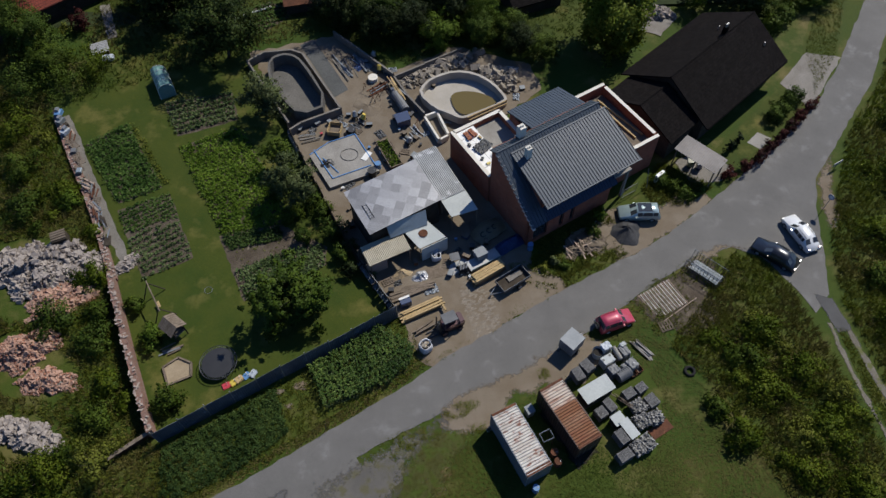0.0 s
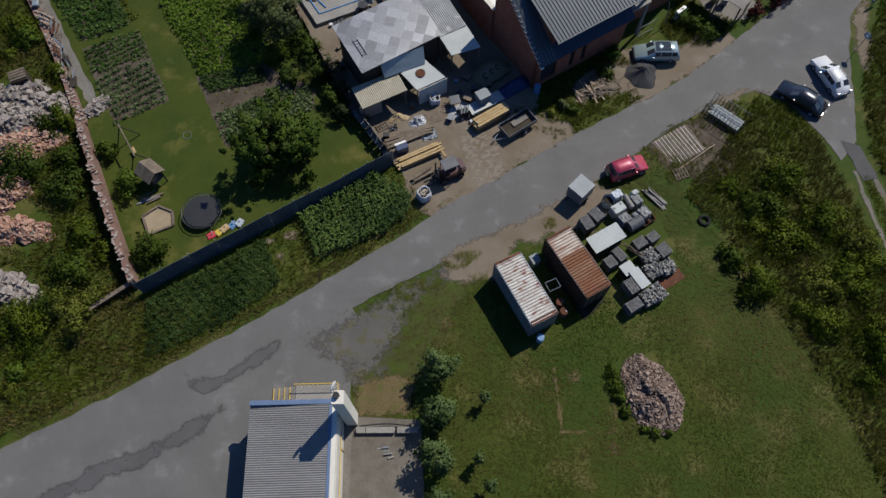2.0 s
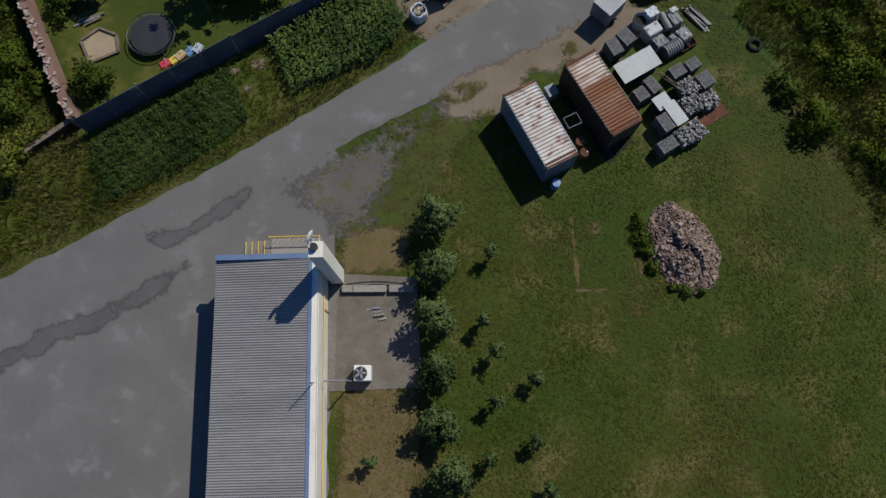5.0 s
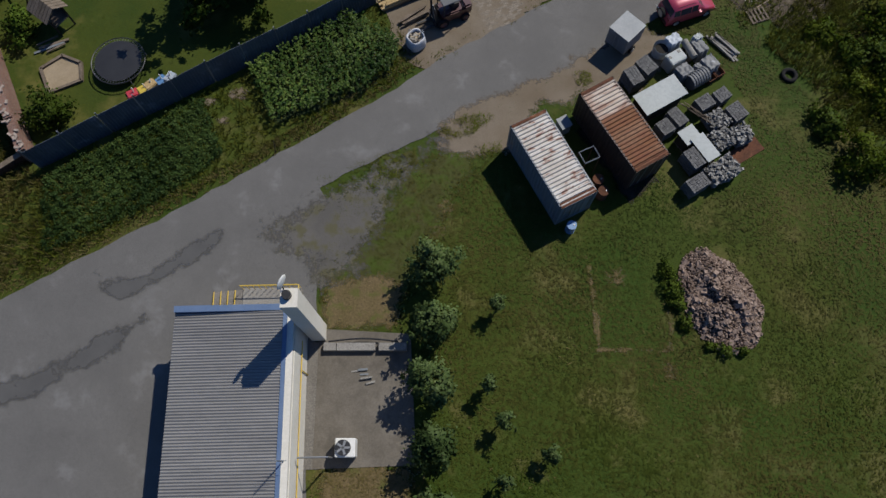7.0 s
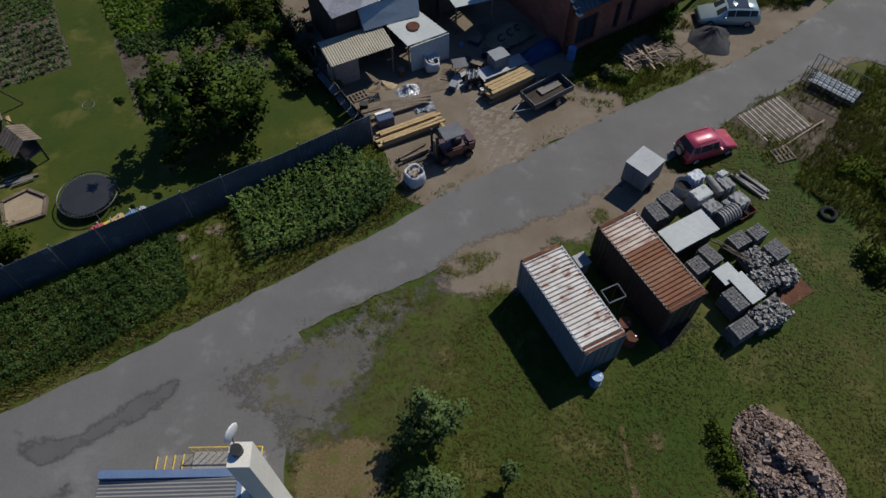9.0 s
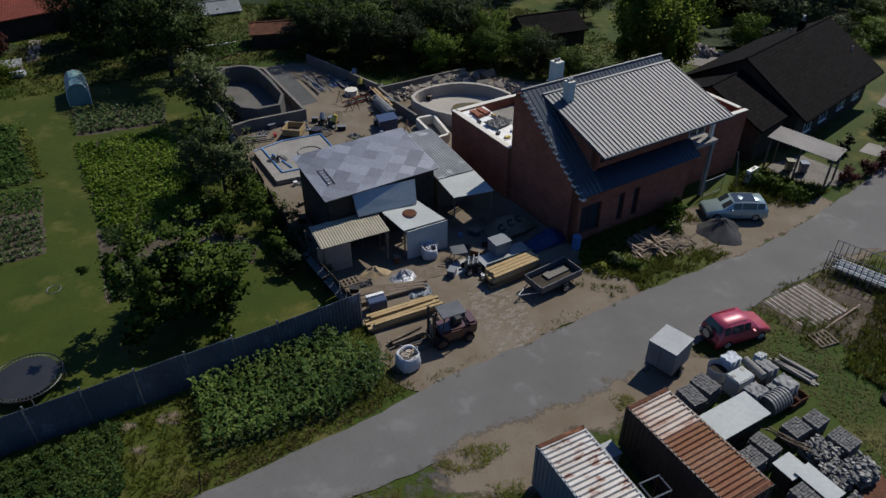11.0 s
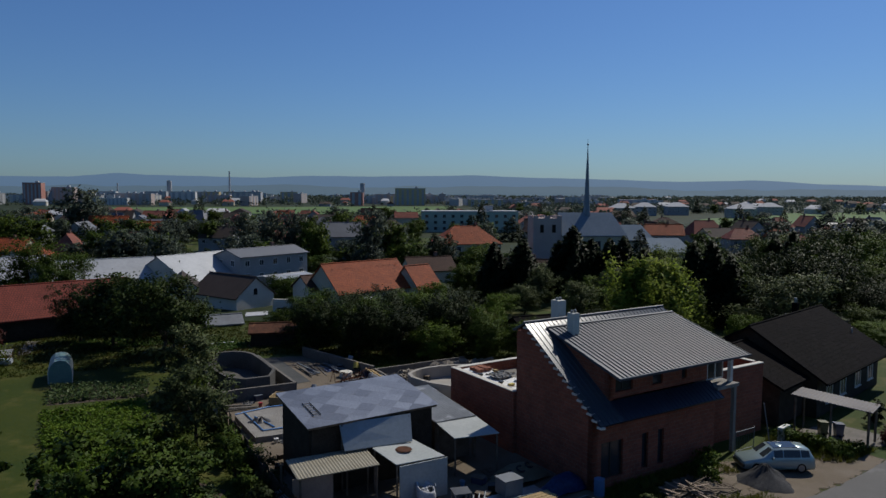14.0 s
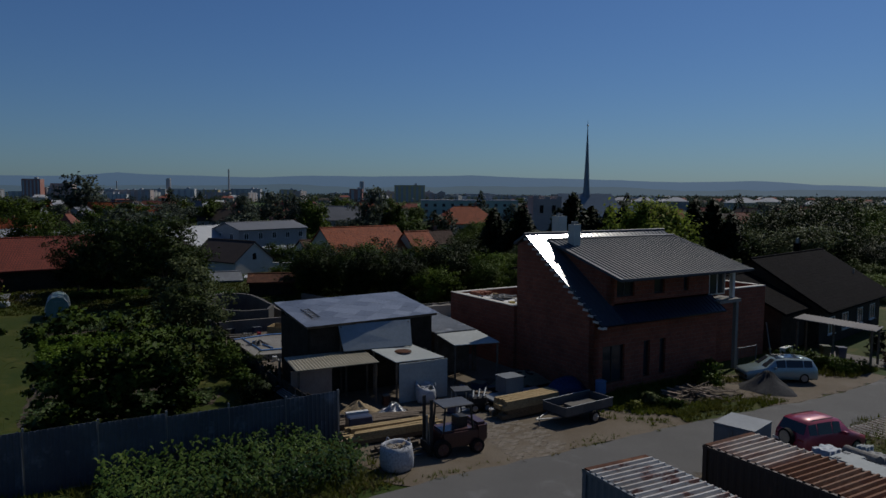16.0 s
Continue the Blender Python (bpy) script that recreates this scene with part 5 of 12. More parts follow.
# rest of the shell
bm = B()
wall_panel(bm, 0.4, 12.6, 0.9, 0, RIDGE - 0.75, [])
part("wall", bm, M_block, house, uv=True)
bm = B()
pts = [(-5.0, 0), (-5.0, Z(6.1)), (-0.15, RIDGE - 0.28), (0.9, RIDGE - 0.75), (0.9, 0)]
lo = [bm.verts.new((12.2, y, z)) for y, z in pts]
hi = [bm.verts.new((12.55, y, z)) for y, z in pts]
bm.faces.new(lo), bm.faces.new(hi[::-1])
for k in range(5):
    bm.faces.new((lo[k], hi[k], hi[(k + 1) % 5], lo[(k + 1) % 5]))
part("wall", bm, M_block, house, uv=True)
# dormer cheek
bm = B()
pts = [(-5.75, Z(3.9)), (-5.75, Z(5.88)), (-0.9, Z(7.2)), (-1.2, Z(7.0))]
lo = [bm.verts.new((1.7, y, z)) for y, z in pts]
hi = [bm.verts.new((2.0, y, z)) for y, z in pts]
bm.faces.new(lo), bm.faces.new(hi[::-1])
for k in range(4):
    bm.faces.new((lo[k], hi[k], hi[(k + 1) % 4], lo[(k + 1) % 4]))
part("dormer_cheek", bm, M_block, house, "dormer side wall of raw blocks", uv=True)
# main roof: the front slope with seams, and the short back slope
rm = plane_at((-0.15, -7.0, roof_z(-7.0)), (12.8, -7.0, roof_z(-7.0)), (-0.15, 0, RIDGE))
bm = B()
ribbed(bm, 12.95 - 2.0, math.hypot(1.25, 1.25 * PITCH), 0.36, 0.035, rm, 0.12, False, 0.16)
part("eave_roof", bm, M_tin_dark, house, "dark navy tin apron over the ground floor")
bm = B()
ribbed(bm, 1.9, math.hypot(7.0, 7.0 * PITCH), 0.36, 0.035, rm @ Matrix.Translation((0, 0, 0.004)), 0.12, False, 0.16)
part("roof", bm, M_tin_main, house, "anthracite standing-seam tin roof")
bm = B()
up = plane_at((1.75, -0.75, roof_z(-0.75)), (12.8, -0.75, roof_z(-0.75)), (1.75, 0, RIDGE))
ribbed(bm, 11.05, math.hypot(0.75, 0.75 * PITCH), 0.36, 0.035, up, 0.1, False, 0.16)
part("roof", bm, M_tin_main, house)
bm = B()
bk = plane_at((12.8, 1.15, RIDGE - 0.62), (-0.15, 1.15, RIDGE - 0.62), (12.8, 0, RIDGE))
ribbed(bm, 12.95, math.hypot(1.15, 0.62), 0.36, 0.035, bk, 0.1, False, 0.16)
part("roof", bm, M_tin_main, house)
bm = B()
rod(bm, (-0.2, 0, RIDGE + 0.02), (12.85, 0, RIDGE + 0.02), 0.09, 8)
part("ridge_cap", bm, M_tin, house)
# dormer roof
dm = plane_at((1.25, -7.05, Z(5.64)), (13.2, -7.05, Z(5.64)), (1.25, -0.6, Z(7.54)))
bm = B()
ribbed(bm, 11.95, math.hypot(6.45, 1.82), 0.345, 0.06, dm, 0.16, False, 0.2)
part("dormer_roof", bm, M_tin, house, "wide low dormer roof of seamed grey tin")
bm = B()
box(bm, 12.05, 0.12, 0.12, 7.2, -7.1, Z(5.56))
part("gutter", bm, M_tin, house)
bm = B()
box(bm, 12.0, 0.14, 0.16, 7.2, -0.6, Z(7.46), rx=16)
part("flashing", bm, M_tin, house)
for k in range(17):
    y = -6.9 + k * 0.42
    bm = B()
    box(bm, 0.3, 0.4, 0.12, -0.05, y, roof_z(y) - 0.24, rx=0)
    part("verge_mortar", bm, M_white_wall, house, "pale ragged mortar along the gable verge")
# chimneys
for x, y, zt, w in ((2.6, -1.6, 8.55, 0.55), (3.4, 0.75, 9.0, 0.7)):
    bm = B()
    box(bm, w, w, Z(zt) - roof_z(y) + 0.6, x, y, roof_z(y) - 0.6)
    ch = part("chimney", bm, M_white_wall, house, "pale grey chimney stack")
    bm = B()
    for dx in (-0.14, 0.14):
        rod(bm, (x + dx, y, Z(zt)), (x + dx, y, Z(zt) + 0.18), 0.1, 8)
    part("chimney_pot", bm, M_steel, ch)
    bm = B()
    box(bm, w + 0.25, w + 0.25, 0.07, x, y, roof_z(y) + (0.1 if y > 0 else 0.25))
    part("flashing", bm, M_tin, ch)
# windows in the openings
def house_window(x0, x1, z0, z1, y, dark=True):
    bm = B()
    for a, b, c, d in ((x0, x0 + 0.07, z0, z1), (x1 - 0.07, x1, z0, z1), (x0 + 0.07, x1 - 0.07, z0, z0 + 0.07), (x0 + 0.07, x1 - 0.07, z1 - 0.07, z1)):
        box(bm, b - a, 0.08, d - c, (a + b) / 2, y, c)
    if x1 - x0 > 1.2:
        box(bm, 0.09, 0.08, z1 - z0 - 0.14, (x0 + x1) / 2, y, z0 + 0.07)
    w = part("window", bm, M_black if dark else M_white_paint, house)
    bm = B()
    box(bm, x1 - x0 - 0.14, 0.02, z1 - z0 - 0.14, (x0 + x1) / 2, y + 0.012, z0 + 0.07)
    part("pane", bm, M_glass, w)


for h in LOW:
    house_window(*h, FR + 0.2)
for h in UP:
    house_window(*h, -5.55)
# glazed east corner on a concrete post, with the balcony plate
house_window(10.75, 12.4, Z(3.9), Z(5.85), -5.6, False)
bm = B()
box(bm, 2.2, 1.9, 0.22, 11.8, -5.6, Z(3.45))
part("balcony_plate", bm, M_concrete, house)
bm = B()
box(bm, 0.25, 0.25, Z(3.45), 12.7, -6.3, 0)
part("post", bm, M_concrete, house)
bm = B()
box(bm, 0.25, 0.25, Z(5.9) - Z(3.67), 12.65, -6.0, Z(3.67))
part("post", bm, M_white_paint, house)
# back of the entrance recess: its shade is painted as a near-black wall
bm = B()
box(bm, 1.6, 0.3, Z(3.45), 11.6, -4.6, 0)
part("wall", bm, M_dark, house, "near-black wall standing in for the entrance recess's shade")
# back wing with its low tin roof
bm = B()
box(bm, 6.6, 5.4, Z(4.2), 9.7, 3.9, 0)
part("back_wing", bm, M_block, house, uv=True)
bm = B()
bw = plane_at((13.3, 6.9, Z(4.3)), (6.2, 6.9, Z(4.3)), (13.3, 1.2, Z(6.0)))
ribbed(bm, 7.1, math.hypot(5.7, 1.7), 0.36, 0.035, bw, 0.12, False, 0.16)
part("back_roof", bm, M_tin, house, "low seamed tin roof of the back wing")
# roofless east wing with white-capped parapet
bm = B()
EX0, EX1, EY0, EY1, ET = 13.0, 18.2, -4.6, 4.7, Z(3.95)
box(bm, EX1 - 12.6, 0.35, ET, (EX1 + 12.6) / 2, EY0, 0)
box(bm, 0.35, EY1 - EY0 - 0.7, ET, EX1 - 0.17, (EY0 + EY1) / 2, 0)
box(bm, EX1 - 12.6, 0.35, ET, (EX1 + 12.6) / 2, EY1, 0)
part("east_wing", bm, M_block, house, "roofless wing of red clay blocks", uv=True)
bm = B()
box(bm, EX1 - 12.55, 0.38, 0.06, (EX1 + 12.6) / 2, EY0, ET)
box(bm, 0.38, EY1 - EY0 - 0.9, 0.06, EX1 - 0.17, (EY0 + EY1) / 2, ET)
box(bm, EX1 - 12.55, 0.38, 0.06, (EX1 + 12.6) / 2, EY1, ET)
part("coping", bm, M_white_wall, house)
bm = B()
box(bm, EX1 - 12.9, EY1 - EY0 - 0.8, 0.2, (EX1 + 12.5) / 2, (EY0 + EY1) / 2, Z(2.6))
part("wing_floor", bm, M_wood_old, house, "plank floor inside the open wing")
for k in range(5):
    bm = B()
    box(bm, 0.16, 6.8, 0.18, 14.2 + k * 0.75, 0.4, Z(2.82) + 0.06 * (k % 2), rz=-9 + 4 * k)
    part("loose_plank", bm, M_wood, house)

# ---- the neighbouring house under dark tiles ----
def gable_roof_house(t, L, W, wall_h, ridge_h, wall_m, roof_m, over=0.5, hip=0.0, thick=0.18):
    """Walls and a pitched roof along local x, centred on the thing; hip: how far the ridge is drawn in at each end."""
    bm = B()
    k = (ridge_h - wall_h) / (W / 2)
    if hip:
        box(bm, L, W, wall_h, 0, 0, 0)
    else:
        pts = [(-W / 2, 0), (-W / 2, wall_h), (0, ridge_h - 0.05), (W / 2, wall_h), (W / 2, 0)]
        lo = [bm.verts.new((-L / 2, y, z)) for y, z in pts]
        hi = [bm.verts.new((L / 2, y, z)) for y, z in pts]
        bm.faces.new(lo), bm.faces.new(hi[::-1])
        for i in range(5):
            bm.faces.new((lo[i], hi[i], hi[(i + 1) % 5], lo[(i + 1) % 5]))
    part("wall", bm, wall_m, t, uv=True)
    ye, ze, xe = W / 2 + over, wall_h - k * over + 0.06, L / 2 + over * (1 if hip else 0.6)
    a, b = (-xe + hip, 0, ridge_h + 0.06), (xe - hip, 0, ridge_h + 0.06)
    bm = B()
    slab(bm, [(-xe, -ye, ze), (xe, -ye, ze), b, a], thick)
    part("roof", bm, roof_m, t, uv=True)
    bm = B()
    slab(bm, [(xe, ye, ze), (-xe, ye, ze), a, b], thick)
    part("roof", bm, roof_m, t, uv=True)
    if hip:
        for s in (-1, 1):
            bm = B()
            e = a if s < 0 else b
            slab(bm, [(s * xe, s * ye, ze), (s * xe, -s * ye, ze), e], thick)
            part("roof", bm, roof_m, t, uv=True)
    bm = B()
    rod(bm, a, b, 0.11, 6)
    part("ridge_tiles", bm, roof_m, t, uv=True)
    return k


def wall_window(t, x, y, z, w, h, facing, frame_m=None, sill=True):
    """A window on a wall face of a thing: facing is the wall's outward direction in degrees about z."""
    m = pose(x, y, z, 0, 0, facing + 90)
    bm = B()
    for sx, sz, px, pz in ((0.08, h, -w / 2, 0), (0.08, h, w / 2, 0), (w + 0.08, 0.08, 0, -0.04), (w + 0.08, 0.08, 0, h - 0.04), (0.05, h - 0.1, 0, 0.04)):
        box(bm, sx, 0.1, sz, px, -0.01, pz)
    bmesh.ops.transform(bm, matrix=m, verts=bm.verts)
    o = part("window", bm, frame_m or M_white_paint, t)
    bm = B()
    box(bm, w - 0.06, 0.04, h - 0.06, 0, 0.0, 0.03)
    bmesh.ops.transform(bm, matrix=m, verts=bm.verts)
    part("pane", bm, M_glass, o)
    if sill:
        bm = B()
        box(bm, w + 0.3, 0.16, 0.05, 0, -0.05, -0.1)
        bmesh.ops.transform(bm, matrix=m, verts=bm.verts)
        part("sill", bm, M_white_paint, o)
    return o


DT = 42.9
dark_house = thing("dark_house", 31.62, 67.0, DT, "low house under a dark brown-black tiled roof", "house")
dz = dark_house.location.z
gable_roof_house(dark_house, 15.4, 10.7, 5.14 - dz - 0.592 * 5.35, 5.14 - dz, M_wood_dark, M_tile_dark, over=0.9)
for x in (-5.0, -1.8, 2.0, 5.4):
    wall_window(dark_house, x, -5.35, 0.9, 1.3, 1.3, -90)
wall_window(dark_house, 7.7, -1.5, 0.9, 1.3, 1.3, 0)
bm = B()
box(bm, 0.5, 0.5, 1.1, 2.5, 0.3, 4.9 - dz)
dch = part("chimney", bm, M_tile_dark, dark_house, "dark clad chimney with steel flues")
for dx in (-0.13, 0.13):
    bm = B()
    rod(bm, (2.5 + dx, 0.3, 6.0 - dz), (2.5 + dx, 0.3, 6.45 - dz), 0.09, 8)
    part("flue", bm, M_steel, dch)
for x, y in ((6.4, -3.4), (3.6, 1.6)):
    bm = B()
    zr = 5.2 - dz - 0.592 * abs(y)
    rod(bm, (x, y, zr - 0.1), (x, y, zr + 0.45), 0.07, 8)
    part("vent_pipe", bm, M_steel, dark_house)
bm = B()
box(bm, 16.2, 0.14, 0.12, 0, -6.3, 1.36 - dz)
part("gutter", bm, M_tile_dark, dark_house)
wing = thing("tiled_wing", 23.75, 59.9, DT, "lower wing with dark tiled roof beside the house", "house")
wz = wing.location.z
gable_roof_house(wing, 4.6, 9.3, 1.85 - wz, 4.0 - wz, M_wood_dark, M_tile_dark, over=0.4)
carport = thing("carport", 28.6, 53.3, 0, "open timber carport with a dull brownish sheet roof", "carport")
cz = carport.location.z
quad = [(25.6, 54.0), (29.5, 50.5), (31.4, 52.4), (27.4, 55.9)]
bm = B()
p0, p1, p3 = [(x - 28.6, y - 53.3, z - cz) for (x, y), z in zip((quad[0], quad[1], quad[3]), (1.55, 1.25, 1.5))]
ribbed(bm, math.dist(p0, p1), 2.75, 0.25, 0.03, plane_at(p0, p1, p3), 0.05)
part("roof", bm, M_carport, carport, "brownish grey corrugated roof sheets")
for fx, fy in ((0.05, 0.1), (0.95, 0.1), (0.05, 0.9), (0.95, 0.9), (0.5, 0.1)):
    x = quad[0][0] + (quad[1][0] - quad[0][0]) * fx + (quad[3][0] - quad[0][0]) * fy
    y = quad[0][1] + (quad[1][1] - quad[0][1]) * fx + (quad[3][1] - quad[0][1]) * fy
    bm = B()
    box(bm, 0.12, 0.12, 2.75, x - 28.6, y - 53.3, 0)
    part("post", bm, M_wood_old, carport)

# ---- shipping containers ----
M_rust_white = stuff_mat("rusty_white_steel", (0.58, 0.565, 0.54), (0.40, 0.36, 0.32), (0.16, 0.065, 0.042), big=0.9, fine=9, rough=0.55, bump=0.1, third=(0.54, 0.61), third_scale=1.8, stretch=(1.4, 0.7, 1))
M_rust_brown = stuff_mat("rusty_cream_steel", (0.48, 0.41, 0.35), (0.27, 0.115, 0.058), (0.15, 0.058, 0.032), big=0.32, fine=9, rough=0.65, bump=0.1, third=(0.5, 0.66), third_scale=1.6, lo=0.44, hi=0.56, stretch=(1.7, 0.45, 1))
M_cont_blue = stuff_mat("grey_blue_steel", (0.14, 0.17, 0.20), (0.18, 0.205, 0.23), (0.14, 0.075, 0.05), big=0.5, fine=8, rough=0.5, bump=0.05)
M_cont_brown = stuff_mat("brown_steel", (0.040, 0.022, 0.017), (0.06, 0.030, 0.022), (0.13, 0.065, 0.042), big=0.5, fine=8, rough=0.6, bump=0.05)
M_rust_heavy = stuff_mat("heavy_orange_rust", (0.26, 0.115, 0.055), (0.34, 0.20, 0.13), (0.15, 0.06, 0.034), big=0.5, fine=9, rough=0.75, bump=0.15, third=(0.5, 0.66), third_scale=1.4, stretch=(1.7, 0.45, 1))
M_rust = stuff_mat("rust", (0.17, 0.07, 0.04), (0.11, 0.05, 0.03), (0.26, 0.12, 0.06), big=1.5, fine=10, rough=0.85, bump=0.3)


def container(x, y, rz, side_m, roof_m, label, rust_m=None):
    L, W, H = 6.06, 2.44, 2.59
    t = thing("shipping_container", x, y, rz, label, "container", "shipping containers", z=gz(x, y) + 0.1)
    bm = B()
    for sx in (-1, 1):
        for sy in (-1, 1):
            box(bm, 0.16, 0.16, H, sx * (L / 2 - 0.08), sy * (W / 2 - 0.08), 0)
            for zz in (0, H - 0.12):
                box(bm, 0.18, 0.17, 0.12, sx * (L / 2 - 0.08), sy * (W / 2 - 0.08), zz)
    for sy in (-1, 1):
        for zz in (0.0, H - 0.1):
            box(bm, L - 0.3, 0.1, 0.1, 0, sy * (W / 2 - 0.05), zz)
    for sx in (-1, 1):
        for zz in (0.0, H - 0.1):
            box(bm, 0.1, W - 0.3, 0.1, sx * (L / 2 - 0.05), 0, zz)
    part("frame", bm, side_m, t)
    for sy in (-1, 1):
        bm = B()
        m = plane_at((-L / 2 + 0.15, sy * (W / 2 - 0.05), 0.1), (L / 2 - 0.15, sy * (W / 2 - 0.05), 0.1), (-L / 2 + 0.15, sy * (W / 2 - 0.05), 1.0))
        ribbed(bm, L - 0.3, H - 0.2, 0.28, 0.035, m, 0.04, False, 0.6)
        part("side_wall", bm, side_m, t)
    bm = B()
    m = plane_at((-L / 2 + 0.12, W / 2 - 0.06, H - 0.03), (-L / 2 + 0.12, -W / 2 + 0.06, H - 0.03), (L / 2, W / 2, H - 0.03))
    m = pose(-L / 2 + 0.12, -W / 2 + 0.05, H - 0.05)
    run = (L - 0.24) * (0.36 if rust_m else 1.0)
    ribbed(bm, run, W - 0.1, 0.255, 0.1, m, 0.03, False, 0.6)
    part("roof", bm, roof_m, t, "corrugated roof streaked with rust")
    if rust_m:
        bm = B()
        ribbed(bm, L - 0.24 - run, W - 0.1, 0.255, 0.1, m @ Matrix.Translation((run, 0, 0)), 0.03, False, 0.6)
        part("rusted_roof_panel", bm, rust_m, t, "corrugated roof panel rusted through to brown")
    for sx in (-1, 1):
        bm = B()
        box(bm, 0.34 if sx > 0 else 0.2, W - 0.12, 0.03, sx * (L / 2 - (0.19 if sx > 0 else 0.12)), 0, H - 0.005)
        part("roof_header", bm, M_rust, t, "rusted flat roof edge plate")
    bm = B()
    box(bm, 0.06, W - 0.3, H - 0.2, -L / 2 + 0.06, 0, 0.1)
    part("end_wall", bm, side_m, t)
    for sy in (-1, 1):
        bm = B()
        box(bm, 0.06, W / 2 - 0.18, H - 0.22, L / 2 - 0.06, sy * (W / 4 - 0.07), 0.11)
        d = part("door", bm, side_m, t)
        bm = B()
        for k in (0.3, 0.75):
            rod(bm, (L / 2, sy * (W / 2 * k), 0.12), (L / 2, sy * (W / 2 * k), H - 0.12), 0.022, 6)
        part("lock_rod", bm, M_steel, d)
    for sx in (-1, 1):
        bm = B()
        box(bm, 0.25, W, 0.1, sx * 2.4, 0, -0.1)
        part("sleeper", bm, M_wood_dark, t)
    return t


container(6.5, 20.85, -62.5, M_cont_blue, M_rust_white, "grey shipping container with rust-streaked white roof")
container(10.87, 23.17, -60.2, M_cont_brown, M_rust_brown, "brown shipping container with heavily rusted cream roof", M_rust_heavy)

# ---- the corrugated metal fence along the garden ----
M_fence = stuff_mat("faded_blue_steel", (0.075, 0.09, 0.12), (0.11, 0.13, 0.16), (0.22, 0.25, 0.30), big=0.7, fine=7, rough=0.5, metal=0.25, bump=0.05, third=(0.55, 0.75), third_scale=0.9)
FA, FB = Vector((-25.3, 21.5)), Vector((-4.6, 34.2))
fence = thing("metal_fence", FA.x, FA.y, math.degrees(math.atan2(FB.y - FA.y, FB.x - FA.x)), "tall faded blue-grey corrugated steel fence", "fence", z=0)
flen = (FB - FA).length
rng = random.Random(4)
for k in range(10):
    a, b = flen * k / 10, flen * (k + 1) / 10
    zz = [gz(*(FA + (FB - FA) * f)) for f in (k / 10, (k + 1) / 10)]
    base = min(zz) - 0.05
    bm = B()
    tilt = rng.uniform(-0.05, 0.05)
    m = plane_at((a + 0.02, 0, base), (b - 0.02, rng.uniform(-0.04, 0.04), base + rng.uniform(-0.03, 0.03)), (a, tilt, base + 2.4))
    ribbed(bm, b - a - 0.04, 2.35 + rng.uniform(-0.05, 0.06), 0.2, 0.03, m, 0.02, False, 0.5)
    part("panel", bm, M_fence, fence)
for k in range(11):
    a = flen * k / 10
    z = gz(*(FA + (FB - FA) * (k / 10)))
    bm = B()
    box(bm, 0.08, 0.08, 2.5, a, 0.1, z - 0.1)
    part("post", bm, M_steel, fence)
for h in (0.5, 2.0):
    bm = B()
    rod(bm, (0, 0.08, gz(*FA) + h), (flen, 0.08, gz(*FB) + h), 0.03, 5)
    part("rail", bm, M_steel, fence)

# dark side fence between garden and yard, with grey scaffold pipes against it
FC = [(-4.7, 34.4), (-8.8, 40.4), (-12.2, 46.4), (-18.8, 59.8)]
side = thing("board_fence", 0, 0, 0, "dark weathered board fence overgrown with twigs", "fence", z=0)
for (xa, ya), (xb, yb) in zip(FC, FC[1:]):
    n = int(math.dist((xa, ya), (xb, yb)) / 0.75)
    ang = math.degrees(math.atan2(yb - ya, xb - xa))
    for k in range(n):
        f = (k + 0.5) / n
        x, y = xa + (xb - xa) * f, ya + (yb - ya) * f
        bm = B()
        box(bm, 0.72, 0.04, 1.55 + rng.uniform(-0.12, 0.12), x, y, gz(x, y) - 0.05, rx=rng.uniform(-3, 3), rz=ang)
        part("board", bm, M_wood_dark, side)

# ---- crumbling brick boundary wall ----
M_brick_wall = course_mat("old_brick", (0.36, 0.19, 0.145), (0.28, 0.15, 0.12), (0.30, 0.26, 0.22), 0.3, 0.08)
M_brick_loose = piece_mat("loose_brick", (0.42, 0.20, 0.14), (0.46, 0.40, 0.35))
WW = [(-25.8, 22.0), (-29.6, 29.5), (-34.0, 38.5), (-38.5, 47.3), (-43.4, 55.5), (-47.0, 61.8)]
wall = thing("brick_wall", 0, 0, 0, "crumbling old brick boundary wall with loose bricks on top", "wall", z=0)
brick_bm = B()
box(brick_bm, 0.29, 0.14, 0.08)
brick = part("brick", brick_bm, M_brick_loose, wall)
brick.matrix_basis = pose(-25.8, 22.0, gz(-25.8, 22) + 1.9)
count = 0
for (xa, ya), (xb, yb) in zip(WW, WW[1:]):
    d = math.dist((xa, ya), (xb, yb))
    ang = math.degrees(math.atan2(yb - ya, xb - xa))
    n = int(d / 1.1)
    far = ya > 38
    for k in range(n):
        f = (k + 0.5) / n
        x, y = xa + (xb - xa) * f, ya + (yb - ya) * f
        h = (1.85 if not far else 0.6) + rng.uniform(-0.2, 0.12)
        bm = B()
        box(bm, d / n + 0.0, 0.5 if not far else 0.8, h, x, y, gz(x, y) - 0.1, rz=ang)
        part("wall_section", bm, M_brick_wall, wall, uv=True)
        for _ in range(7 if ya < 45 else 4):
            if rng.random() < 0.85:
                o, s = rng.uniform(-0.5, 0.5), rng.uniform(-0.32, 0.32)
                c, sn = math.cos(radians(ang)), math.sin(radians(ang))
                shared("brick", brick, wall, pose(x + c * o - sn * s, y + sn * o + c * s, gz(x, y) - 0.1 + h + rng.uniform(-0.01, 0.06), rng.uniform(-12, 12), rng.uniform(-12, 12), rng.uniform(0, 180)))

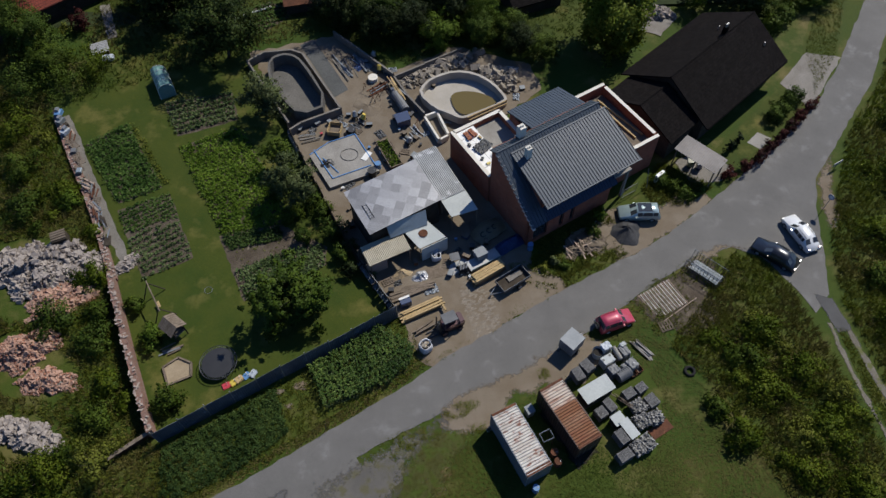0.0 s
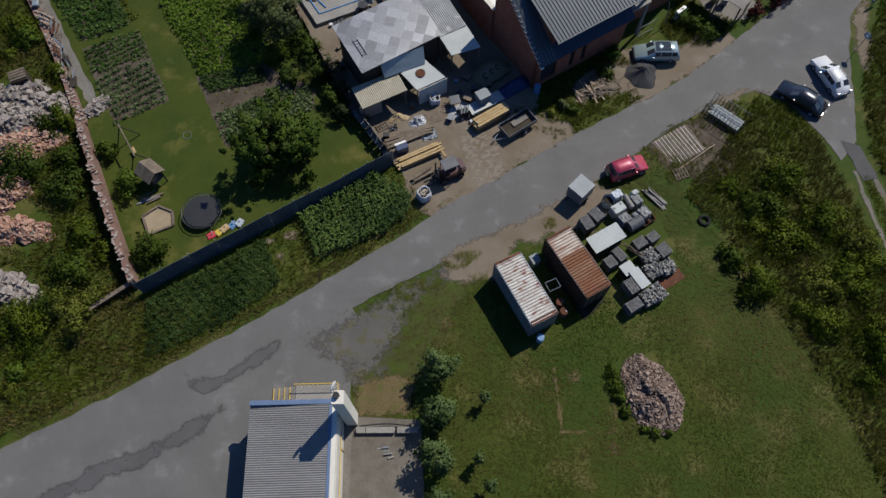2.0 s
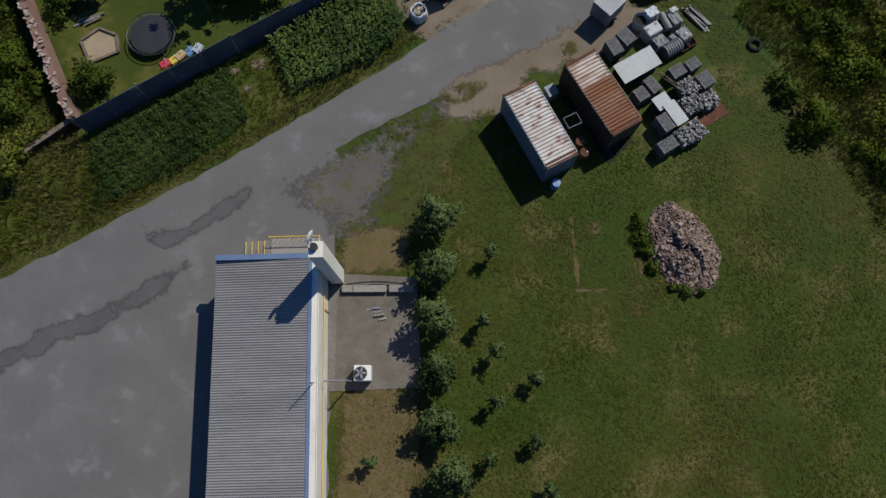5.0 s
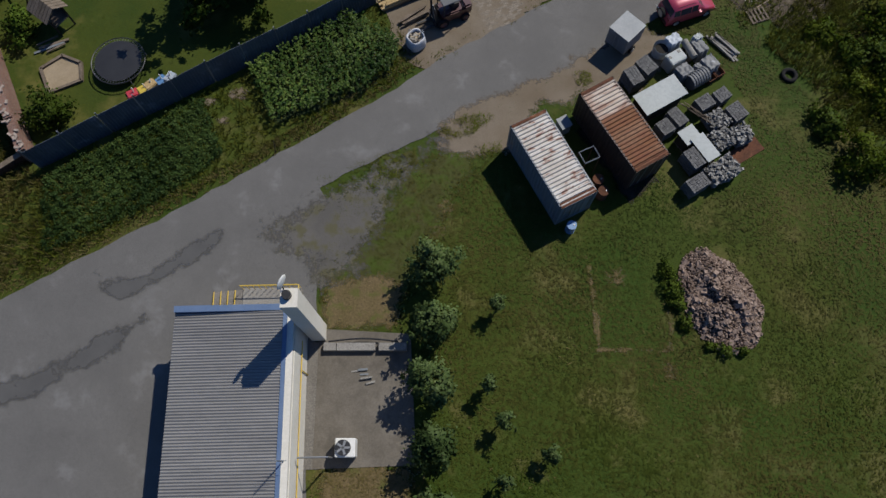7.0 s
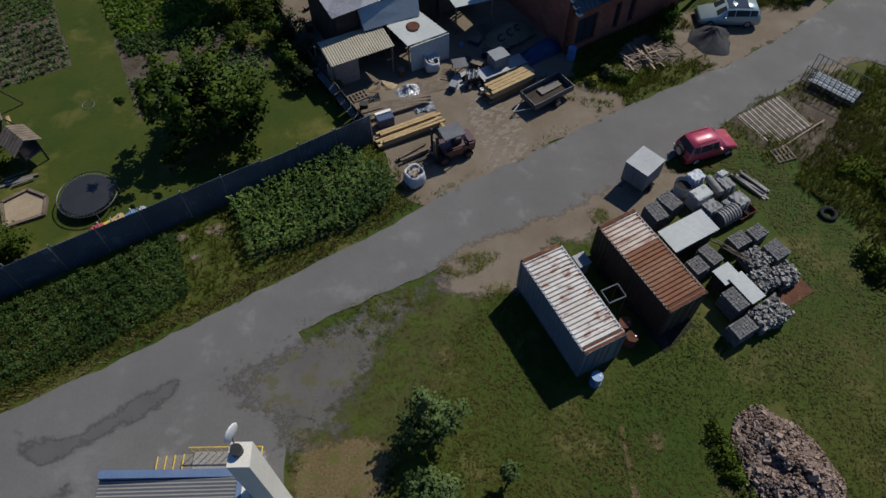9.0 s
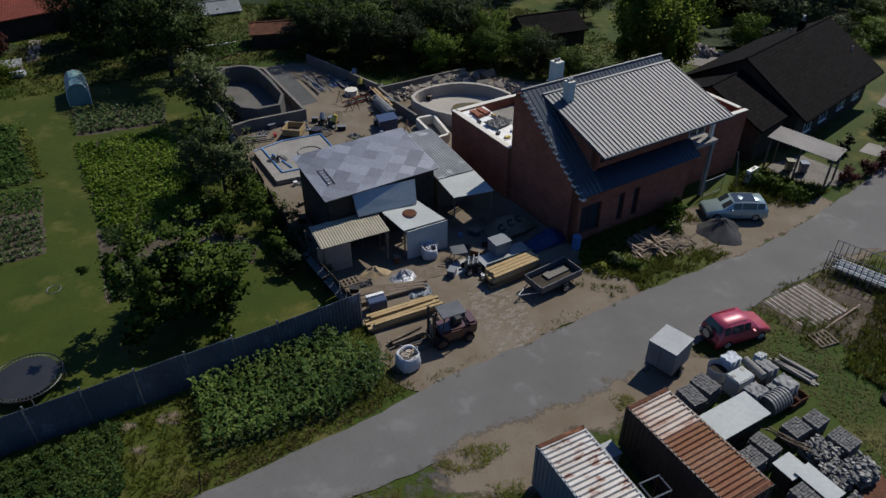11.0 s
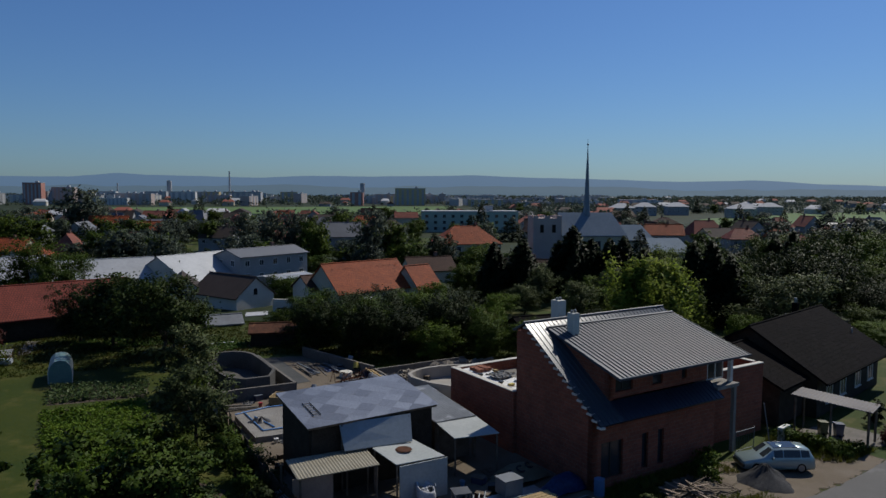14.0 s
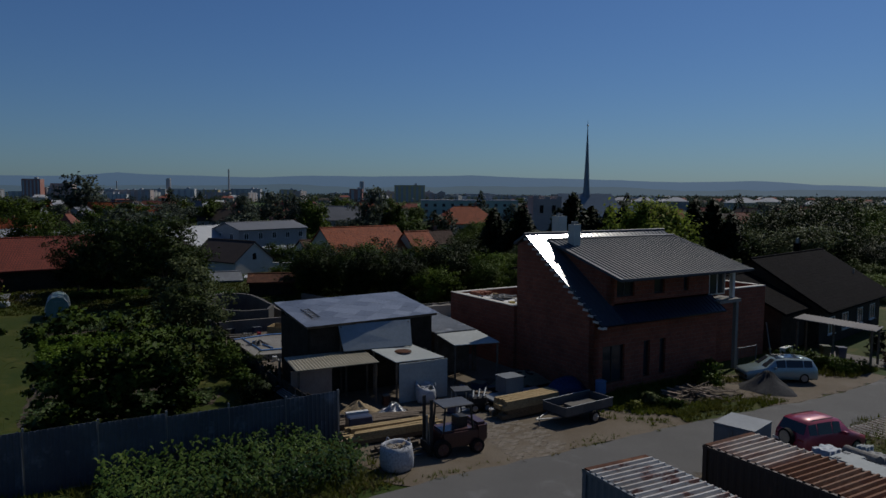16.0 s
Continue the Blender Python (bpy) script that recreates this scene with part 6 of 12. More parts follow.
# ---- the workshop hut and its lean-tos ----
M_sheet = piece_mat("dull_zinc_sheet", (0.36, 0.355, 0.35), (0.68, 0.675, 0.67), rough=0.33, metal=0.64, fine=14, bump=0.05, island=False)
M_plate_blue = stuff_mat("blue_grey_plate", (0.28, 0.33, 0.36), (0.33, 0.38, 0.41), (0.22, 0.25, 0.27), big=0.5, fine=5, rough=0.4, metal=0.3, bump=0.03)
M_plate_white = stuff_mat("white_plate", (0.42, 0.45, 0.445), (0.48, 0.505, 0.50), (0.31, 0.315, 0.295), big=0.6, fine=6, rough=0.72, bump=0.04, third=(0.6, 0.75))
M_onduline = stuff_mat("yellowed_sheet", (0.28, 0.25, 0.18), (0.34, 0.31, 0.235), (0.22, 0.205, 0.175), big=0.6, fine=6, rough=0.6, bump=0.05)
M_pink_board = stuff_mat("pinkish_boards", (0.33, 0.25, 0.20), (0.40, 0.31, 0.25), (0.26, 0.2, 0.15), big=1.5, fine=9, bump=0.1)
M_shed_roof = stuff_mat("weathered_shed_sheet", (0.17, 0.18, 0.19), (0.25, 0.265, 0.275), (0.34, 0.35, 0.35), big=0.7, fine=5, rough=0.5, metal=0.1, bump=0.05, third=(0.58, 0.66), third_scale=0.5)
hut = thing("workshop_hut", -5.3, 46.2, math.degrees(math.atan2(4.2, 7.0)), "low workshop hut roofed with patchy grey fibre-cement sheets", "hut", z=-1.0)
hl, hw = 8.3, 5.5
h0, h1 = 4.05, 4.70


def clip(poly, x0, x1, y0, y1):
    for ax, v, s in ((0, x0, 1), (0, x1, -1), (1, y0, 1), (1, y1, -1)):
        out = []
        for i, p in enumerate(poly):
            q = poly[(i + 1) % len(poly)]
            a, b = (p[ax] - v) * s, (q[ax] - v) * s
            if a >= 0:
                out.append(p)
            if a * b < 0:
                f = a / (a - b)
                out.append((p[0] + (q[0] - p[0]) * f, p[1] + (q[1] - p[1]) * f))
        poly = out
        if not poly:
            break
    return poly


bm = B()
slab(bm, [(-hl / 2, -hw / 2, h0), (hl / 2, -hw / 2, h0 + 0.1), (hl / 2, hw / 2, h1), (-hl / 2, hw / 2, h1 - 0.15)], 0.12)
part("roof_deck", bm, M_wood_old, hut)
s = 0.98
hz = lambda x, y: h0 + 0.05 + (x / hl + 0.5) * 0.1 + (y / hw + 0.5) * 0.57
for i in range(-9, 10):
    for j in range(-9, 10):
        cx, cy = (i + j) * s * 0.72, (i - j) * s * 0.72
        q = clip([(cx - s * 0.74, cy), (cx, cy - s * 0.74), (cx + s * 0.74, cy), (cx, cy + s * 0.74)], -hl / 2 - 0.1, hl / 2 + 0.1, -hw / 2 - 0.15, hw / 2 + 0.1)
        if len(q) > 2:
            bm = B()
            dz = 0.004 * ((i + 2 * j) % 3)
            slab(bm, [(x, y, hz(x, y) + dz + 0.01) for x, y in q], 0.012)
            part("roof_sheet", bm, M_sheet, hut)
bm = B()
for y, z in ((-hw / 2 + 0.3, 4.0), (hw / 2 - 0.3, 4.2)):
    box(bm, hl - 0.5, 0.2, z, 0, y, 0)
for x in (-hl / 2 + 0.3, hl / 2 - 0.3):
    box(bm, 0.2, hw - 0.82, 4.05, x, 0, 0)
# the dark wood colour also carries the shade below the roof overhang
part("wall", bm, M_wood_dark, hut, "weathered board walls, darkened for the shade under the roof")
bm = B()
for k in range(2):
    rod(bm, (-hl / 2 + 0.8 + 0.45 * k, -1.4, hz(-3.3, -1.4) + 0.07), (-hl / 2 + 0.8 + 0.45 * k, 0.5, hz(-3.3, 0.5) + 0.07), 0.03, 5)
for k in range(6):
    rod(bm, (-hl / 2 + 0.8, -1.3 + 0.33 * k, hz(-3.3, -1.3 + 0.33 * k) + 0.07), (-hl / 2 + 1.25, -1.3 + 0.33 * k, hz(-3.3, -1.3 + 0.33 * k) + 0.07), 0.02, 4)
tagged(part("ladder", bm, M_black, hut), "dark ladder lying on the roof")


def lean_roof(name, corners, z, material, label, ribs=0.0, thick=0.05):
    """A lean-to roof sheet with plan corners and heights given; under it its own thing with posts."""
    cx, cy = sum(c[0] for c in corners) / 4, sum(c[1] for c in corners) / 4
    t = thing(name, cx, cy, 0, label, "lean-to", z=-1.0)
    pts = [(c[0] - cx, c[1] - cy, zz + 1.0) for c, zz in zip(corners, z)]
    bm = B()
    if ribs:
        ribbed(bm, math.dist(pts[0], pts[1]), math.dist(pts[0], pts[3]), ribs, 0.035, plane_at(pts[0], pts[1], pts[3]), thick)
    else:
        slab(bm, pts, thick)
    part("roof", bm, material, t)
    for p in (pts[0], pts[1], pts[2], pts[3]):
        bm = B()
        box(bm, 0.11, 0.11, p[2] - thick - 0.05, p[0] * 0.93, p[1] * 0.93, 0)
        part("post", bm, M_wood_old, t)
    return t, pts


lw, pts = lean_roof("lean_to", [(-7.5, 38.9), (-3.4, 41.0), (-4.1, 42.6), (-9.0, 40.8)], [1.3, 1.3, 1.5, 1.5], M_onduline, "low lean-to with a yellowed corrugated roof", 0.18)
bm = B()
box(bm, 2.2, 0.06, 2.2, -0.85, -1.15, 0, rz=27)
part("board_wall", bm, M_pink_board, lw, "pinkish board front")
le, pts = lean_roof("lean_to", [(-2.5, 41.0), (0.15, 42.5), (-1.9, 44.4), (-4.0, 42.7)], [1.3, 1.25, 1.6, 1.6], M_plate_white, "patched lean-to of white metal plates")
bm = B()
box(bm, 3.0, 0.06, 2.2, 1.05, -0.95, 0, rz=29)
part("front_plate", bm, M_plate_white, le, "white sheet-metal front")
bm = B()
bmesh.ops.create_cone(bm, cap_ends=True, segments=20, radius1=0.5, radius2=0.4, depth=0.05, matrix=pose(-0.15, 0.15, 2.52))
part("patch", bm, M_rust, le, "round rust-brown patch")
mp, pts = lean_roof("canopy_plate", [(-5.5, 42.1), (-1.75, 43.8), (-1.9, 44.7), (-5.9, 42.75)], [1.65, 1.65, 3.0, 3.0], M_plate_blue, "sloping blue-grey metal plate over the doorway")
s1, pts = lean_roof("tool_shed", [(-0.4, 46.8), (2.2, 48.2), (-0.9, 54.3), (-3.4, 52.9)], [1.75, 1.75, 2.1, 2.1], M_shed_roof, "narrow shed with grey corrugated roof sheets", 0.2)
bm = B()
box(bm, 2.4, 6.0, 2.5, 0, 0, 0, rz=26)
part("body", bm, M_wood_old, s1)
s2, pts = lean_roof("tool_shed", [(0.75, 44.9), (3.55, 45.9), (2.2, 48.3), (-0.4, 46.9)], [1.4, 1.4, 1.7, 1.7], M_plate_white, "open shed end with pale sheet roof and blue edge")

# ---- the long white building by the asphalt yard ----
M_pad = stuff_mat("stained_pad_concrete", (0.135, 0.12, 0.10), (0.19, 0.17, 0.145), (0.075, 0.066, 0.054), big=0.5, fine=10, soft=True, bump=0.15, third_scale=0.7, third=(0.52, 0.68))
M_roof_grey = stuff_mat("grey_corrugated", (0.21, 0.205, 0.202), (0.27, 0.265, 0.26), (0.155, 0.15, 0.145), big=0.25, fine=3, rough=0.55, metal=0.1, bump=0.02, third_scale=0.5, stretch=(0.4, 2.5, 1))
M_blue = stuff_mat("blue_trim", (0.10, 0.16, 0.28), (0.13, 0.19, 0.31), big=0.6, fine=8, rough=0.5, bump=0.03)
M_yellow = stuff_mat("yellow_paint", (0.62, 0.42, 0.05), (0.68, 0.48, 0.08), (0.4, 0.3, 0.1), big=1.0, fine=10, rough=0.5, bump=0.05, third=(0.6, 0.75))
shop = thing("white_building", -7.76, 11.55, 1.2, "long low white building with a grey corrugated roof", "building", z=0)
bm = B()
box(bm, 6.25, 33.6, 3.6, -3.22, -17.0, 0)
part("wall", bm, M_white_wall, shop, "white rendered walls")
bm = B()
m = plane_at((-0.62, -34, 3.95), (-0.62, -0.1, 3.95), (-6.5, -34, 3.68))
ribbed(bm, 33.9, 5.9, 0.157, 0.06, m, 0.06)
part("roof", bm, M_roof_grey, shop, "grey corrugated metal roof")
bm = B()
box(bm, 0.34, 33.8, 0.32, -0.3, -17.1, 3.62)
part("parapet", bm, M_white_wall, shop)
bm = B()
box(bm, 0.22, 33.8, 0.12, -0.58, -17.1, 3.9)
part("gutter", bm, M_blue, shop, "blue gutter trim")
bm = B()
box(bm, 6.2, 0.34, 0.4, -3.4, 0.06, 3.6)
part("fascia", bm, M_blue, shop, "blue fascia board")
bm = B()
box(bm, 0.82, 0.92, 8.5, 0.55, -0.6, 0)
chim = part("chimney", bm, M_white_wall, shop, "tall white chimney block")
bm = B()
rod(bm, (0.47, -0.5, 8.5), (0.47, -0.5, 8.8), 0.22, 14)
part("vent", bm, M_black, chim, "black round vent")
bm = B()
bmesh.ops.create_uvsphere(bm, u_segments=16, v_segments=8, radius=0.38, matrix=Matrix.Translation((0.3, 0.0, 9.1)) @ pose(0, 0, 0, 90, 0, 65) @ Matrix.Diagonal((1, 1, 0.22, 1)))
part("dish", bm, M_white_paint, chim, "white satellite dish")
bm = B()
rod(bm, (0.3, -0.2, 8.5), (0.3, -0.05, 9.1), 0.03, 6)
part("dish_mast", bm, M_steel, chim)
bm = B()
box(bm, 3.4, 1.9, 0.5, -2.2, 1.1, 0)
plat = part("platform", bm, M_concrete, shop, "raised concrete loading platform")
for k in range(11):
    bm = B()
    x = -3.85 + k * 0.335
    rod(bm, (x, 1.98, 0.5), (x, 1.98, 1.35), 0.02, 5)
    part("rail_post", bm, M_yellow, plat)
bm = B()
rod(bm, (-3.9, 1.98, 1.35), (-0.5, 1.98, 1.35), 0.035, 6)
rod(bm, (-0.5, 1.98, 1.35), (-0.5, 0.2, 1.35), 0.035, 6)
part("handrail", bm, M_yellow, plat, "yellow handrail")
for k in range(4):
    bm = B()
    box(bm, 0.45, 1.3, 0.5 - 0.11 * k, -4.15 - 0.45 * k, 1.3, 0)
    st = part("step", bm, M_old_concrete, shop)
    bm = B()
    box(bm, 0.06, 1.3, 0.012, -4.36 - 0.45 * k, 1.3, 0.5 - 0.11 * k)
    part("nosing", bm, M_yellow, st)
bm = B()
rod(bm, (-0.04, -33, 1.9), (-0.04, -1.4, 1.9), 0.035, 6)
rod(bm, (-0.04, -3.0, 0.0), (-0.04, -3.0, 1.9), 0.035, 6)
part("gas_pipe", bm, M_yellow, shop, "thin yellow gas pipe along the wall")
bm = B()
rod(bm, (0.05, -7.6, 2.6), (1.6, -7.6, 2.6), 0.05, 8)
rod(bm, (1.6, -7.6, 2.6), (1.6, -7.6, 1.0), 0.05, 8)
part("pipe", bm, M_steel, shop, "grey pipe to the air unit")
bm = B()
rod(bm, (-0.35, -7.8, 3.9), (-0.35, -7.8, 6.2), 0.03, 6)
for k in range(4):
    rod(bm, (-0.75, -7.8, 5.0 + 0.3 * k), (0.05, -7.8, 5.0 + 0.3 * k), 0.012, 4)
part("aerial", bm, M_steel, shop, "thin roof aerial")
# bare earth in the gap, with the containers' shade painted in as near-black
drape("dark_ground", [(8.3, 24.1), (10.1, 26.2), (13.8, 20.6), (11.6, 18.7)], 0.016, M_shade_earth, "bare earth between the containers, blackened for their shade", rag=0.2, seed=44, fade=0.5, spots=1.2)
drape("concrete_pad", [(-7.2, 11.2), (-1.9, 10.9), (-1.5, 3.6), (-7.2, 3.4)], 0.03, M_pad, "stained cracked concrete pad beside the building", category="pad")

# ---- vehicles ----
M_tyre = stuff_mat("tyre_rubber", (0.018, 0.018, 0.018), (0.03, 0.029, 0.028), big=3, fine=25, rough=0.85, bump=0.2)
M_rim = stuff_mat("alloy_rim", (0.42, 0.42, 0.43), (0.5, 0.5, 0.5), big=3, fine=12, rough=0.35, metal=0.8, bump=0.02)
M_lamp_red = stuff_mat("red_lamp", (0.35, 0.02, 0.02), (0.4, 0.03, 0.03), big=4, fine=20, rough=0.2, bump=0.0)
M_lamp_clear = stuff_mat("clear_lamp", (0.6, 0.6, 0.6), (0.7, 0.7, 0.7), big=4, fine=20, rough=0.1, bump=0.0)


def paint(name, c, metal=0.0, rough=0.3):
    return stuff_mat(name, c, [v * 1.06 for v in c], big=1.2, fine=15, rough=rough, metal=metal, bump=0.0, coat=0.6)


def wheel(t, x, y, r, w=0.2, name="wheel"):
    bm = B()
    rod(bm, (x, y - w / 2, r), (x, y + w / 2, r), r, 22)
    bmesh.ops.bevel(bm, geom=[e for e in bm.edges if e.calc_length() < r * 0.5 and abs(e.verts[0].co.y - e.verts[1].co.y) < 1e-4], offset=0.03, segments=2, affect="EDGES")
    o = part(name, bm, M_tyre, t, smooth=False)
    bm = B()
    s = 1 if y > 0 else -1
    rod(bm, (x, y + s * (w / 2 - 0.02), r), (x, y + s * (w / 2 + 0.012), r), r * 0.62, 16)
    for k in range(5):
        a = k * 2 * math.pi / 5
        rod(bm, (x, y + s * (w / 2 + 0.012), r), (x + math.cos(a) * r * 0.55, y + s * (w / 2 + 0.015), r + math.sin(a) * r * 0.55), 0.03, 5)
    part("rim", bm, M_rim, o)
    return o


def car(x, y, rz, body_m, label, L=4.4, W=1.78, H=1.48, kind="estate", roof_m=None, spare=False):
    """A car facing local +x: lofted body, glasshouse with panes, wheels, lamps and mirrors."""
    t = thing("car", x, y, rz, label, "car", "parked cars")
    hb, hl = H * 0.58, 0.3
    bonnet, scr0, scr1 = L * 0.46, L * 0.24, L * 0.08
    tail = {"estate": (-0.42, -0.48), "saloon": (-0.26, -0.38), "hatch": (-0.40, -0.47)}[kind]
    # stations: x, belt height, roof height, half widths at sill, belt, roof
    S = [(L / 2, 0.55, 0.56, W * 0.36, W * 0.36, W * 0.33), (L * 0.47, 0.70, 0.72, W * 0.46, W * 0.45, W * 0.4), (scr0, hb, hb + 0.05, W * 0.5, W * 0.48, W * 0.42), (scr1, hb + 0.02, H - 0.05, W * 0.5, W * 0.48, W * 0.37), (-L * 0.05, hb + 0.03, H, W * 0.5, W * 0.48, W * 0.37), (L * tail[0] * 0.7, hb + 0.04, H - 0.02, W * 0.5, W * 0.48, W * 0.37), (L * tail[0], hb + 0.05, H - 0.07, W * 0.5, W * 0.47, W * 0.36), (L * tail[1], hb + 0.04, hb + 0.08, W * 0.49, W * 0.46, W * 0.41), (-L / 2, 0.62, 0.64, W * 0.44, W * 0.43, W * 0.4)]
    bm = B()
    rings = []
    for sx, zb, zr, ws, wb, wr in S:
        ring = [(-ws * 0.92, 0.2), (-ws, 0.34), (-ws * 1.0, zb * 0.75), (-wb, zb), (-wr, zr), (0, zr + 0.02), (wr, zr), (wb, zb), (ws * 1.0, zb * 0.75), (ws, 0.34), (ws * 0.92, 0.2)]
        rings.append([bm.verts.new((sx, yy, zz)) for yy, zz in ring])
    for a, b in zip(rings, rings[1:]):
        for k in range(11):
            bm.faces.new((a[k], a[(k + 1) % 11], b[(k + 1) % 11], b[k]))
    bm.faces.new(rings[0]), bm.faces.new(rings[-1][::-1])
    bmesh.ops.recalc_face_normals(bm, faces=bm.faces)
    part("body", bm, body_m, t, smooth=True)

    def pane(name, pts, out, m=M_glass):
        bm = B()
        n = (Vector(pts[1]) - Vector(pts[0])).cross(Vector(pts[2]) - Vector(pts[0])).normalized()
        if n.dot(Vector(out)) < 0:
            n = -n
        a = [bm.verts.new(Vector(q) + n * 0.012) for q in pts]
        b = [bm.verts.new(Vector(q) - n * 0.01) for q in pts]
        bm.faces.new(a), bm.faces.new(b[::-1])
        for k in range(len(pts)):
            bm.faces.new((a[k], b[k], b[(k + 1) % len(pts)], a[(k + 1) % len(pts)]))
        part(name, bm, m, t)

    def at(i, f, s):
        """A point on station i between belt (0) and roof (1), on side s."""
        sx, zb, zr, ws, wb, wr = S[i]
        return (sx, s * (wb + (wr - wb) * f), zb + (zr - zb) * f)

    mixp = lambda a, b, f: tuple(u + (v - u) * f for u, v in zip(a, b))
    wa, wb_, wc, wd = at(2, 1, -1), at(2, 1, 1), at(3, 1, 1), at(3, 1, -1)
    pane("windscreen", [mixp(wa, wd, 0.1), mixp(wb_, wc, 0.1), mixp(wb_, wc, 0.93), mixp(wa, wd, 0.93)], (1, 0, 0.5))
    ra, rb, rc, rd = at(7, 1, -1), at(7, 1, 1), at(6, 1, 1), at(6, 1, -1)
    pane("rear_window", [mixp(ra, rd, 0.12), mixp(rb, rc, 0.12), mixp(rb, rc, 0.92), mixp(ra, rd, 0.92)], (-1, 0, 0.5))
    for s in (-1, 1):
        for i in (3, 4, 5):
            p, q = at(i, 0.12, s), at(i + 1, 0.12, s)
            u, v = at(i + 1, 0.86, s), at(i, 0.86, s)
            pane("side_window", [mixp(p, q, 0.04), mixp(p, q, 0.96), mixp(v, u, 0.96), mixp(v, u, 0.04)], (0, s, 0.2))
        for nm, m, sx in (("headlight", M_lamp_clear, L * 0.475), ("tail_light", M_lamp_red, -L * 0.487)):
            bm = B()
            box(bm, 0.06, 0.28, 0.1, sx - 0.03 if sx > 0 else sx + 0.03, s * W * 0.36, 0.6 if sx > 0 else 0.76)
            part(nm, bm, m, t)
        bm = B()
        box(bm, 0.12, 0.2, 0.13, scr1 + 0.12, s * (W * 0.5 + 0.07), hb + 0.02)
        part("mirror", bm, body_m, t)
        for sx in (L * 0.31, -L * 0.3):
            wheel(t, sx, s * (W / 2 - 0.1), 0.32, 0.21)
        bm = B()
        rod(bm, (L * 0.02, s * W * 0.31, H + 0.02), (-L * 0.32, s * W * 0.31, H), 0.018, 5)
        part("roof_rail", bm, M_black, t)
    for sx in (L / 2 - 0.04, -L / 2 + 0.04):
        bm = B()
        box(bm, 0.12, W * 0.86, 0.2, sx, 0, 0.32)
        part("bumper", bm, M_black, t)
    if roof_m:
        bm = B()
        slab(bm, [(-L * 0.27, -W * 0.3, H + 0.03), (L * 0.06, -W * 0.3, H + 0.0), (L * 0.06, W * 0.3, H + 0.0), (-L * 0.27, W * 0.3, H + 0.03)], 0.02)
        part("glass_roof", bm, roof_m, t, "dark glass roof")
    if spare:
        bm = B()
        rod(bm, (-L / 2 - 0.2, 0, 0.85), (-L / 2 - 0.02, 0, 0.85), 0.36, 22)
        o = part("spare_wheel", bm, M_tyre, t, "spare wheel on the back door")
        bm = B()
        rod(bm, (-L / 2 - 0.225, 0, 0.85), (-L / 2 - 0.2, 0, 0.85), 0.27, 18)
        part("cover", bm, M_rim, o, "silver wheel cover")
    bm = B()
    box(bm, 0.02, 0.45, 0.1, -L / 2 - 0.01, 0.0 if not spare else 0.6, 0.55)
    part("plate", bm, M_white_paint, t, "blank white plate")
    return t


M_car_mint = paint("mint_silver_paint", (0.36, 0.46, 0.47), 0.35)
M_car_white = paint("white_car_paint", (0.70, 0.71, 0.72), 0.0)
M_car_dark = paint("dark_car_paint", (0.02, 0.022, 0.028), 0.4)
M_car_red = paint("faded_red_paint", (0.42, 0.045, 0.085), 0.1, 0.4)
car(21.0, 46.75, 180, M_car_mint, "pale mint-silver estate car parked by the brick house", 4.5, 1.78, 1.5, "estate", M_glass)
car(37.9, 44.2, 110, M_car_white, "white saloon car standing at the junction", 4.7, 1.8, 1.44, "saloon")
car(34.5, 41.5, 140, M_car_dark, "glossy dark blue-black saloon car at the junction", 4.9, 1.86, 1.48, "saloon")
car(16.6, 33.4, 20, M_car_red, "faded red compact off-roader with spare wheel on its back", 3.7, 1.66, 1.6, "hatch", None, True)

# box trailer
M_galv = stuff_mat("galvanised_steel", (0.155, 0.175, 0.195), (0.20, 0.22, 0.24), (0.13, 0.145, 0.16), big=1.2, fine=10, rough=0.55, metal=0.1, bump=0.03)
bt = thing("box_trailer", 12.0, 30.75, 45, "closed grey sheet-metal box trailer", "trailer")
bm = B()
vs = box(bm, 1.75, 1.6, 1.45, 0, 0, 0.5)
bmesh.ops.bevel(bm, geom=bm.edges[:], offset=0.03, segments=1, affect="EDGES")
part("body", bm, M_galv, bt)
bm = B()
box(bm, 1.78, 1.63, 0.06, 0, 0, 1.94)
part("lid", bm, M_galv, bt)
for s in (-1, 1):
    wheel(bt, 0, s * 0.86, 0.29, 0.16)
    bm = B()
    rod(bm, (0.85, s * 0.5, 0.45), (1.9, 0, 0.45), 0.035, 6)
    part("drawbar", bm, M_steel, bt)
bm = B()
rod(bm, (1.7, 0.05, 0.0), (1.7, 0.05, 0.5), 0.03, 6)
part("prop", bm, M_steel, bt)
for s in (-0.4, 0.4):
    bm = B()
    box(bm, 0.03, 0.74, 1.3, -0.89, s, 0.58)
    d = part("door", bm, M_galv, bt)
    bm = B()
    rod(bm, (-0.92, s * 0.4, 0.6), (-0.92, s * 0.4, 1.8), 0.015, 5)
    part("lock_rod", bm, M_steel, d)

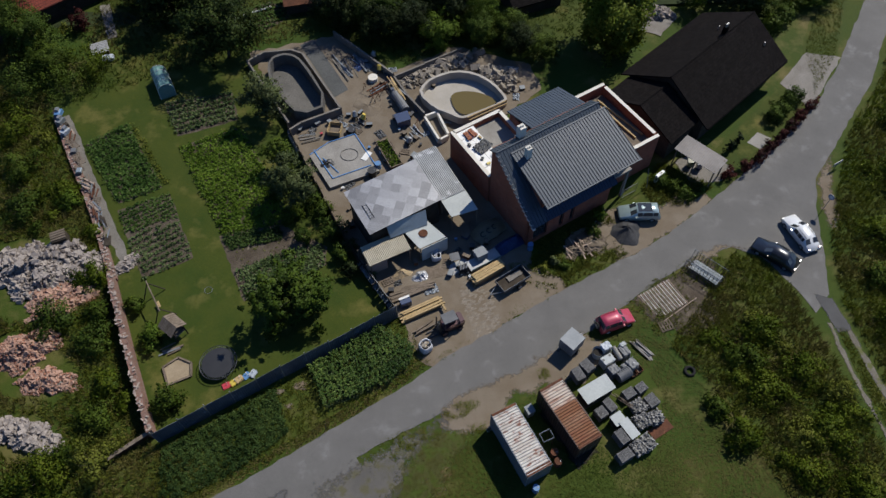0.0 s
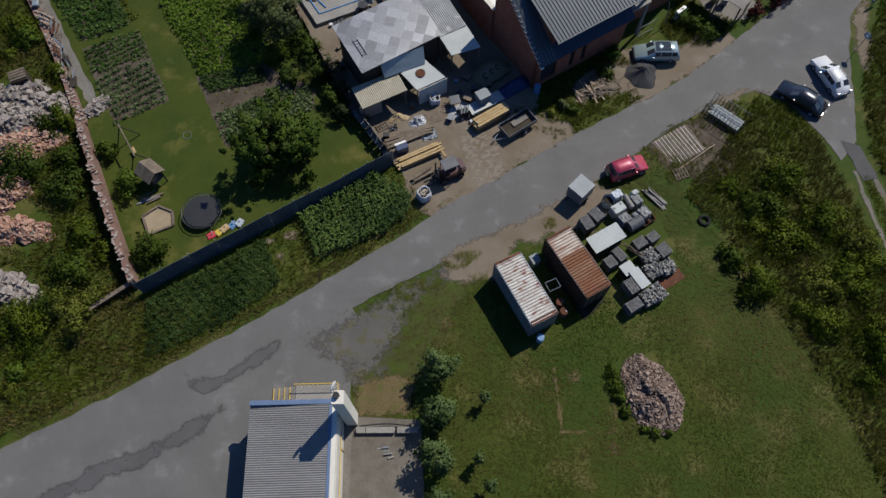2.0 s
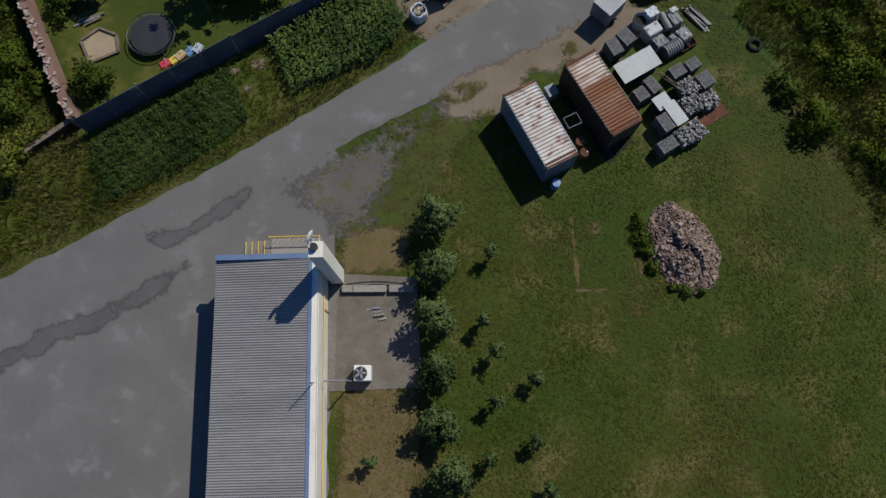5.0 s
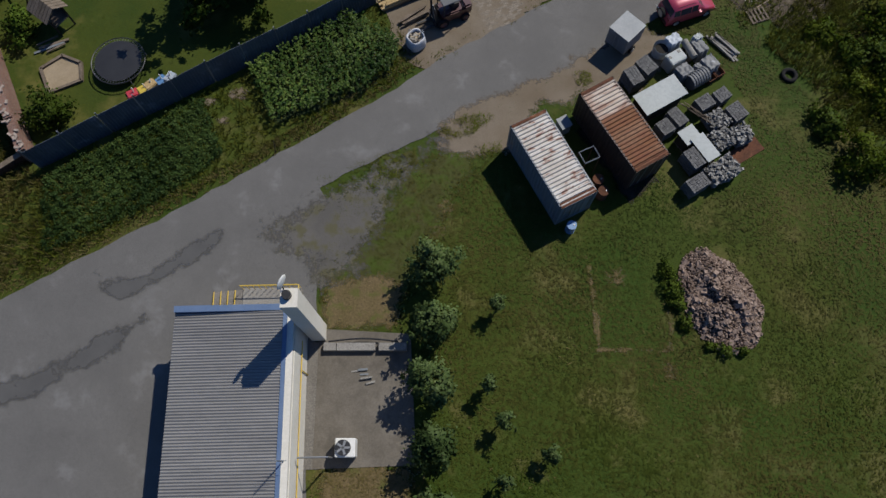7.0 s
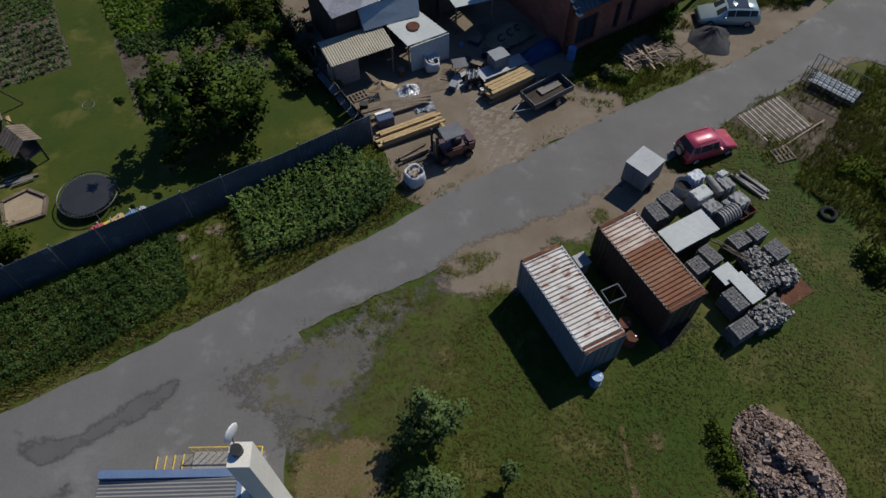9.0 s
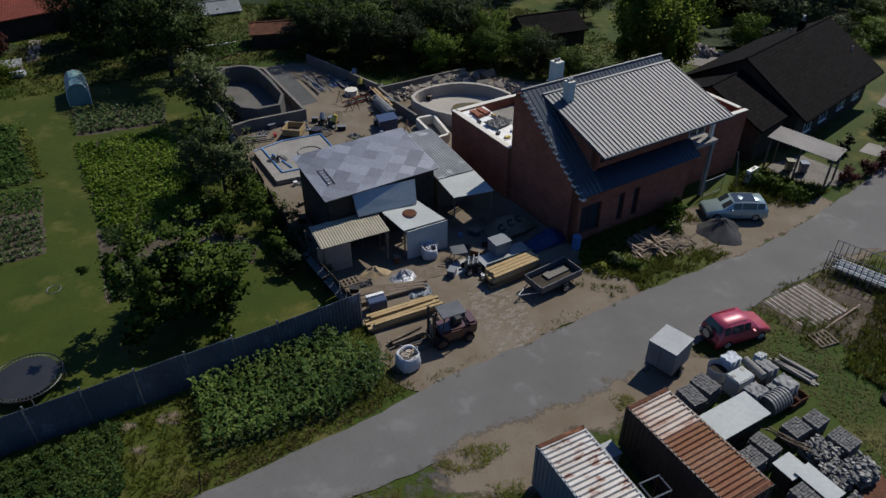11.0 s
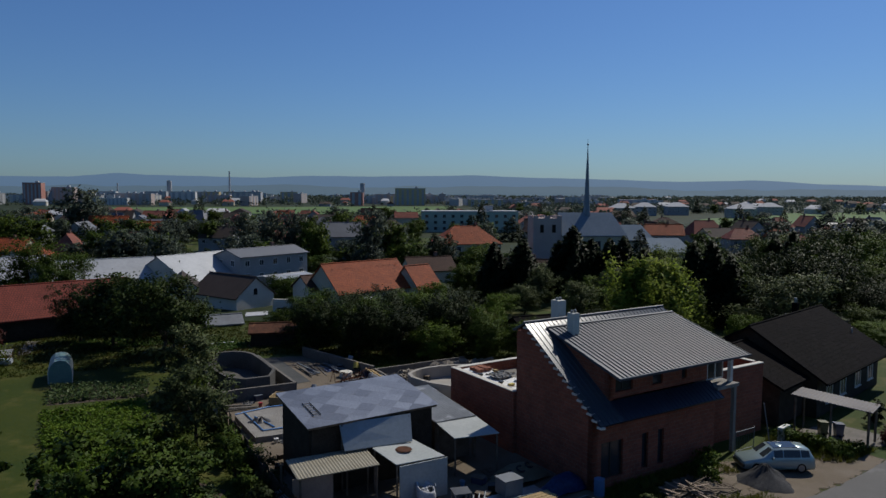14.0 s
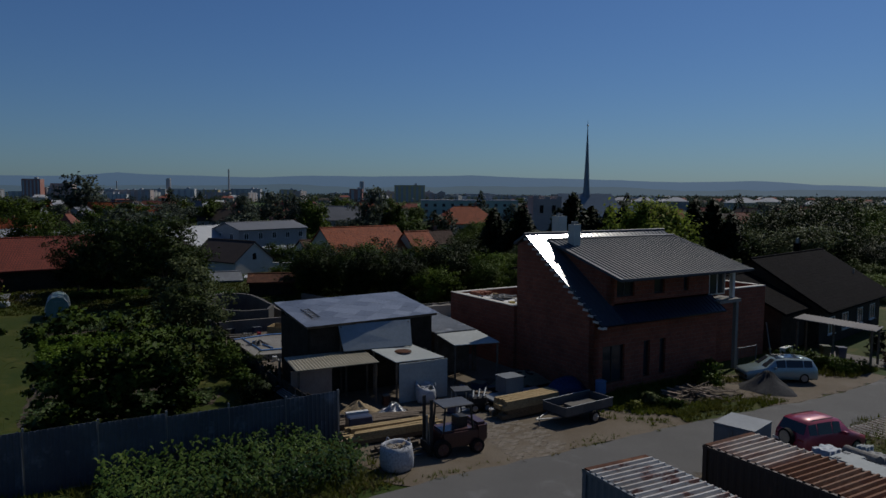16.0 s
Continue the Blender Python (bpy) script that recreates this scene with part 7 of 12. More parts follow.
# open trailer
M_trailer = stuff_mat("dark_trailer_steel", (0.075, 0.08, 0.09), (0.11, 0.115, 0.125), (0.16, 0.15, 0.14), big=1.0, fine=8, rough=0.5, metal=0.2, bump=0.05)
ot = thing("open_trailer", 6.9, 38.2, 35, "open steel trailer with tailboards, partly loaded", "trailer")
TL, TW = 3.3, 1.6
bm = B()
box(bm, TL, TW, 0.06, 0, 0, 0.55)
part("bed", bm, M_wood_dark, ot)
for s in (-1, 1):
    bm = B()
    box(bm, TL, 0.04, 0.42, 0, s * TW / 2, 0.6)
    part("side_board", bm, M_trailer, ot)
    bm = B()
    box(bm, 0.04, TW - 0.08, 0.42, s * TL / 2, 0, 0.6)
    part("end_board", bm, M_trailer, ot)
    bm = B()
    rod(bm, (-TL / 2 - 0.02, s * (TW / 2 + 0.0), 1.04), (TL / 2 + 0.02, s * (TW / 2), 1.04), 0.025, 5)
    part("rim_rail", bm, M_galv, ot)
    wheel(ot, 0.2, s * (TW / 2 + 0.13), 0.32, 0.18)
    bm = B()
    rod(bm, (-TL / 2, s * 0.5, 0.5), (-TL / 2 - 1.2, 0, 0.48), 0.04, 6)
    part("drawbar", bm, M_steel, ot)
bm = B()
box(bm, 1.7, 0.6, 0.12, 0.4, 0.25, 0.62)
part("load", bm, M_old_concrete, ot, "pale boards lying in the trailer")
bm = B()
rod(bm, (-TL / 2 - 1.0, 0, 0), (-TL / 2 - 1.0, 0, 0.6), 0.035, 6)
part("jockey_wheel", bm, M_steel, ot)

# forklift
M_fork_red = paint("dark_red_machine_paint", (0.06, 0.010, 0.012), 0.0, 0.5)
fl = thing("forklift", 0.35, 33.0, 205, "dark red forklift with a grey cab roof", "forklift")
bm = B()
box(bm, 1.9, 1.2, 0.75, -0.3, 0, 0.35)
bmesh.ops.bevel(bm, geom=bm.edges[:], offset=0.08, segments=2, affect="EDGES")
part("body", bm, M_fork_red, fl)
bm = B()
box(bm, 0.6, 1.25, 0.9, -1.25, 0, 0.4)
bmesh.ops.bevel(bm, geom=bm.edges[:], offset=0.12, segments=2, affect="EDGES")
part("counterweight", bm, M_fork_red, fl)
for sx in (-0.85, 0.55):
    for s in (-1, 1):
        bm = B()
        rod(bm, (sx, s * 0.52, 1.05), (sx * 0.85, s * 0.5, 2.1), 0.045, 6)
        part("cab_post", bm, M_black, fl)
bm = B()
box(bm, 1.45, 1.15, 0.08, -0.12, 0, 2.1)
bmesh.ops.bevel(bm, geom=bm.edges[:], offset=0.03, segments=1, affect="EDGES")
part("cab_roof", bm, M_trailer, fl, "dull grey cab roof")
bm = B()
box(bm, 0.5, 0.55, 0.5, -0.45, 0, 1.05)
part("seat", bm, M_black, fl)
for s in (-1, 1):
    for sx, r in ((0.65, 0.4), (-1.0, 0.32)):
        wheel(fl, sx, s * 0.6, r, 0.28)
    bm = B()
    box(bm, 0.12, 0.1, 2.4, 1.05, s * 0.38, 0.1)
    part("mast_rail", bm, M_black, fl)
    bm = B()
    box(bm, 1.1, 0.12, 0.05, 1.65, s * 0.3, 0.18)
    part("fork", bm, M_black, fl)
    bm = B()
    rod(bm, (1.02, s * 0.15, 0.3), (1.02, s * 0.15, 1.7), 0.05, 8)
    part("lift_cylinder", bm, M_steel, fl)
bm = B()
box(bm, 0.08, 1.0, 0.35, 1.14, 0, 0.25)
part("carriage", bm, M_black, fl)

for o in fl.children_recursive:
    if o.name.startswith("rim"):
        o.data.materials[0] = M_fork_red

# white bulk bags
M_bag = stuff_mat("white_woven_bag", (0.62, 0.64, 0.68), (0.72, 0.73, 0.76), (0.5, 0.52, 0.56), big=2.0, fine=12, rough=0.7, bump=0.3, bump_dist=0.03)


def bulk_bag(x, y, r, h, label, full_m, seed, squash=0.0):
    rg = random.Random(seed)
    t = thing("bulk_bag", x, y, rg.uniform(0, 90), label, "bag", "bulk bags")
    bm = B()
    rings = []
    for k, (f, w) in enumerate(((0, 0.86), (0.12, 1.0), (0.45, 1.08), (0.8, 1.02), (1.0, 0.93), (0.97, 0.82), (0.8, 0.76))):
        rings.append([bm.verts.new((math.cos(a) * r * w * rg.uniform(0.94, 1.05) * (1 + 0.08 * math.cos(4 * a)), math.sin(a) * r * w * rg.uniform(0.94, 1.05) * (1 + 0.08 * math.cos(4 * a)), f * h * (1 + squash * math.sin(a)))) for a in [i * math.pi / 10 for i in range(20)]])
    for a, b in zip(rings, rings[1:]):
        for k in range(20):
            bm.faces.new((a[k], a[(k + 1) % 20], b[(k + 1) % 20], b[k]))
    bm.faces.new(rings[0][::-1])
    part("sack", bm, M_bag, t, smooth=True)
    bm = B()
    for k in range(26):
        a, d = rg.uniform(0, 6.28), rg.uniform(0, r * 0.6)
        box(bm, rg.uniform(0.12, 0.35), rg.uniform(0.05, 0.15), 0.05, math.cos(a) * d, math.sin(a) * d, h * 0.8 + rg.uniform(0, 0.1), rg.uniform(-25, 25), rg.uniform(-25, 25), rg.uniform(0, 180))
    part("filling", bm, full_m, t, "offcuts and rubble inside")
    for k in range(4):
        a = k * math.pi / 2 + 0.78
        bm = B()
        p, q = Vector((math.cos(a - 0.2) * r, math.sin(a - 0.2) * r, h * 0.95)), Vector((math.cos(a + 0.2) * r, math.sin(a + 0.2) * r, h * 0.95))
        mid = (p + q) / 2 + Vector((0, 0, 0.16))
        rod(bm, p, mid, 0.02, 4)
        rod(bm, mid, q, 0.02, 4)
        part("loop", bm, M_bag, t)
    return t


M_offcut = piece_mat("offcuts", (0.50, 0.40, 0.27), (0.45, 0.43, 0.40))
bulk_bag(-1.8, 30.7, 0.62, 1.05, "white woven bulk bag filled with wood offcuts", M_offcut, 2)
bulk_bag(-0.9, 41.3, 0.55, 0.95, "crumpled white bulk bag slumped at the shed", M_bag, 5, 0.18)

# timber stacks
# darker copy of the fresh timber, painting shade onto a stack's lower beams
M_wood_shaded = stuff_mat("shaded_timber", (0.22, 0.15, 0.085), (0.28, 0.20, 0.12), (0.15, 0.10, 0.06), big=1.5, fine=14, bump=0.15)
def timber(x, y, rz, rows, cols, L, w, h, label, bearers=True, m=None, seed=1, z=None, splay=2.0):
    rg = random.Random(seed)
    t = thing("timber_stack", x, y, rz, label, "timber", "timber stacks", z=z)
    z0 = 0.0
    if bearers:
        for sx in (-L * 0.35, L * 0.35):
            bm = B()
            box(bm, 0.12, cols * w * 1.05, 0.12, sx, 0, 0)
            part("bearer", bm, M_wood_old, t)
        z0 = 0.12
    bm = B()
    box(bm, 1, 1, 1)
    first = part("beam", bm, m or M_wood, t)
    bm = B()
    box(bm, 1, 1, 1)
    lower = None if rows < 3 else part("beam", bm, M_wood_shaded, t)
    low_used = False
    k = 0
    for r in range(rows):
        for c in range(cols):
            if r == rows - 1 and rg.random() < 0.2:
                continue
            mtx = pose(rg.uniform(-0.25, 0.25), (c - (cols - 1) / 2) * w * 1.06, z0 + r * (h + 0.004) + 0.0, 0, 0, rg.uniform(-splay, splay)) @ Matrix.Diagonal((L * rg.uniform(0.93, 1.0), w * 0.94, h, 1)) 
            mtx = mtx @ Matrix.Translation((0, 0, 0.0))
            if lower and r < rows - 2:
                if low_used:
                    shared("beam", lower, t, mtx)
                else:
                    lower.matrix_basis, low_used = mtx, True
                continue
            if k == 0:
                first.matrix_basis = mtx
            else:
                shared("beam", first, t, mtx)
            k += 1
    return t


timber(4.4, 39.1, 33, 4, 4, 3.7, 0.26, 0.22, "stack of fresh yellow planed beams on bearers", splay=0.4)
timber(-2.3, 34.9, 27, 3, 5, 4.4, 0.2, 0.17, "loose stack of fresh yellow roof timbers", seed=3, splay=2.5)
timber(-0.1, 35.4, -62, 1, 2, 1.9, 0.2, 0.17, "short fresh timbers across the stack's end", seed=4, z=gz(0, 35.4) + 0.42, bearers=False, splay=1)
timber(-1.9, 33.0, 30, 2, 4, 2.0, 0.16, 0.14, "weathered boards beside the fresh timber", seed=5, m=M_wood_old, splay=8)
timber(-3.6, 37.0, 22, 2, 3, 4.2, 0.3, 0.1, "grey weathered planks on the ground", seed=6, m=M_wood_old, splay=4)
timber(-2.6, 37.6, 14, 2, 3, 3.4, 0.22, 0.12, "brown weathered boards by the fence", seed=7, m=M_wood_old, splay=5)

# blue bin, sawdust heap and crumpled foil behind the fence
M_leaf_bin = paint("olive_bin", (0.10, 0.10, 0.035), 0.0, 0.5)
M_bin = paint("navy_bin", (0.03, 0.05, 0.11), 0.0, 0.5)
bb = thing("storage_bin", -3.9, 35.7, 24, "dark blue bin with a white lid strip", "bin")
bm = B()
box(bm, 1.15, 0.7, 0.85, 0, 0, 0)
bmesh.ops.bevel(bm, geom=bm.edges[:], offset=0.05, segments=1, affect="EDGES")
part("body", bm, M_bin, bb)
bm = B()
box(bm, 1.1, 0.22, 0.08, 0, 0.3, 0.86)
part("lid", bm, M_white_paint, bb)


def heap(name, x, y, rx, ry, h, material, label, category, seed=1, rz=0, rough=0.15, seg=28, kind=""):
    """A loose heap: an uneven mound resting on the ground."""
    nr2 = np.random.default_rng(seed)
    ph = nr2.uniform(0, 6.3, 6)
    verts, rings = [(0, 0, h)], 9
    for i in range(1, rings + 1):
        f = i / rings
        for k in range(seg):
            a = 2 * math.pi * k / seg
            r = f * (1 + 0.16 * math.sin(2 * a + ph[0]) + 0.1 * math.sin(3 * a + ph[1]) + 0.06 * math.sin(7 * a + ph[2]))
            z = h * (1 - f) ** 1.15 * (1 + rough * math.sin(5 * a + ph[3] + 4 * f)) + nr2.normal() * rough * h * 0.18 * (1 - f)
            verts.append((math.cos(a) * r * rx, math.sin(a) * r * ry, z if i < rings else -0.06))
    faces = [(0, 0, 1 + k, 1 + (k + 1) % seg) for k in range(seg)]
    tri = [(0, 1 + k, 1 + (k + 1) % seg) for k in range(seg)]
    quad = [(1 + (i - 1) * seg + k, 1 + i * seg + k, 1 + i * seg + (k + 1) % seg, 1 + (i - 1) * seg + (k + 1) % seg) for i in range(1, rings) for k in range(seg)]
    for a, b, c, d in quad:
        tri += [(a, b, c), (a, c, d)]
    ob = raw(name, verts, tri, material, smooth=True)
    ob.matrix_basis = pose(x, y, gz(x, y), 0, 0, rz)
    return tagged(ob, label, category, "", kind)


M_sawdust = stuff_mat("sawdust", (0.48, 0.36, 0.21), (0.55, 0.43, 0.27), big=1.5, fine=20, bump=0.5, bump_dist=0.05)
M_foil = stuff_mat("crumpled_foil", (0.52, 0.54, 0.58), (0.68, 0.70, 0.74), big=3.0, fine=6, rough=0.25, metal=0.5, bump=1.0, bump_dist=0.12)
M_grit = stuff_mat("dark_gravel", (0.050, 0.052, 0.057), (0.080, 0.080, 0.084), (0.11, 0.107, 0.104), big=1.0, fine=25, bump=0.8, bump_dist=0.04)
heap("sawdust_heap", -4.4, 39.4, 1.0, 0.7, 0.55, M_sawdust, "pale heap of sawdust and chips", "heap", 3)
heap("crumpled_sheeting", -2.5, 39.0, 0.95, 0.7, 0.45, M_foil, "crumpled silvery plastic sheeting", "sheeting", 4, rough=0.6)
heap("gravel_mound", 19.4, 44.5, 1.9, 1.6, 1.1, M_grit, "dark grey gravel heap by the car", "heap", 5)
heap("earth_mound", 15.4, 43.2, 1.7, 1.2, 0.45, M_dirt, "low heap of bare earth", "heap", 6)
heap("sand_mound", -9.4, 63.4, 2.0, 1.5, 0.3, M_dirt, "low spread heap of building sand", "heap", 7)

# table, generator, flatbed with crate, banner, blue tarpaulin, barrel
tb = thing("work_table", 1.05, 40.95, 15, "small grey work table in the yard", "table")
bm = B()
box(bm, 1.0, 0.95, 0.06, 0, 0, 0.78)
part("tabletop", bm, M_trailer, tb)
for sx in (-0.42, 0.42):
    for sy in (-0.4, 0.4):
        bm = B()
        box(bm, 0.06, 0.06, 0.78, sx, sy, 0)
        part("leg", bm, M_steel, tb)
fb = thing("flatbed_cart", 4.0, 40.7, 30, "low blue-green flatbed cart", "cart")
M_teal = paint("faded_teal_paint", (0.10, 0.17, 0.19), 0.1, 0.5)
bm = B()
box(bm, 3.6, 1.3, 0.1, 0, 0, 0.55)
part("deck", bm, M_steel, fb)
for s in (-1, 1):
    bm = B()
    box(bm, 1.75, 0.05, 0.4, s * 0.9, -0.66, 0.5)
    part("side_board", bm, M_teal, fb)
    for sx in (-1.1, 1.1):
        wheel(fb, sx, s * 0.55, 0.27, 0.16)
crate = thing("metal_crate", 3.7, 41.1, 30, "square pale grey metal box on the cart", "box", z=gz(4, 40.7) + 0.65)
bm = B()
box(bm, 1.15, 1.0, 0.85, 0, 0, 0)
part("body", bm, M_galv, crate)
bm = B()
box(bm, 1.22, 1.06, 0.05, 0, 0, 0.85)
part("lid", bm, M_galv, crate)
mc = thing("engine_block", 1.9, 39.7, 20, "dark old engine with pale pipes", "machine")
bm = B()
box(bm, 0.9, 0.6, 0.7, 0, 0, 0.1)
bmesh.ops.bevel(bm, geom=bm.edges[:], offset=0.08, segments=1, affect="EDGES")
part("block", bm, M_black, mc)
for k in range(3):
    bm = B()
    rod(bm, (-0.4 + 0.3 * k, -0.3, 0.8), (-0.1 + 0.35 * k, 0.35, 0.95 + 0.05 * k), 0.05, 8)
    part("pipe", bm, M_galv, mc)
for s in (-1, 1):
    wheel(mc, s * 0.35, -0.45, 0.25, 0.12)
    wheel(mc, s * 0.35, 0.45, 0.25, 0.12)
ban = thing("banner", 4.7, 44.7, 37, "old yellowish advertising banner draped over a pile", "banner")
M_banner = stuff_mat("yellowed_banner", (0.30, 0.26, 0.17), (0.36, 0.31, 0.21), (0.2, 0.17, 0.12), big=0.8, fine=6, rough=0.6, bump=0.1)
bm = B()
V = []
for i in range(13):
    for j in range(7):
        fx, fy = i / 12 - 0.5, j / 6 - 0.5
        V.append(bm.verts.new((fx * 4.0 * (1 - 0.25 * abs(fy)), fy * 2.4 * (1 - 0.35 * abs(fx)), max(0.04, 0.85 * (1 - 3.4 * fx * fx) * (1 - 2.6 * fy * fy) + 0.06 * math.sin(7 * fx + 5 * fy)))))
for i in range(12):
    for j in range(6):
        bm.faces.new((V[i * 7 + j], V[(i + 1) * 7 + j], V[(i + 1) * 7 + j + 1], V[i * 7 + j + 1]))
bmesh.ops.solidify(bm, geom=bm.faces[:], thickness=0.02)
part("sheet", bm, M_banner, ban, smooth=True)
for x, y, w in ((-1.0, -0.3, 0.5), (-0.25, -0.35, 0.45), (0.45, -0.3, 0.4)):
    bm = B()
    for k in range(14):
        a, b = 0.6 + k * 0.33, 0.6 + (k + 1) * 0.33
        zz = lambda u, v: max(0.04, 0.85 * (1 - 3.4 * (u / 4) ** 2) * (1 - 2.6 * (v / 2.4) ** 2) + 0.06 * math.sin(7 * u / 4 + 5 * v / 2.4)) + 0.05
        p, q = (x + w * 0.5 * math.cos(a), y + w * 0.55 * math.sin(a)), (x + w * 0.5 * math.cos(b), y + w * 0.55 * math.sin(b))
        rod(bm, (*p, zz(*p)), (*q, zz(*q)), 0.06, 5)
    part("printed_mark", bm, M_black, ban, "dark rounded printed mark")
tp = thing("blue_tarpaulin", 7.0, 43.0, 33, "blue tarpaulin over a low pile", "tarpaulin")
M_tarp = stuff_mat("blue_tarp", (0.03, 0.08, 0.26), (0.04, 0.10, 0.30), big=1.0, fine=6, rough=0.5, bump=0.2, bump_dist=0.05)
bm = B()
V = []
for i in range(13):
    for j in range(6):
        fx, fy = i / 12 - 0.5, j / 5 - 0.5
        V.append(bm.verts.new((fx * 3.8, fy * 1.5, 0.95 * min(1, 2.6 * (0.5 - abs(fx)) + 0.1) * min(1, 2.2 * (0.5 - abs(fy)) + 0.15) + 0.05 * math.sin(11 * fx + 6 * fy))))
for i in range(12):
    for j in range(5):
        bm.faces.new((V[i * 6 + j], V[(i + 1) * 6 + j], V[(i + 1) * 6 + j + 1], V[i * 6 + j + 1]))
bmesh.ops.solidify(bm, geom=bm.faces[:], thickness=0.02)
part("sheet", bm, M_tarp, tp, smooth=True)


def barrel(x, y, r, h, m, label, z=None, lying=None):
    t = thing("barrel", x, y, 0 if lying is None else lying, label, "barrel", "barrels", z=z)
    bm = B()
    if lying is None:
        ax = lambda s, rr: (bm, (0, 0, s * h), (0, 0, s * h + 0.02), rr, 18)
        rod(bm, (0, 0, 0), (0, 0, h), r, 18)
        for f in (0.02, 0.33, 0.66, 0.97):
            rod(bm, (0, 0, f * h - 0.015), (0, 0, f * h + 0.02), r * 1.035, 18)
    else:
        rod(bm, (-h / 2, 0, r), (h / 2, 0, r), r, 18)
        for f in (-0.48, -0.17, 0.17, 0.48):
            rod(bm, (f * h - 0.015, 0, r), (f * h + 0.015, 0, r), r * 1.035, 18)
    part("drum", bm, m, t)
    bm = B()
    if lying is None:
        rod(bm, (r * 0.5, 0, h), (r * 0.5, 0, h + 0.03), 0.05, 8)
    else:
        rod(bm, (h / 2, 0, r * 1.5), (h / 2 + 0.03, 0, r * 1.5), 0.05, 8)
    part("bung", bm, M_steel, t)
    return t


M_blue_plastic = paint("blue_plastic", (0.10, 0.22, 0.42), 0.0, 0.4)
barrel(9.0, 42.4, 0.3, 0.95, M_blue_plastic, "pale blue plastic barrel at the house corner")
barrel(9.5, 20.3, 0.34, 0.9, M_rust, "rusty steel drum behind the container")
barrel(9.75, 19.5, 0.33, 0.9, M_rust, "rusty steel drum behind the container")
barrel(7.7, 17.3, 0.29, 0.85, M_blue_plastic, "blue plastic barrel standing at the container's end")
bin2 = thing("rubbish_bin", 7.6, 24.1, 28, "grey wheeled rubbish bin between the containers", "bin")
bm = B()
box(bm, 0.7, 0.75, 1.0, 0, 0, 0.08)
bmesh.ops.bevel(bm, geom=bm.edges[:], offset=0.05, segments=1, affect="EDGES")
part("body", bm, M_galv, bin2)
bm = B()
box(bm, 0.76, 0.82, 0.08, 0, 0, 1.08, rx=4)
part("lid", bm, M_galv, bin2)
fr = thing("angle_iron_stand", 8.75, 21.3, 25, "rusty angle-iron frame leaning between the containers", "frame")
for k, (p, q) in enumerate((((-0.5, -0.4, 0), (-0.5, -0.4, 2.2)), ((0.5, -0.4, 0), (0.5, -0.4, 2.2)), ((-0.5, 0.4, 0), (-0.5, 0.4, 2.2)), ((0.5, 0.4, 0), (0.5, 0.4, 2.2)), ((-0.5, -0.4, 2.2), (0.5, -0.4, 2.2)), ((-0.5, 0.4, 2.2), (0.5, 0.4, 2.2)), ((-0.5, -0.4, 2.2), (-0.5, 0.4, 2.2)), ((0.5, -0.4, 2.2), (0.5, 0.4, 2.2)))):
    bm = B()
    rod(bm, p, q, 0.035, 4)
    part("bar", bm, M_rust if k < 4 else M_galv, fr)

# ---- the pallet yard beside the containers ----
M_stone_dark = piece_mat("slate_blocks", (0.13, 0.13, 0.135), (0.22, 0.22, 0.222), fine=18)
M_stone_loose = piece_mat("loose_cut_stones", (0.13, 0.128, 0.125), (0.46, 0.45, 0.43), fine=18)
M_stone_mix = piece_mat("grey_stone", (0.20, 0.195, 0.185), (0.38, 0.365, 0.34), fine=10)


def pallet(parent, w, d):
    for k in range(3):
        bm = B()
        box(bm, w, 0.1, 0.1, 0, (k - 1) * (d / 2 - 0.06), 0)
        part("pallet_block", bm, M_wood_old, parent)
    for k in range(5):
        bm = B()
        box(bm, 0.13, d, 0.025, (k - 2) * (w / 4 - 0.035), 0, 0.1)
        part("pallet_board", bm, M_wood_old, parent)


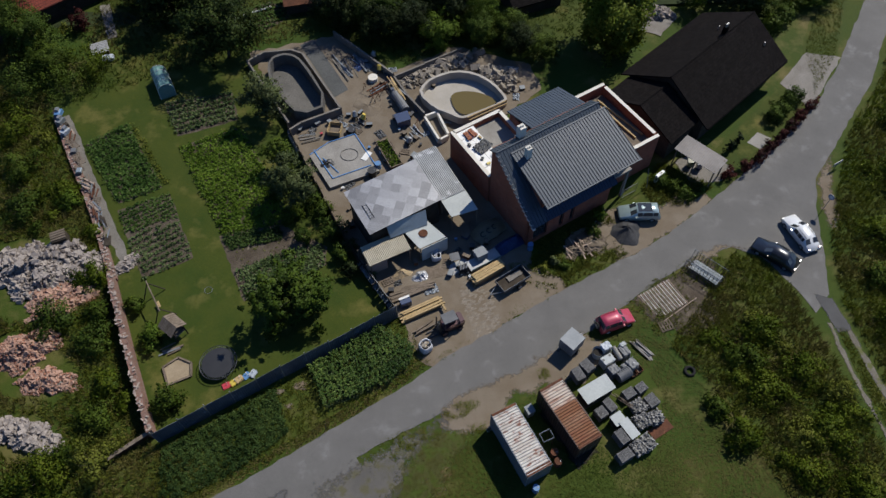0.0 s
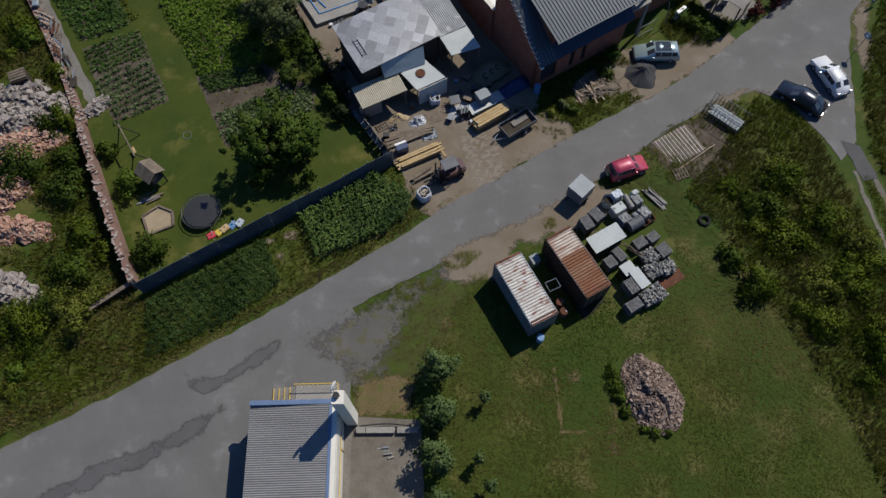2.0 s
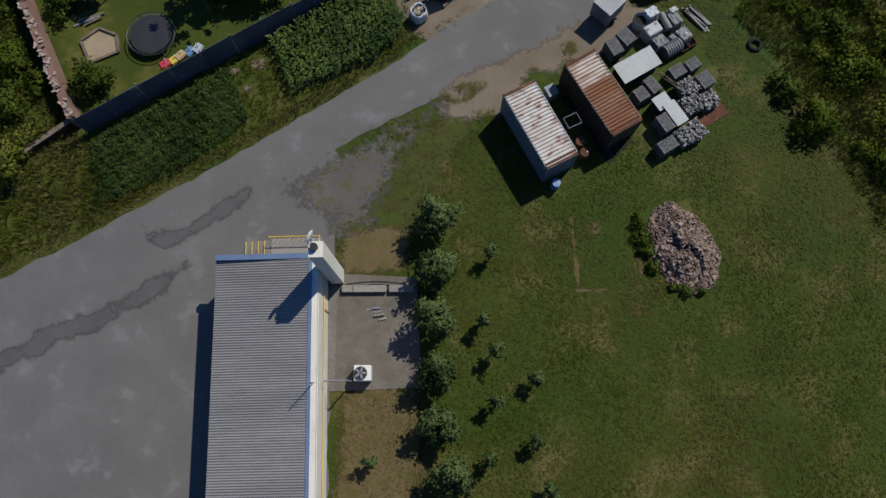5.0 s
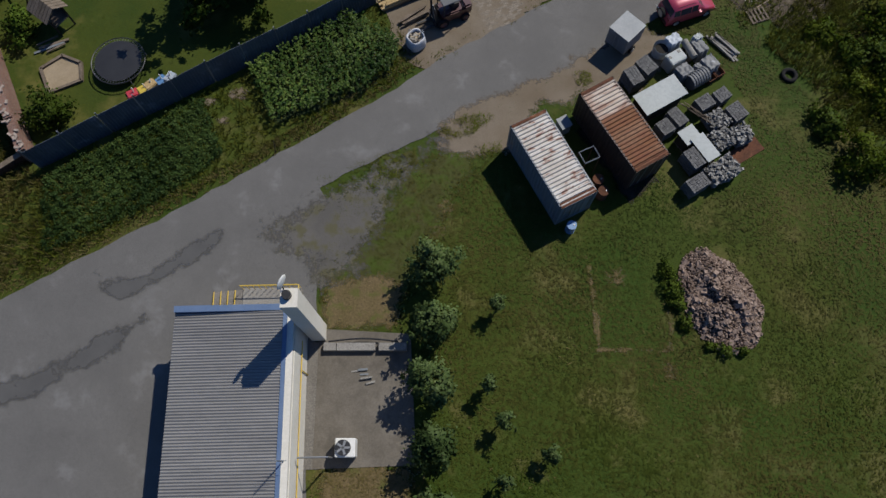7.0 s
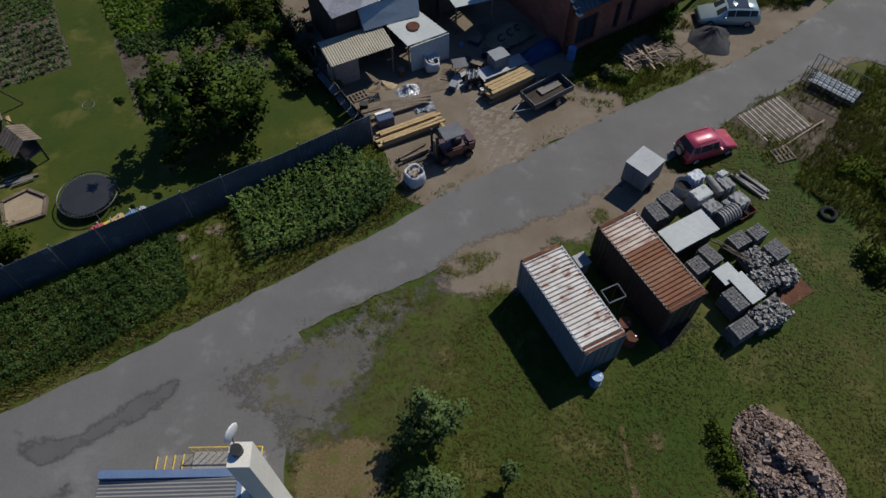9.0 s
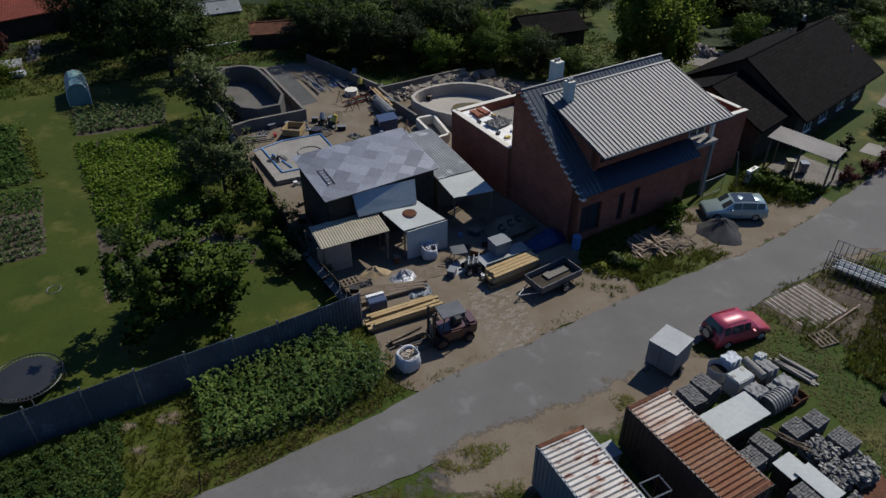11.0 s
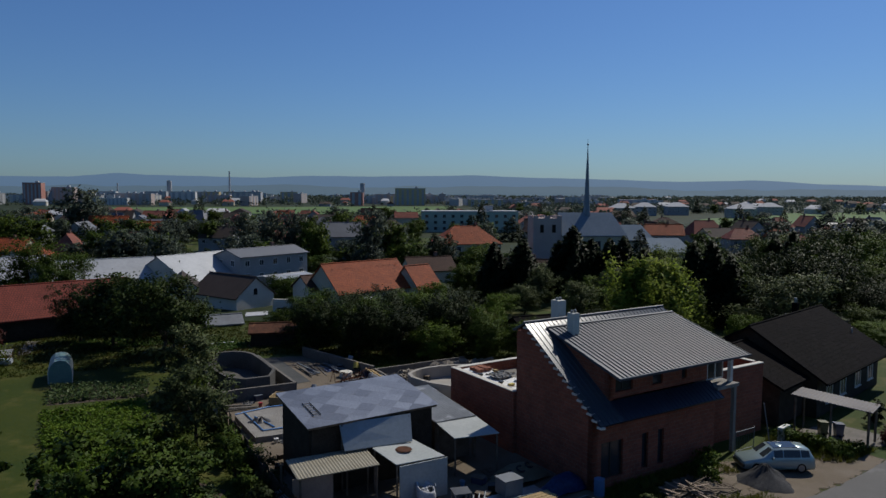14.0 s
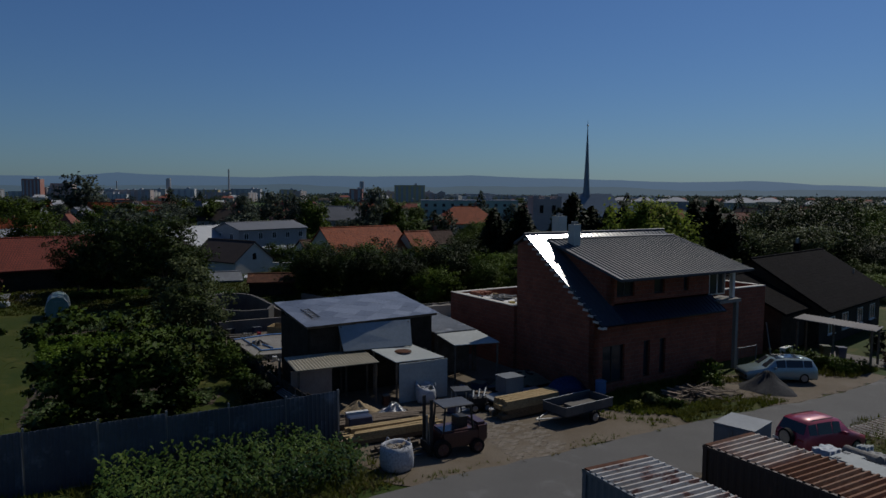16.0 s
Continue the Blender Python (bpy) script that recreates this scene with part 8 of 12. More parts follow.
def stone_stack(x, y, rz, w, d, h, seed, label, neat=True):
    """Stone blocks stacked on a pallet: the blocks that can be seen, tidy or tumbled."""
    rg = random.Random(seed)
    t = thing("stone_pallet", x, y, rz, label, "stone pallet", "stone pallets")
    pallet(t, w, d)
    bm = B()
    box(bm, w * 0.93, d * 0.93, h - 0.2, 0, 0, 0.126)
    part("stack_core", bm, M_stone_dark, t)
    bm = B()
    if neat:
        nx_, ny_ = int(w / 0.17), int(d / 0.12)
        for i in range(nx_):
            for j in range(ny_):
                box(bm, w / nx_ * 0.9, d / ny_ * 0.88, 0.12 + rg.uniform(0, 0.035), (i + 0.5) / nx_ * w - w / 2, (j + 0.5) / ny_ * d - d / 2, h - 0.08, rg.uniform(-3, 3), rg.uniform(-3, 3), rg.uniform(-4, 4))
        for zz in range(int((h - 0.2) / 0.14)):
            for s in (-1, 1):
                for i in range(int(w / 0.3)):
                    box(bm, 0.28, 0.05, 0.12, (i + 0.5) * 0.3 - w / 2, s * (d * 0.465 + 0.02), 0.13 + zz * 0.14, 0, 0, rg.uniform(-3, 3))
                for i in range(int(d / 0.3)):
                    box(bm, 0.05, 0.28, 0.12, s * (w * 0.465 + 0.02), (i + 0.5) * 0.3 - d / 2, 0.13 + zz * 0.14, 0, 0, rg.uniform(-3, 3))
    else:
        for _ in range(int(w * d * 60)):
            box(bm, rg.uniform(0.1, 0.26), rg.uniform(0.08, 0.18), rg.uniform(0.06, 0.13), rg.uniform(-w / 2, w / 2), rg.uniform(-d / 2, d / 2), h - 0.12 + rg.uniform(0, 0.16), rg.uniform(-35, 35), rg.uniform(-35, 35), rg.uniform(0, 180))
        for _ in range(int((w + d) * h * 40)):
            s, e = rg.choice((-1, 1)), rg.random() < 0.5
            px, py = (rg.uniform(-w / 2, w / 2), s * d * 0.47) if e else (s * w * 0.47, rg.uniform(-d / 2, d / 2))
            box(bm, rg.uniform(0.12, 0.24), rg.uniform(0.1, 0.2), rg.uniform(0.07, 0.12), px, py, rg.uniform(0.13, h - 0.1), rg.uniform(-12, 12), rg.uniform(-12, 12), rg.uniform(0, 180))
    tagged(part("stones", bm, M_stone_dark if neat else M_stone_loose, t, "small grey cut stones"), kind="stuff")
    return t


def sheeted(x, y, rz, w, d, h, label, m=None, over=0.15):
    """A covered pallet stack with a flat sheet on top."""
    t = thing("covered_stack", x, y, rz, label, "covered stack", "covered stacks")
    pallet(t, w, d)
    # core coloured as dark wood to paint in the shaded sides under the sheet
    bm = B()
    box(bm, w * 0.96, d * 0.96, h - 0.13, 0, 0, 0.126)
    part("stack_core", bm, M_wood_dark, t)
    bm = B()
    box(bm, w + over, d + over, 0.04, 0, 0, h, rx=1.0, ry=-0.8)
    part("cover_sheet", bm, m or M_plate_white, t)
    return t


sheeted(13.7, 25.86, 30, 2.95, 1.4, 1.5, "tall stack under a large pale metal sheet", M_plate_white, 0.18)
sheeted(15.3, 23.15, 32, 1.0, 0.9, 1.2, "stack under a white sheet")
sheeted(16.15, 22.25, 32, 0.8, 1.65, 1.25, "stack under a long white sheet")
STACKS = [(12.31, 27.55, 28, 0.9, 1.25, 1.1, True), (13.22, 28.36, 38, 0.98, 1.22, 1.1, True), (13.95, 23.84, 32, 0.9, 0.98, 1.0, True), (14.8, 24.56, 36, 0.8, 1.25, 1.0, True), (15.42, 21.58, 31, 0.85, 1.3, 1.15, True), (15.5, 19.98, 31, 1.32, 0.9, 1.0, True), (16.75, 20.7, 31, 0.9, 1.2, 0.9, False), (17.65, 21.2, 33, 1.0, 1.3, 0.9, False), (16.75, 25.74, 31, 1.1, 0.9, 0.8, True), (17.92, 26.3, 34, 1.0, 0.85, 0.8, True), (17.4, 24.54, 27, 1.3, 1.15, 0.75, False), (18.68, 25.06, 33, 1.05, 1.15, 0.8, True), (17.5, 23.15, 25, 1.2, 1.2, 0.75, False), (18.8, 23.5, 27, 1.15, 1.15, 0.75, False)]
for k, (x, y, a, w, d, h, neat) in enumerate(STACKS):
    stone_stack(x, y, a, w, d, h, 500 + k, "pallet of neatly stacked dark grey stone blocks" if neat else "pallet heaped with loose grey stones", neat)
M_grey_tarp = stuff_mat("grey_plastic_sheet", (0.10, 0.105, 0.115), (0.16, 0.165, 0.17), (0.34, 0.35, 0.37), big=1.0, fine=6, rough=0.62, bump=0.09, bump_dist=0.05, third=(0.62, 0.78))
M_pale_tarp = stuff_mat("pale_blue_sheet", (0.34, 0.39, 0.46), (0.46, 0.50, 0.55), (0.20, 0.23, 0.27), big=1.5, fine=6, rough=0.62, bump=0.09, bump_dist=0.05)


def wrapped(x, y, rz, w, d, h, m, label, seed):
    """A pallet load under a sheet: a box with slumped edges and a creased skin."""
    nr2 = np.random.default_rng(seed)
    n = 22
    u = np.linspace(-1, 1, n)
    U, V = np.meshgrid(u, u)
    edge = np.maximum(np.abs(U), np.abs(V))
    top = h * (1 - 0.12 * nr2.random() * (U + 1) / 2 - 0.1 * nr2.random() * (V + 1) / 2)
    for _ in range(7):
        f, a, o = nr2.uniform(2, 7), nr2.uniform(0, 6.3), nr2.uniform(0, 6.3)
        top = top + 0.010 * np.sin(f * (U * math.cos(a) + V * math.sin(a)) * 2 + o)
    z = np.where(edge > 0.99, -0.03, np.where(edge > 0.86, h * 0.3, top)) + nr2.normal(size=U.shape) * 0.003
    X = U * w / 2 * np.where(edge > 0.99, 1.04, 1.0) + 0.02 * np.sin(V * 9)
    Y = V * d / 2 * np.where(edge > 0.99, 1.04, 1.0) + 0.02 * np.sin(U * 8)
    i = (np.arange(n - 1)[:, None] * n + np.arange(n - 1)[None]).ravel()
    ob = raw("wrapped_load", np.column_stack([X.ravel(), Y.ravel(), z.ravel()]), np.column_stack([i, i + 1, i + n + 1, i + n]), m, smooth=False)
    ob.matrix_basis = pose(x, y, gz(x, y), 0, 0, rz)
    tagged(ob, label, "wrapped load", "wrapped loads")


for k, (x, y, a, w, d, h, m, label) in enumerate([(15.26, 30.48, 31, 1.1, 0.9, 1.05, M_pale_tarp, "load wrapped in pale grey plastic"), (16.95, 30.0, 30, 1.0, 1.2, 1.0, M_grey_tarp, "load under crumpled grey plastic"), (17.46, 28.7, 35, 1.05, 1.2, 1.0, M_grey_tarp, "load under dark grey plastic"), (16.78, 28.3, 33, 0.5, 1.0, 0.9, M_grey_tarp, "narrow load under dark grey plastic"), (15.65, 28.05, 31, 1.15, 1.05, 1.1, M_grey_tarp, "load under dark grey plastic"), (16.85, 30.62, 31, 0.7, 0.5, 1.12, M_plate_white, "bundle wrapped in white sheeting")]):
    wrapped(x, y, a, w, d, h, m, label + " in the pallet yard", 30 + k)
tub = thing("round_tub", 14.5, 29.95, 0, "round blue-white plastic tub with dark contents", "tub")
bm = B()
bmesh.ops.create_cone(bm, cap_ends=False, segments=26, radius1=0.5, radius2=0.58, depth=0.8, matrix=pose(0, 0, 0.4))
bmesh.ops.create_cone(bm, cap_ends=False, segments=26, radius1=0.42, radius2=0.5, depth=0.8, matrix=pose(0, 0, 0.4))
part("shell", bm, M_pale_tarp, tub, smooth=True)
bm = B()
bmesh.ops.create_cone(bm, cap_ends=True, segments=26, radius1=0.43, radius2=0.46, depth=0.5, matrix=pose(0, 0, 0.3))
part("contents", bm, M_dark, tub, "dark wet contents")
lidbox = thing("white_tank", 15.2, 29.0, 31, "white plastic tank with two dark openings", "tank")
bm = B()
box(bm, 1.22, 0.84, 1.15, 0, 0, 0)
bmesh.ops.bevel(bm, geom=bm.edges[:], offset=0.05, segments=2, affect="EDGES")
part("body", bm, M_plate_white, lidbox)
for x, y in ((0.36, 0.22), (-0.42, 0.12)):
    bm = B()
    box(bm, 0.2, 0.2, 0.03, x, y, 1.14)
    part("opening", bm, M_black, lidbox)
pipe = thing("plastic_pipe", 16.18, 29.7, 0, "short wide grey plastic pipe lying on a load", "pipe", z=gz(16.18, 29.7) + 0.7)
bm = B()
rod(bm, (-0.28, 0.62, 0.24), (0.28, -0.62, 0.24), 0.23, 18)
part("tube", bm, M_stone_mix, pipe, smooth=False)
for k in range(3):
    bm = B()
    box(bm, 0.9, 0.1, 0.7, 0, 0.45 - 0.45 * k, -0.7, rz=24)
    part("bearer", bm, M_wood_old, pipe)
bal = thing("pipe_drum", 16.6, 27.7, 31, "dark ribbed plastic pipe drum lying on its side", "drum")
for k in range(7):
    bm = B()
    rod(bm, (-0.7 + 0.2 * k, 0, 0.55), (-0.58 + 0.2 * k, 0, 0.55), 0.55, 18)
    part("rib", bm, M_grey_tarp, bal)
bm = B()
rod(bm, (-0.72, 0, 0.55), (0.66, 0, 0.55), 0.5, 18)
part("core", bm, M_grey_tarp, bal)
for x, y in ((17.5, 28.0), (18.1, 28.4)):
    cr = thing("wooden_crate", x, y, 31, "open reddish wooden crate", "crate", "crates")
    for s in (-1, 1):
        bm = B()
        box(bm, 0.6, 0.04, 0.4, 0, s * 0.38, 0)
        part("side", bm, M_rust, cr)
        bm = B()
        box(bm, 0.04, 0.72, 0.4, s * 0.3, 0, 0)
        part("end", bm, M_rust, cr)
    bm = B()
    box(bm, 0.56, 0.72, 0.03, 0, 0, 0.0)
    part("bottom", bm, M_wood_old, cr)
post_pile = thing("concrete_posts", 18.9, 30.5, -48, "loose pile of grey concrete posts", "posts")
rg = random.Random(8)
for k in range(9):
    bm = B()
    box(bm, rg.uniform(1.8, 2.7), 0.13, 0.12, 0, rg.uniform(-0.35, 0.35), 0.0 + 0.125 * (k // 4), 0, 0, rg.uniform(-6, 6))
    part("post", bm, M_concrete, post_pile)
batten = thing("batten_bundle", 15.9, 24.9, -35, "thin reddish battens lying on the stones", "battens", z=gz(15.9, 24.9) + 0.86)
for k in range(8):
    bm = B()
    box(bm, rg.uniform(1.4, 2.2), 0.05, 0.04, rg.uniform(-0.2, 0.2), rg.uniform(-0.3, 0.3), 0.045 * (k // 3), 0, 0, rg.uniform(-7, 7))
    part("batten", bm, M_wood_old, batten)
rp = thing("rusty_plate", 19.2, 22.6, 31, "flat rusty steel plate at the yard's edge", "plate")
bm = B()
box(bm, 2.2, 1.0, 0.04, 0, 0, 0)
bmesh.ops.bevel(bm, geom=bm.edges[:], offset=0.012, segments=1, affect="EDGES")
part("plate", bm, M_rust, rp)

# lattice frame of battens, small pallet, cage and tyre beyond the red car
lat = thing("lattice_panel", 21.9, 36.2, 30, "large pale lattice of wooden battens lying on the ground", "lattice")
for k in range(21):
    bm = B()
    box(bm, 0.06, 3.1, 0.05, -1.85 + k * 0.185, 0, 0.07, 0, 0, rg.uniform(-1.5, 1.5))
    part("batten", bm, M_white_wall if k % 2 else M_pink_board, lat)
for k in range(5):
    bm = B()
    box(bm, 4.0, 0.07, 0.05, rg.uniform(-0.05, 0.05), -1.4 + k * 0.7, 0.02, 0, 0, rg.uniform(-1, 1))
    part("rail", bm, M_pink_board, lat)
bm = B()
rod(bm, (-2.5, -2.1, 0.12), (2.9, -1.6, 0.12), 0.05, 6)
part("pole", bm, M_pink_board, lat)
spal = thing("small_pallet", 21.6, 33.1, 20, "small brown wooden pallet on the grass", "pallet")
pallet(spal, 1.3, 1.1)
cage = thing("tube_rack", 26.6, 39.3, -42, "long rack of thin black steel frames holding pale plastic tubes", "rack")
for k in range(12):
    x = -1.9 + k * 0.345
    for p, q in (((x, -0.8, 0), (x, -0.8, 1.75)), ((x, 0.8, 0), (x, 0.8, 1.75)), ((x, -0.8, 0.5), (x, 0.8, 0.5))):
        bm = B()
        rod(bm, p, q, 0.024, 5)
        part("bar", bm, M_black, cage)
for zz in (0.5, 1.75):
    for s in (-1, 1):
        bm = B()
        rod(bm, (-1.95, s * 0.8, zz), (1.95, s * 0.8, zz), 0.028, 5)
        part("rail", bm, M_galv if zz > 1 else M_black, cage)
for k in range(9):
    bm = B()
    rod(bm, (-1.5 + 0.1 * (k % 3), -0.6 + 0.15 * k, 0.6 + 0.03 * (k % 2)), (1.75, -0.6 + 0.15 * k, 0.6 + 0.03 * (k % 2)), 0.058, 8)
    part("tube", bm, M_plate_white, cage, "pale plastic tube")
tyre = thing("car_tyre", 22.9, 28.2, 30, "old black tyre lying in the grass", "tyre")
bm = B()
R, r = 0.42, 0.14
rings = [[bm.verts.new(((R + r * math.cos(b)) * math.cos(a), (R + r * math.cos(b)) * math.sin(a), 0.12 + r * 0.85 * math.sin(b))) for b in [j * math.pi / 5 for j in range(10)]] for a in [i * math.pi / 12 for i in range(24)]]
for i in range(24):
    for j in range(10):
        bm.faces.new((rings[i][j], rings[(i + 1) % 24][j], rings[(i + 1) % 24][(j + 1) % 10], rings[i][(j + 1) % 10]))
part("casing", bm, M_tyre, tyre, smooth=True)

# scrap wood between the house and the road
for x, y, a in ((16.4, 43.6, 35), (13.4, 41.5, 62)):
    bp = thing("broken_pallet", x, y, a, "old grey-brown pallet lying on bare earth", "pallet")
    pallet(bp, 1.2, 0.9)
for x, y, m_, w_ in ((29.0, 53.6, M_bin, "dark"), (28.0, 53.9, M_leaf_bin, "olive")):
    wb2 = thing("wheelie_bin", x, y, 40, w_ + " plastic wheelie bin under the carport", "bin")
    bm = B()
    rod(bm, (0, 0, 0.05), (0, 0, 0.95), 0.33, 4, 0.42)
    part("body", bm, m_, wb2)
    bm = B()
    box(bm, 0.62, 0.66, 0.05, 0, 0, 0.95, rx=3, rz=45)
    part("lid", bm, m_, wb2)
    for k in (-1, 1):
        bm = B()
        rod(bm, (0.22 * k, -0.22, 0.1), (0.28 * k, -0.22, 0.1), 0.1, 8)
        part("wheel", bm, M_tyre, wb2)
scrap = thing("scrap_wood", 14.2, 42.2, 20, "tangled heap of old boards and broken pallets", "wood heap")
for k in range(34):
    bm = B()
    box(bm, rg.uniform(0.9, 2.3), rg.uniform(0.07, 0.14), 0.04, rg.gauss(0, 0.9), rg.gauss(0, 0.55), rg.uniform(0.0, 0.5), rg.uniform(-8, 8), rg.uniform(-8, 8), rg.choice((0, 12, 85, 100, -10)) + rg.uniform(-15, 15))
    part("board", bm, (M_wood_old, M_pink_board, M_wood_old)[k % 3], scrap)
pal2 = thing("small_pallet", 16.4, 43.0, 30, "weathered pallet leaning on the bank", "pallet")
pallet(pal2, 1.5, 1.1)
bm = B()
wp = thing("white_post_box", 24.1, 51.8, 40, "white block pillar at the drive", "pillar")
box(bm, 1.2, 0.35, 1.15, 0, 0, 0)
part("body", bm, M_white_paint, wp)
gate = thing("wire_gate", 20.4, 49.6, 32, "thin metal tube gate at the entrance", "gate")
for p, q in (((-1.0, 0, 0), (-1.0, 0, 1.5)), ((1.0, 0, 0), (1.0, 0, 1.5)), ((-1.0, 0, 1.45), (1.0, 0, 1.45)), ((-1.0, 0, 0.15), (1.0, 0, 0.15))):
    bm = B()
    rod(bm, p, q, 0.03, 6)
    part("tube", bm, M_galv, gate)
for k in range(9):
    bm = B()
    rod(bm, (-0.8 + 0.2 * k, 0, 0.15), (-0.8 + 0.2 * k, 0, 1.45), 0.008, 4)
    part("wire", bm, M_galv, gate)
pp = thing("prop_pole", 22.6, 50.6, 0, "tall thin leaning pole by the drive", "pole")
bm = B()
rod(bm, (0, 0, 0), (-0.4, 0.3, 3.0), 0.04, 6)
part("shaft", bm, M_galv, pp)

# ---- rubble and stone heaps ----
def stone_bases(material, seed, parent, boxy=0.0):
    rg, out = random.Random(seed), []
    for k in range(5):
        bm = B()
        if boxy:
            box(bm, 1.0, rg.uniform(0.45, 0.8), rg.uniform(0.35, 0.6), 0, 0, -0.25)
            for v in bm.verts:
                v.co += Vector((rg.uniform(-0.12, 0.12), rg.uniform(-0.12, 0.12), rg.uniform(-0.1, 0.1)))
        else:
            bmesh.ops.create_icosphere(bm, subdivisions=1, radius=0.5)
            for v in bm.verts:
                v.co *= rg.uniform(0.7, 1.2)
                v.co.z *= 0.65
        out.append(part("stone", bm, material, parent))
    return out


def stone_heap(name, x, y, rz, rx, ry, h, size, material, label, seed, count=280, more=900, boxy=0.0, core=None, wild=1.0):
    """A heap of stones: a mound underneath, single stones on it, and smaller ones joined."""
    rg = random.Random(seed)
    t = thing(name, x, y, rz, label, "stone heap")
    nr2 = np.random.default_rng(seed)
    wob = lambda a: 1 + wild * (0.17 * math.sin(2 * a + seed) + 0.13 * math.sin(3 * a + 2 * seed) + 0.09 * math.sin(7 * a + 3 * seed) + 0.06 * math.sin(11 * a + seed))

    def spot():
        a, f = rg.uniform(0, 6.283), rg.random() ** 0.5
        r = f * wob(a)
        z = h * max(0.0, 1 - f ** 1.6) * (0.85 + 0.3 * math.sin(3.1 * a + 5 * f + seed))
        return math.cos(a) * r * rx, math.sin(a) * r * ry, max(0.0, z)

    bm = B()
    seg, rings = 24, []
    for i in range(7):
        f = i / 6
        rings.append([bm.verts.new((math.cos(a) * f * wob(a) * rx * 0.97 + 1e-4 * i, math.sin(a) * f * wob(a) * ry * 0.97, h * max(0, 1 - f ** 1.6) * 0.95 * (0.85 + 0.3 * math.sin(3.1 * a + 5 * f + seed)) - 0.05)) for a in [k * 2 * math.pi / seg for k in range(seg)]])
    for a, b in zip(rings, rings[1:]):
        for k in range(seg):
            bm.faces.new((a[k], a[(k + 1) % seg], b[(k + 1) % seg], b[k]))
    part("mound", bm, core or M_gravel, t, smooth=True)
    bases = stone_bases(material, seed, t, boxy)
    for k in range(count):
        px, py, pz = spot()
        s = size * rg.uniform(0.6, 1.7) * (1.25 if k % 9 == 0 else 1)
        m = pose(px, py, pz + s * 0.12, rg.uniform(-40, 40), rg.uniform(-40, 40), rg.uniform(0, 360)) @ Matrix.Diagonal((s, s, s, 1))
        if k < 5:
            bases[k].matrix_basis = m
        else:
            shared("stone", bases[k % 5], t, m)
    V, F = [], []
    for k in range(more):
        px, py, pz = spot()
        s = size * rg.uniform(0.35, 0.8)
        me = bases[k % 5].data
        m = pose(px, py, pz + s * 0.1, rg.uniform(-60, 60), rg.uniform(-60, 60), rg.uniform(0, 360)) @ Matrix.Diagonal((s, s, s, 1))
        o = len(V)
        V += [m @ v.co for v in me.vertices]
        for pl in me.polygons:
            vs = list(pl.vertices)
            F += [(o + vs[0], o + vs[i], o + vs[i + 1]) for i in range(1, len(vs) - 1)]
    raw("small_stones", np.array(V), np.array(F), material, t)["kind"] = "stuff"
    return t


M_foam = stuff_mat("white_foam_board", (0.80, 0.81, 0.80), (0.86, 0.86, 0.85), (0.62, 0.6, 0.56), big=0.8, fine=6, rough=0.8, bump=0.05, third=(0.58, 0.72))
M_block_loose = piece_mat("loose_clay_blocks", (0.42, 0.17, 0.10), (0.34, 0.14, 0.09), island=False)
M_toy_yellow2 = stuff_mat("yellow_sack", (0.62, 0.5, 0.12), (0.7, 0.58, 0.18), big=2, fine=8, rough=0.6, bump=0.05)
M_field_stone = piece_mat("field_stones", (0.15, 0.10, 0.078), (0.38, 0.285, 0.235), fine=9)
M_yard_stone = piece_mat("broken_yard_stone", (0.17, 0.145, 0.115), (0.36, 0.32, 0.27), fine=9)
M_rubble_grey = piece_mat("grey_rubble", (0.15, 0.12, 0.105), (0.42, 0.37, 0.34), fine=9)
M_rubble_red = piece_mat("brick_rubble", (0.44, 0.165, 0.10), (0.50, 0.33, 0.255), fine=9)
stone_heap("rock_pile", 16.3, 12.8, -66, 3.15, 2.25, 1.0, 0.2, M_field_stone, "heap of pale brown field stones on the meadow", 21, 300, 3600, 1.0, M_soil, 0.35)
stone_heap("rubble_heap", -42.5, 40.2, 20, 5.2, 3.6, 1.5, 0.5, M_rubble_grey, "large heap of grey concrete rubble", 22, 290, 1500, 1.0)
stone_heap("rubble_heap", -39.0, 36.4, 24, 3.8, 1.8, 0.8, 0.33, M_rubble_red, "spread of broken pink brick rubble", 23, 250, 900, 1.0)
stone_heap("rubble_heap", -37.2, 40.4, 10, 1.9, 1.4, 0.6, 0.35, M_rubble_grey, "small heap of grey rubble by the wall", 24, 120, 400, 1.0)
stone_heap("brick_heap", -40.6, 30.6, 0, 3.0, 2.2, 1.4, 0.26, M_rubble_red, "steep heap of broken pink bricks", 25, 290, 1500, 1.0)
stone_heap("brick_heap", -37.2, 27.4, -10, 2.6, 1.5, 0.8, 0.26, M_rubble_red, "low heap of broken pink bricks", 26, 220, 900, 1.0)
stone_heap("rubble_heap", -37.6, 22.2, -15, 3.6, 1.5, 0.7, 0.4, M_rubble_grey, "low heap of pale rubble in weeds", 27, 220, 700, 1.0)
stone_heap("wall_rubble", -33.4, 40.6, 60, 1.6, 0.8, 0.5, 0.26, M_rubble_grey, "fallen stones beside the old wall", 28, 120, 300, 1.0)
stone_heap("yard_rubble", 1.2, 71.0, 30, 4.2, 1.1, 0.5, 0.55, M_yard_stone, "row of large stones along the back wall", 29, 60, 160, 1.0, M_dirt)
stone_heap("yard_rubble", 6.8, 68.0, -40, 3.4, 1.3, 0.6, 0.6, M_yard_stone, "pile of large broken stones behind the pool", 30, 80, 200, 1.0, M_dirt)
stone_heap("yard_rubble", -3.2, 68.2, 20, 2.6, 1.4, 0.3, 0.5, M_yard_stone, "scattered dark stones on bare earth", 31, 40, 120, 1.0, M_dirt)

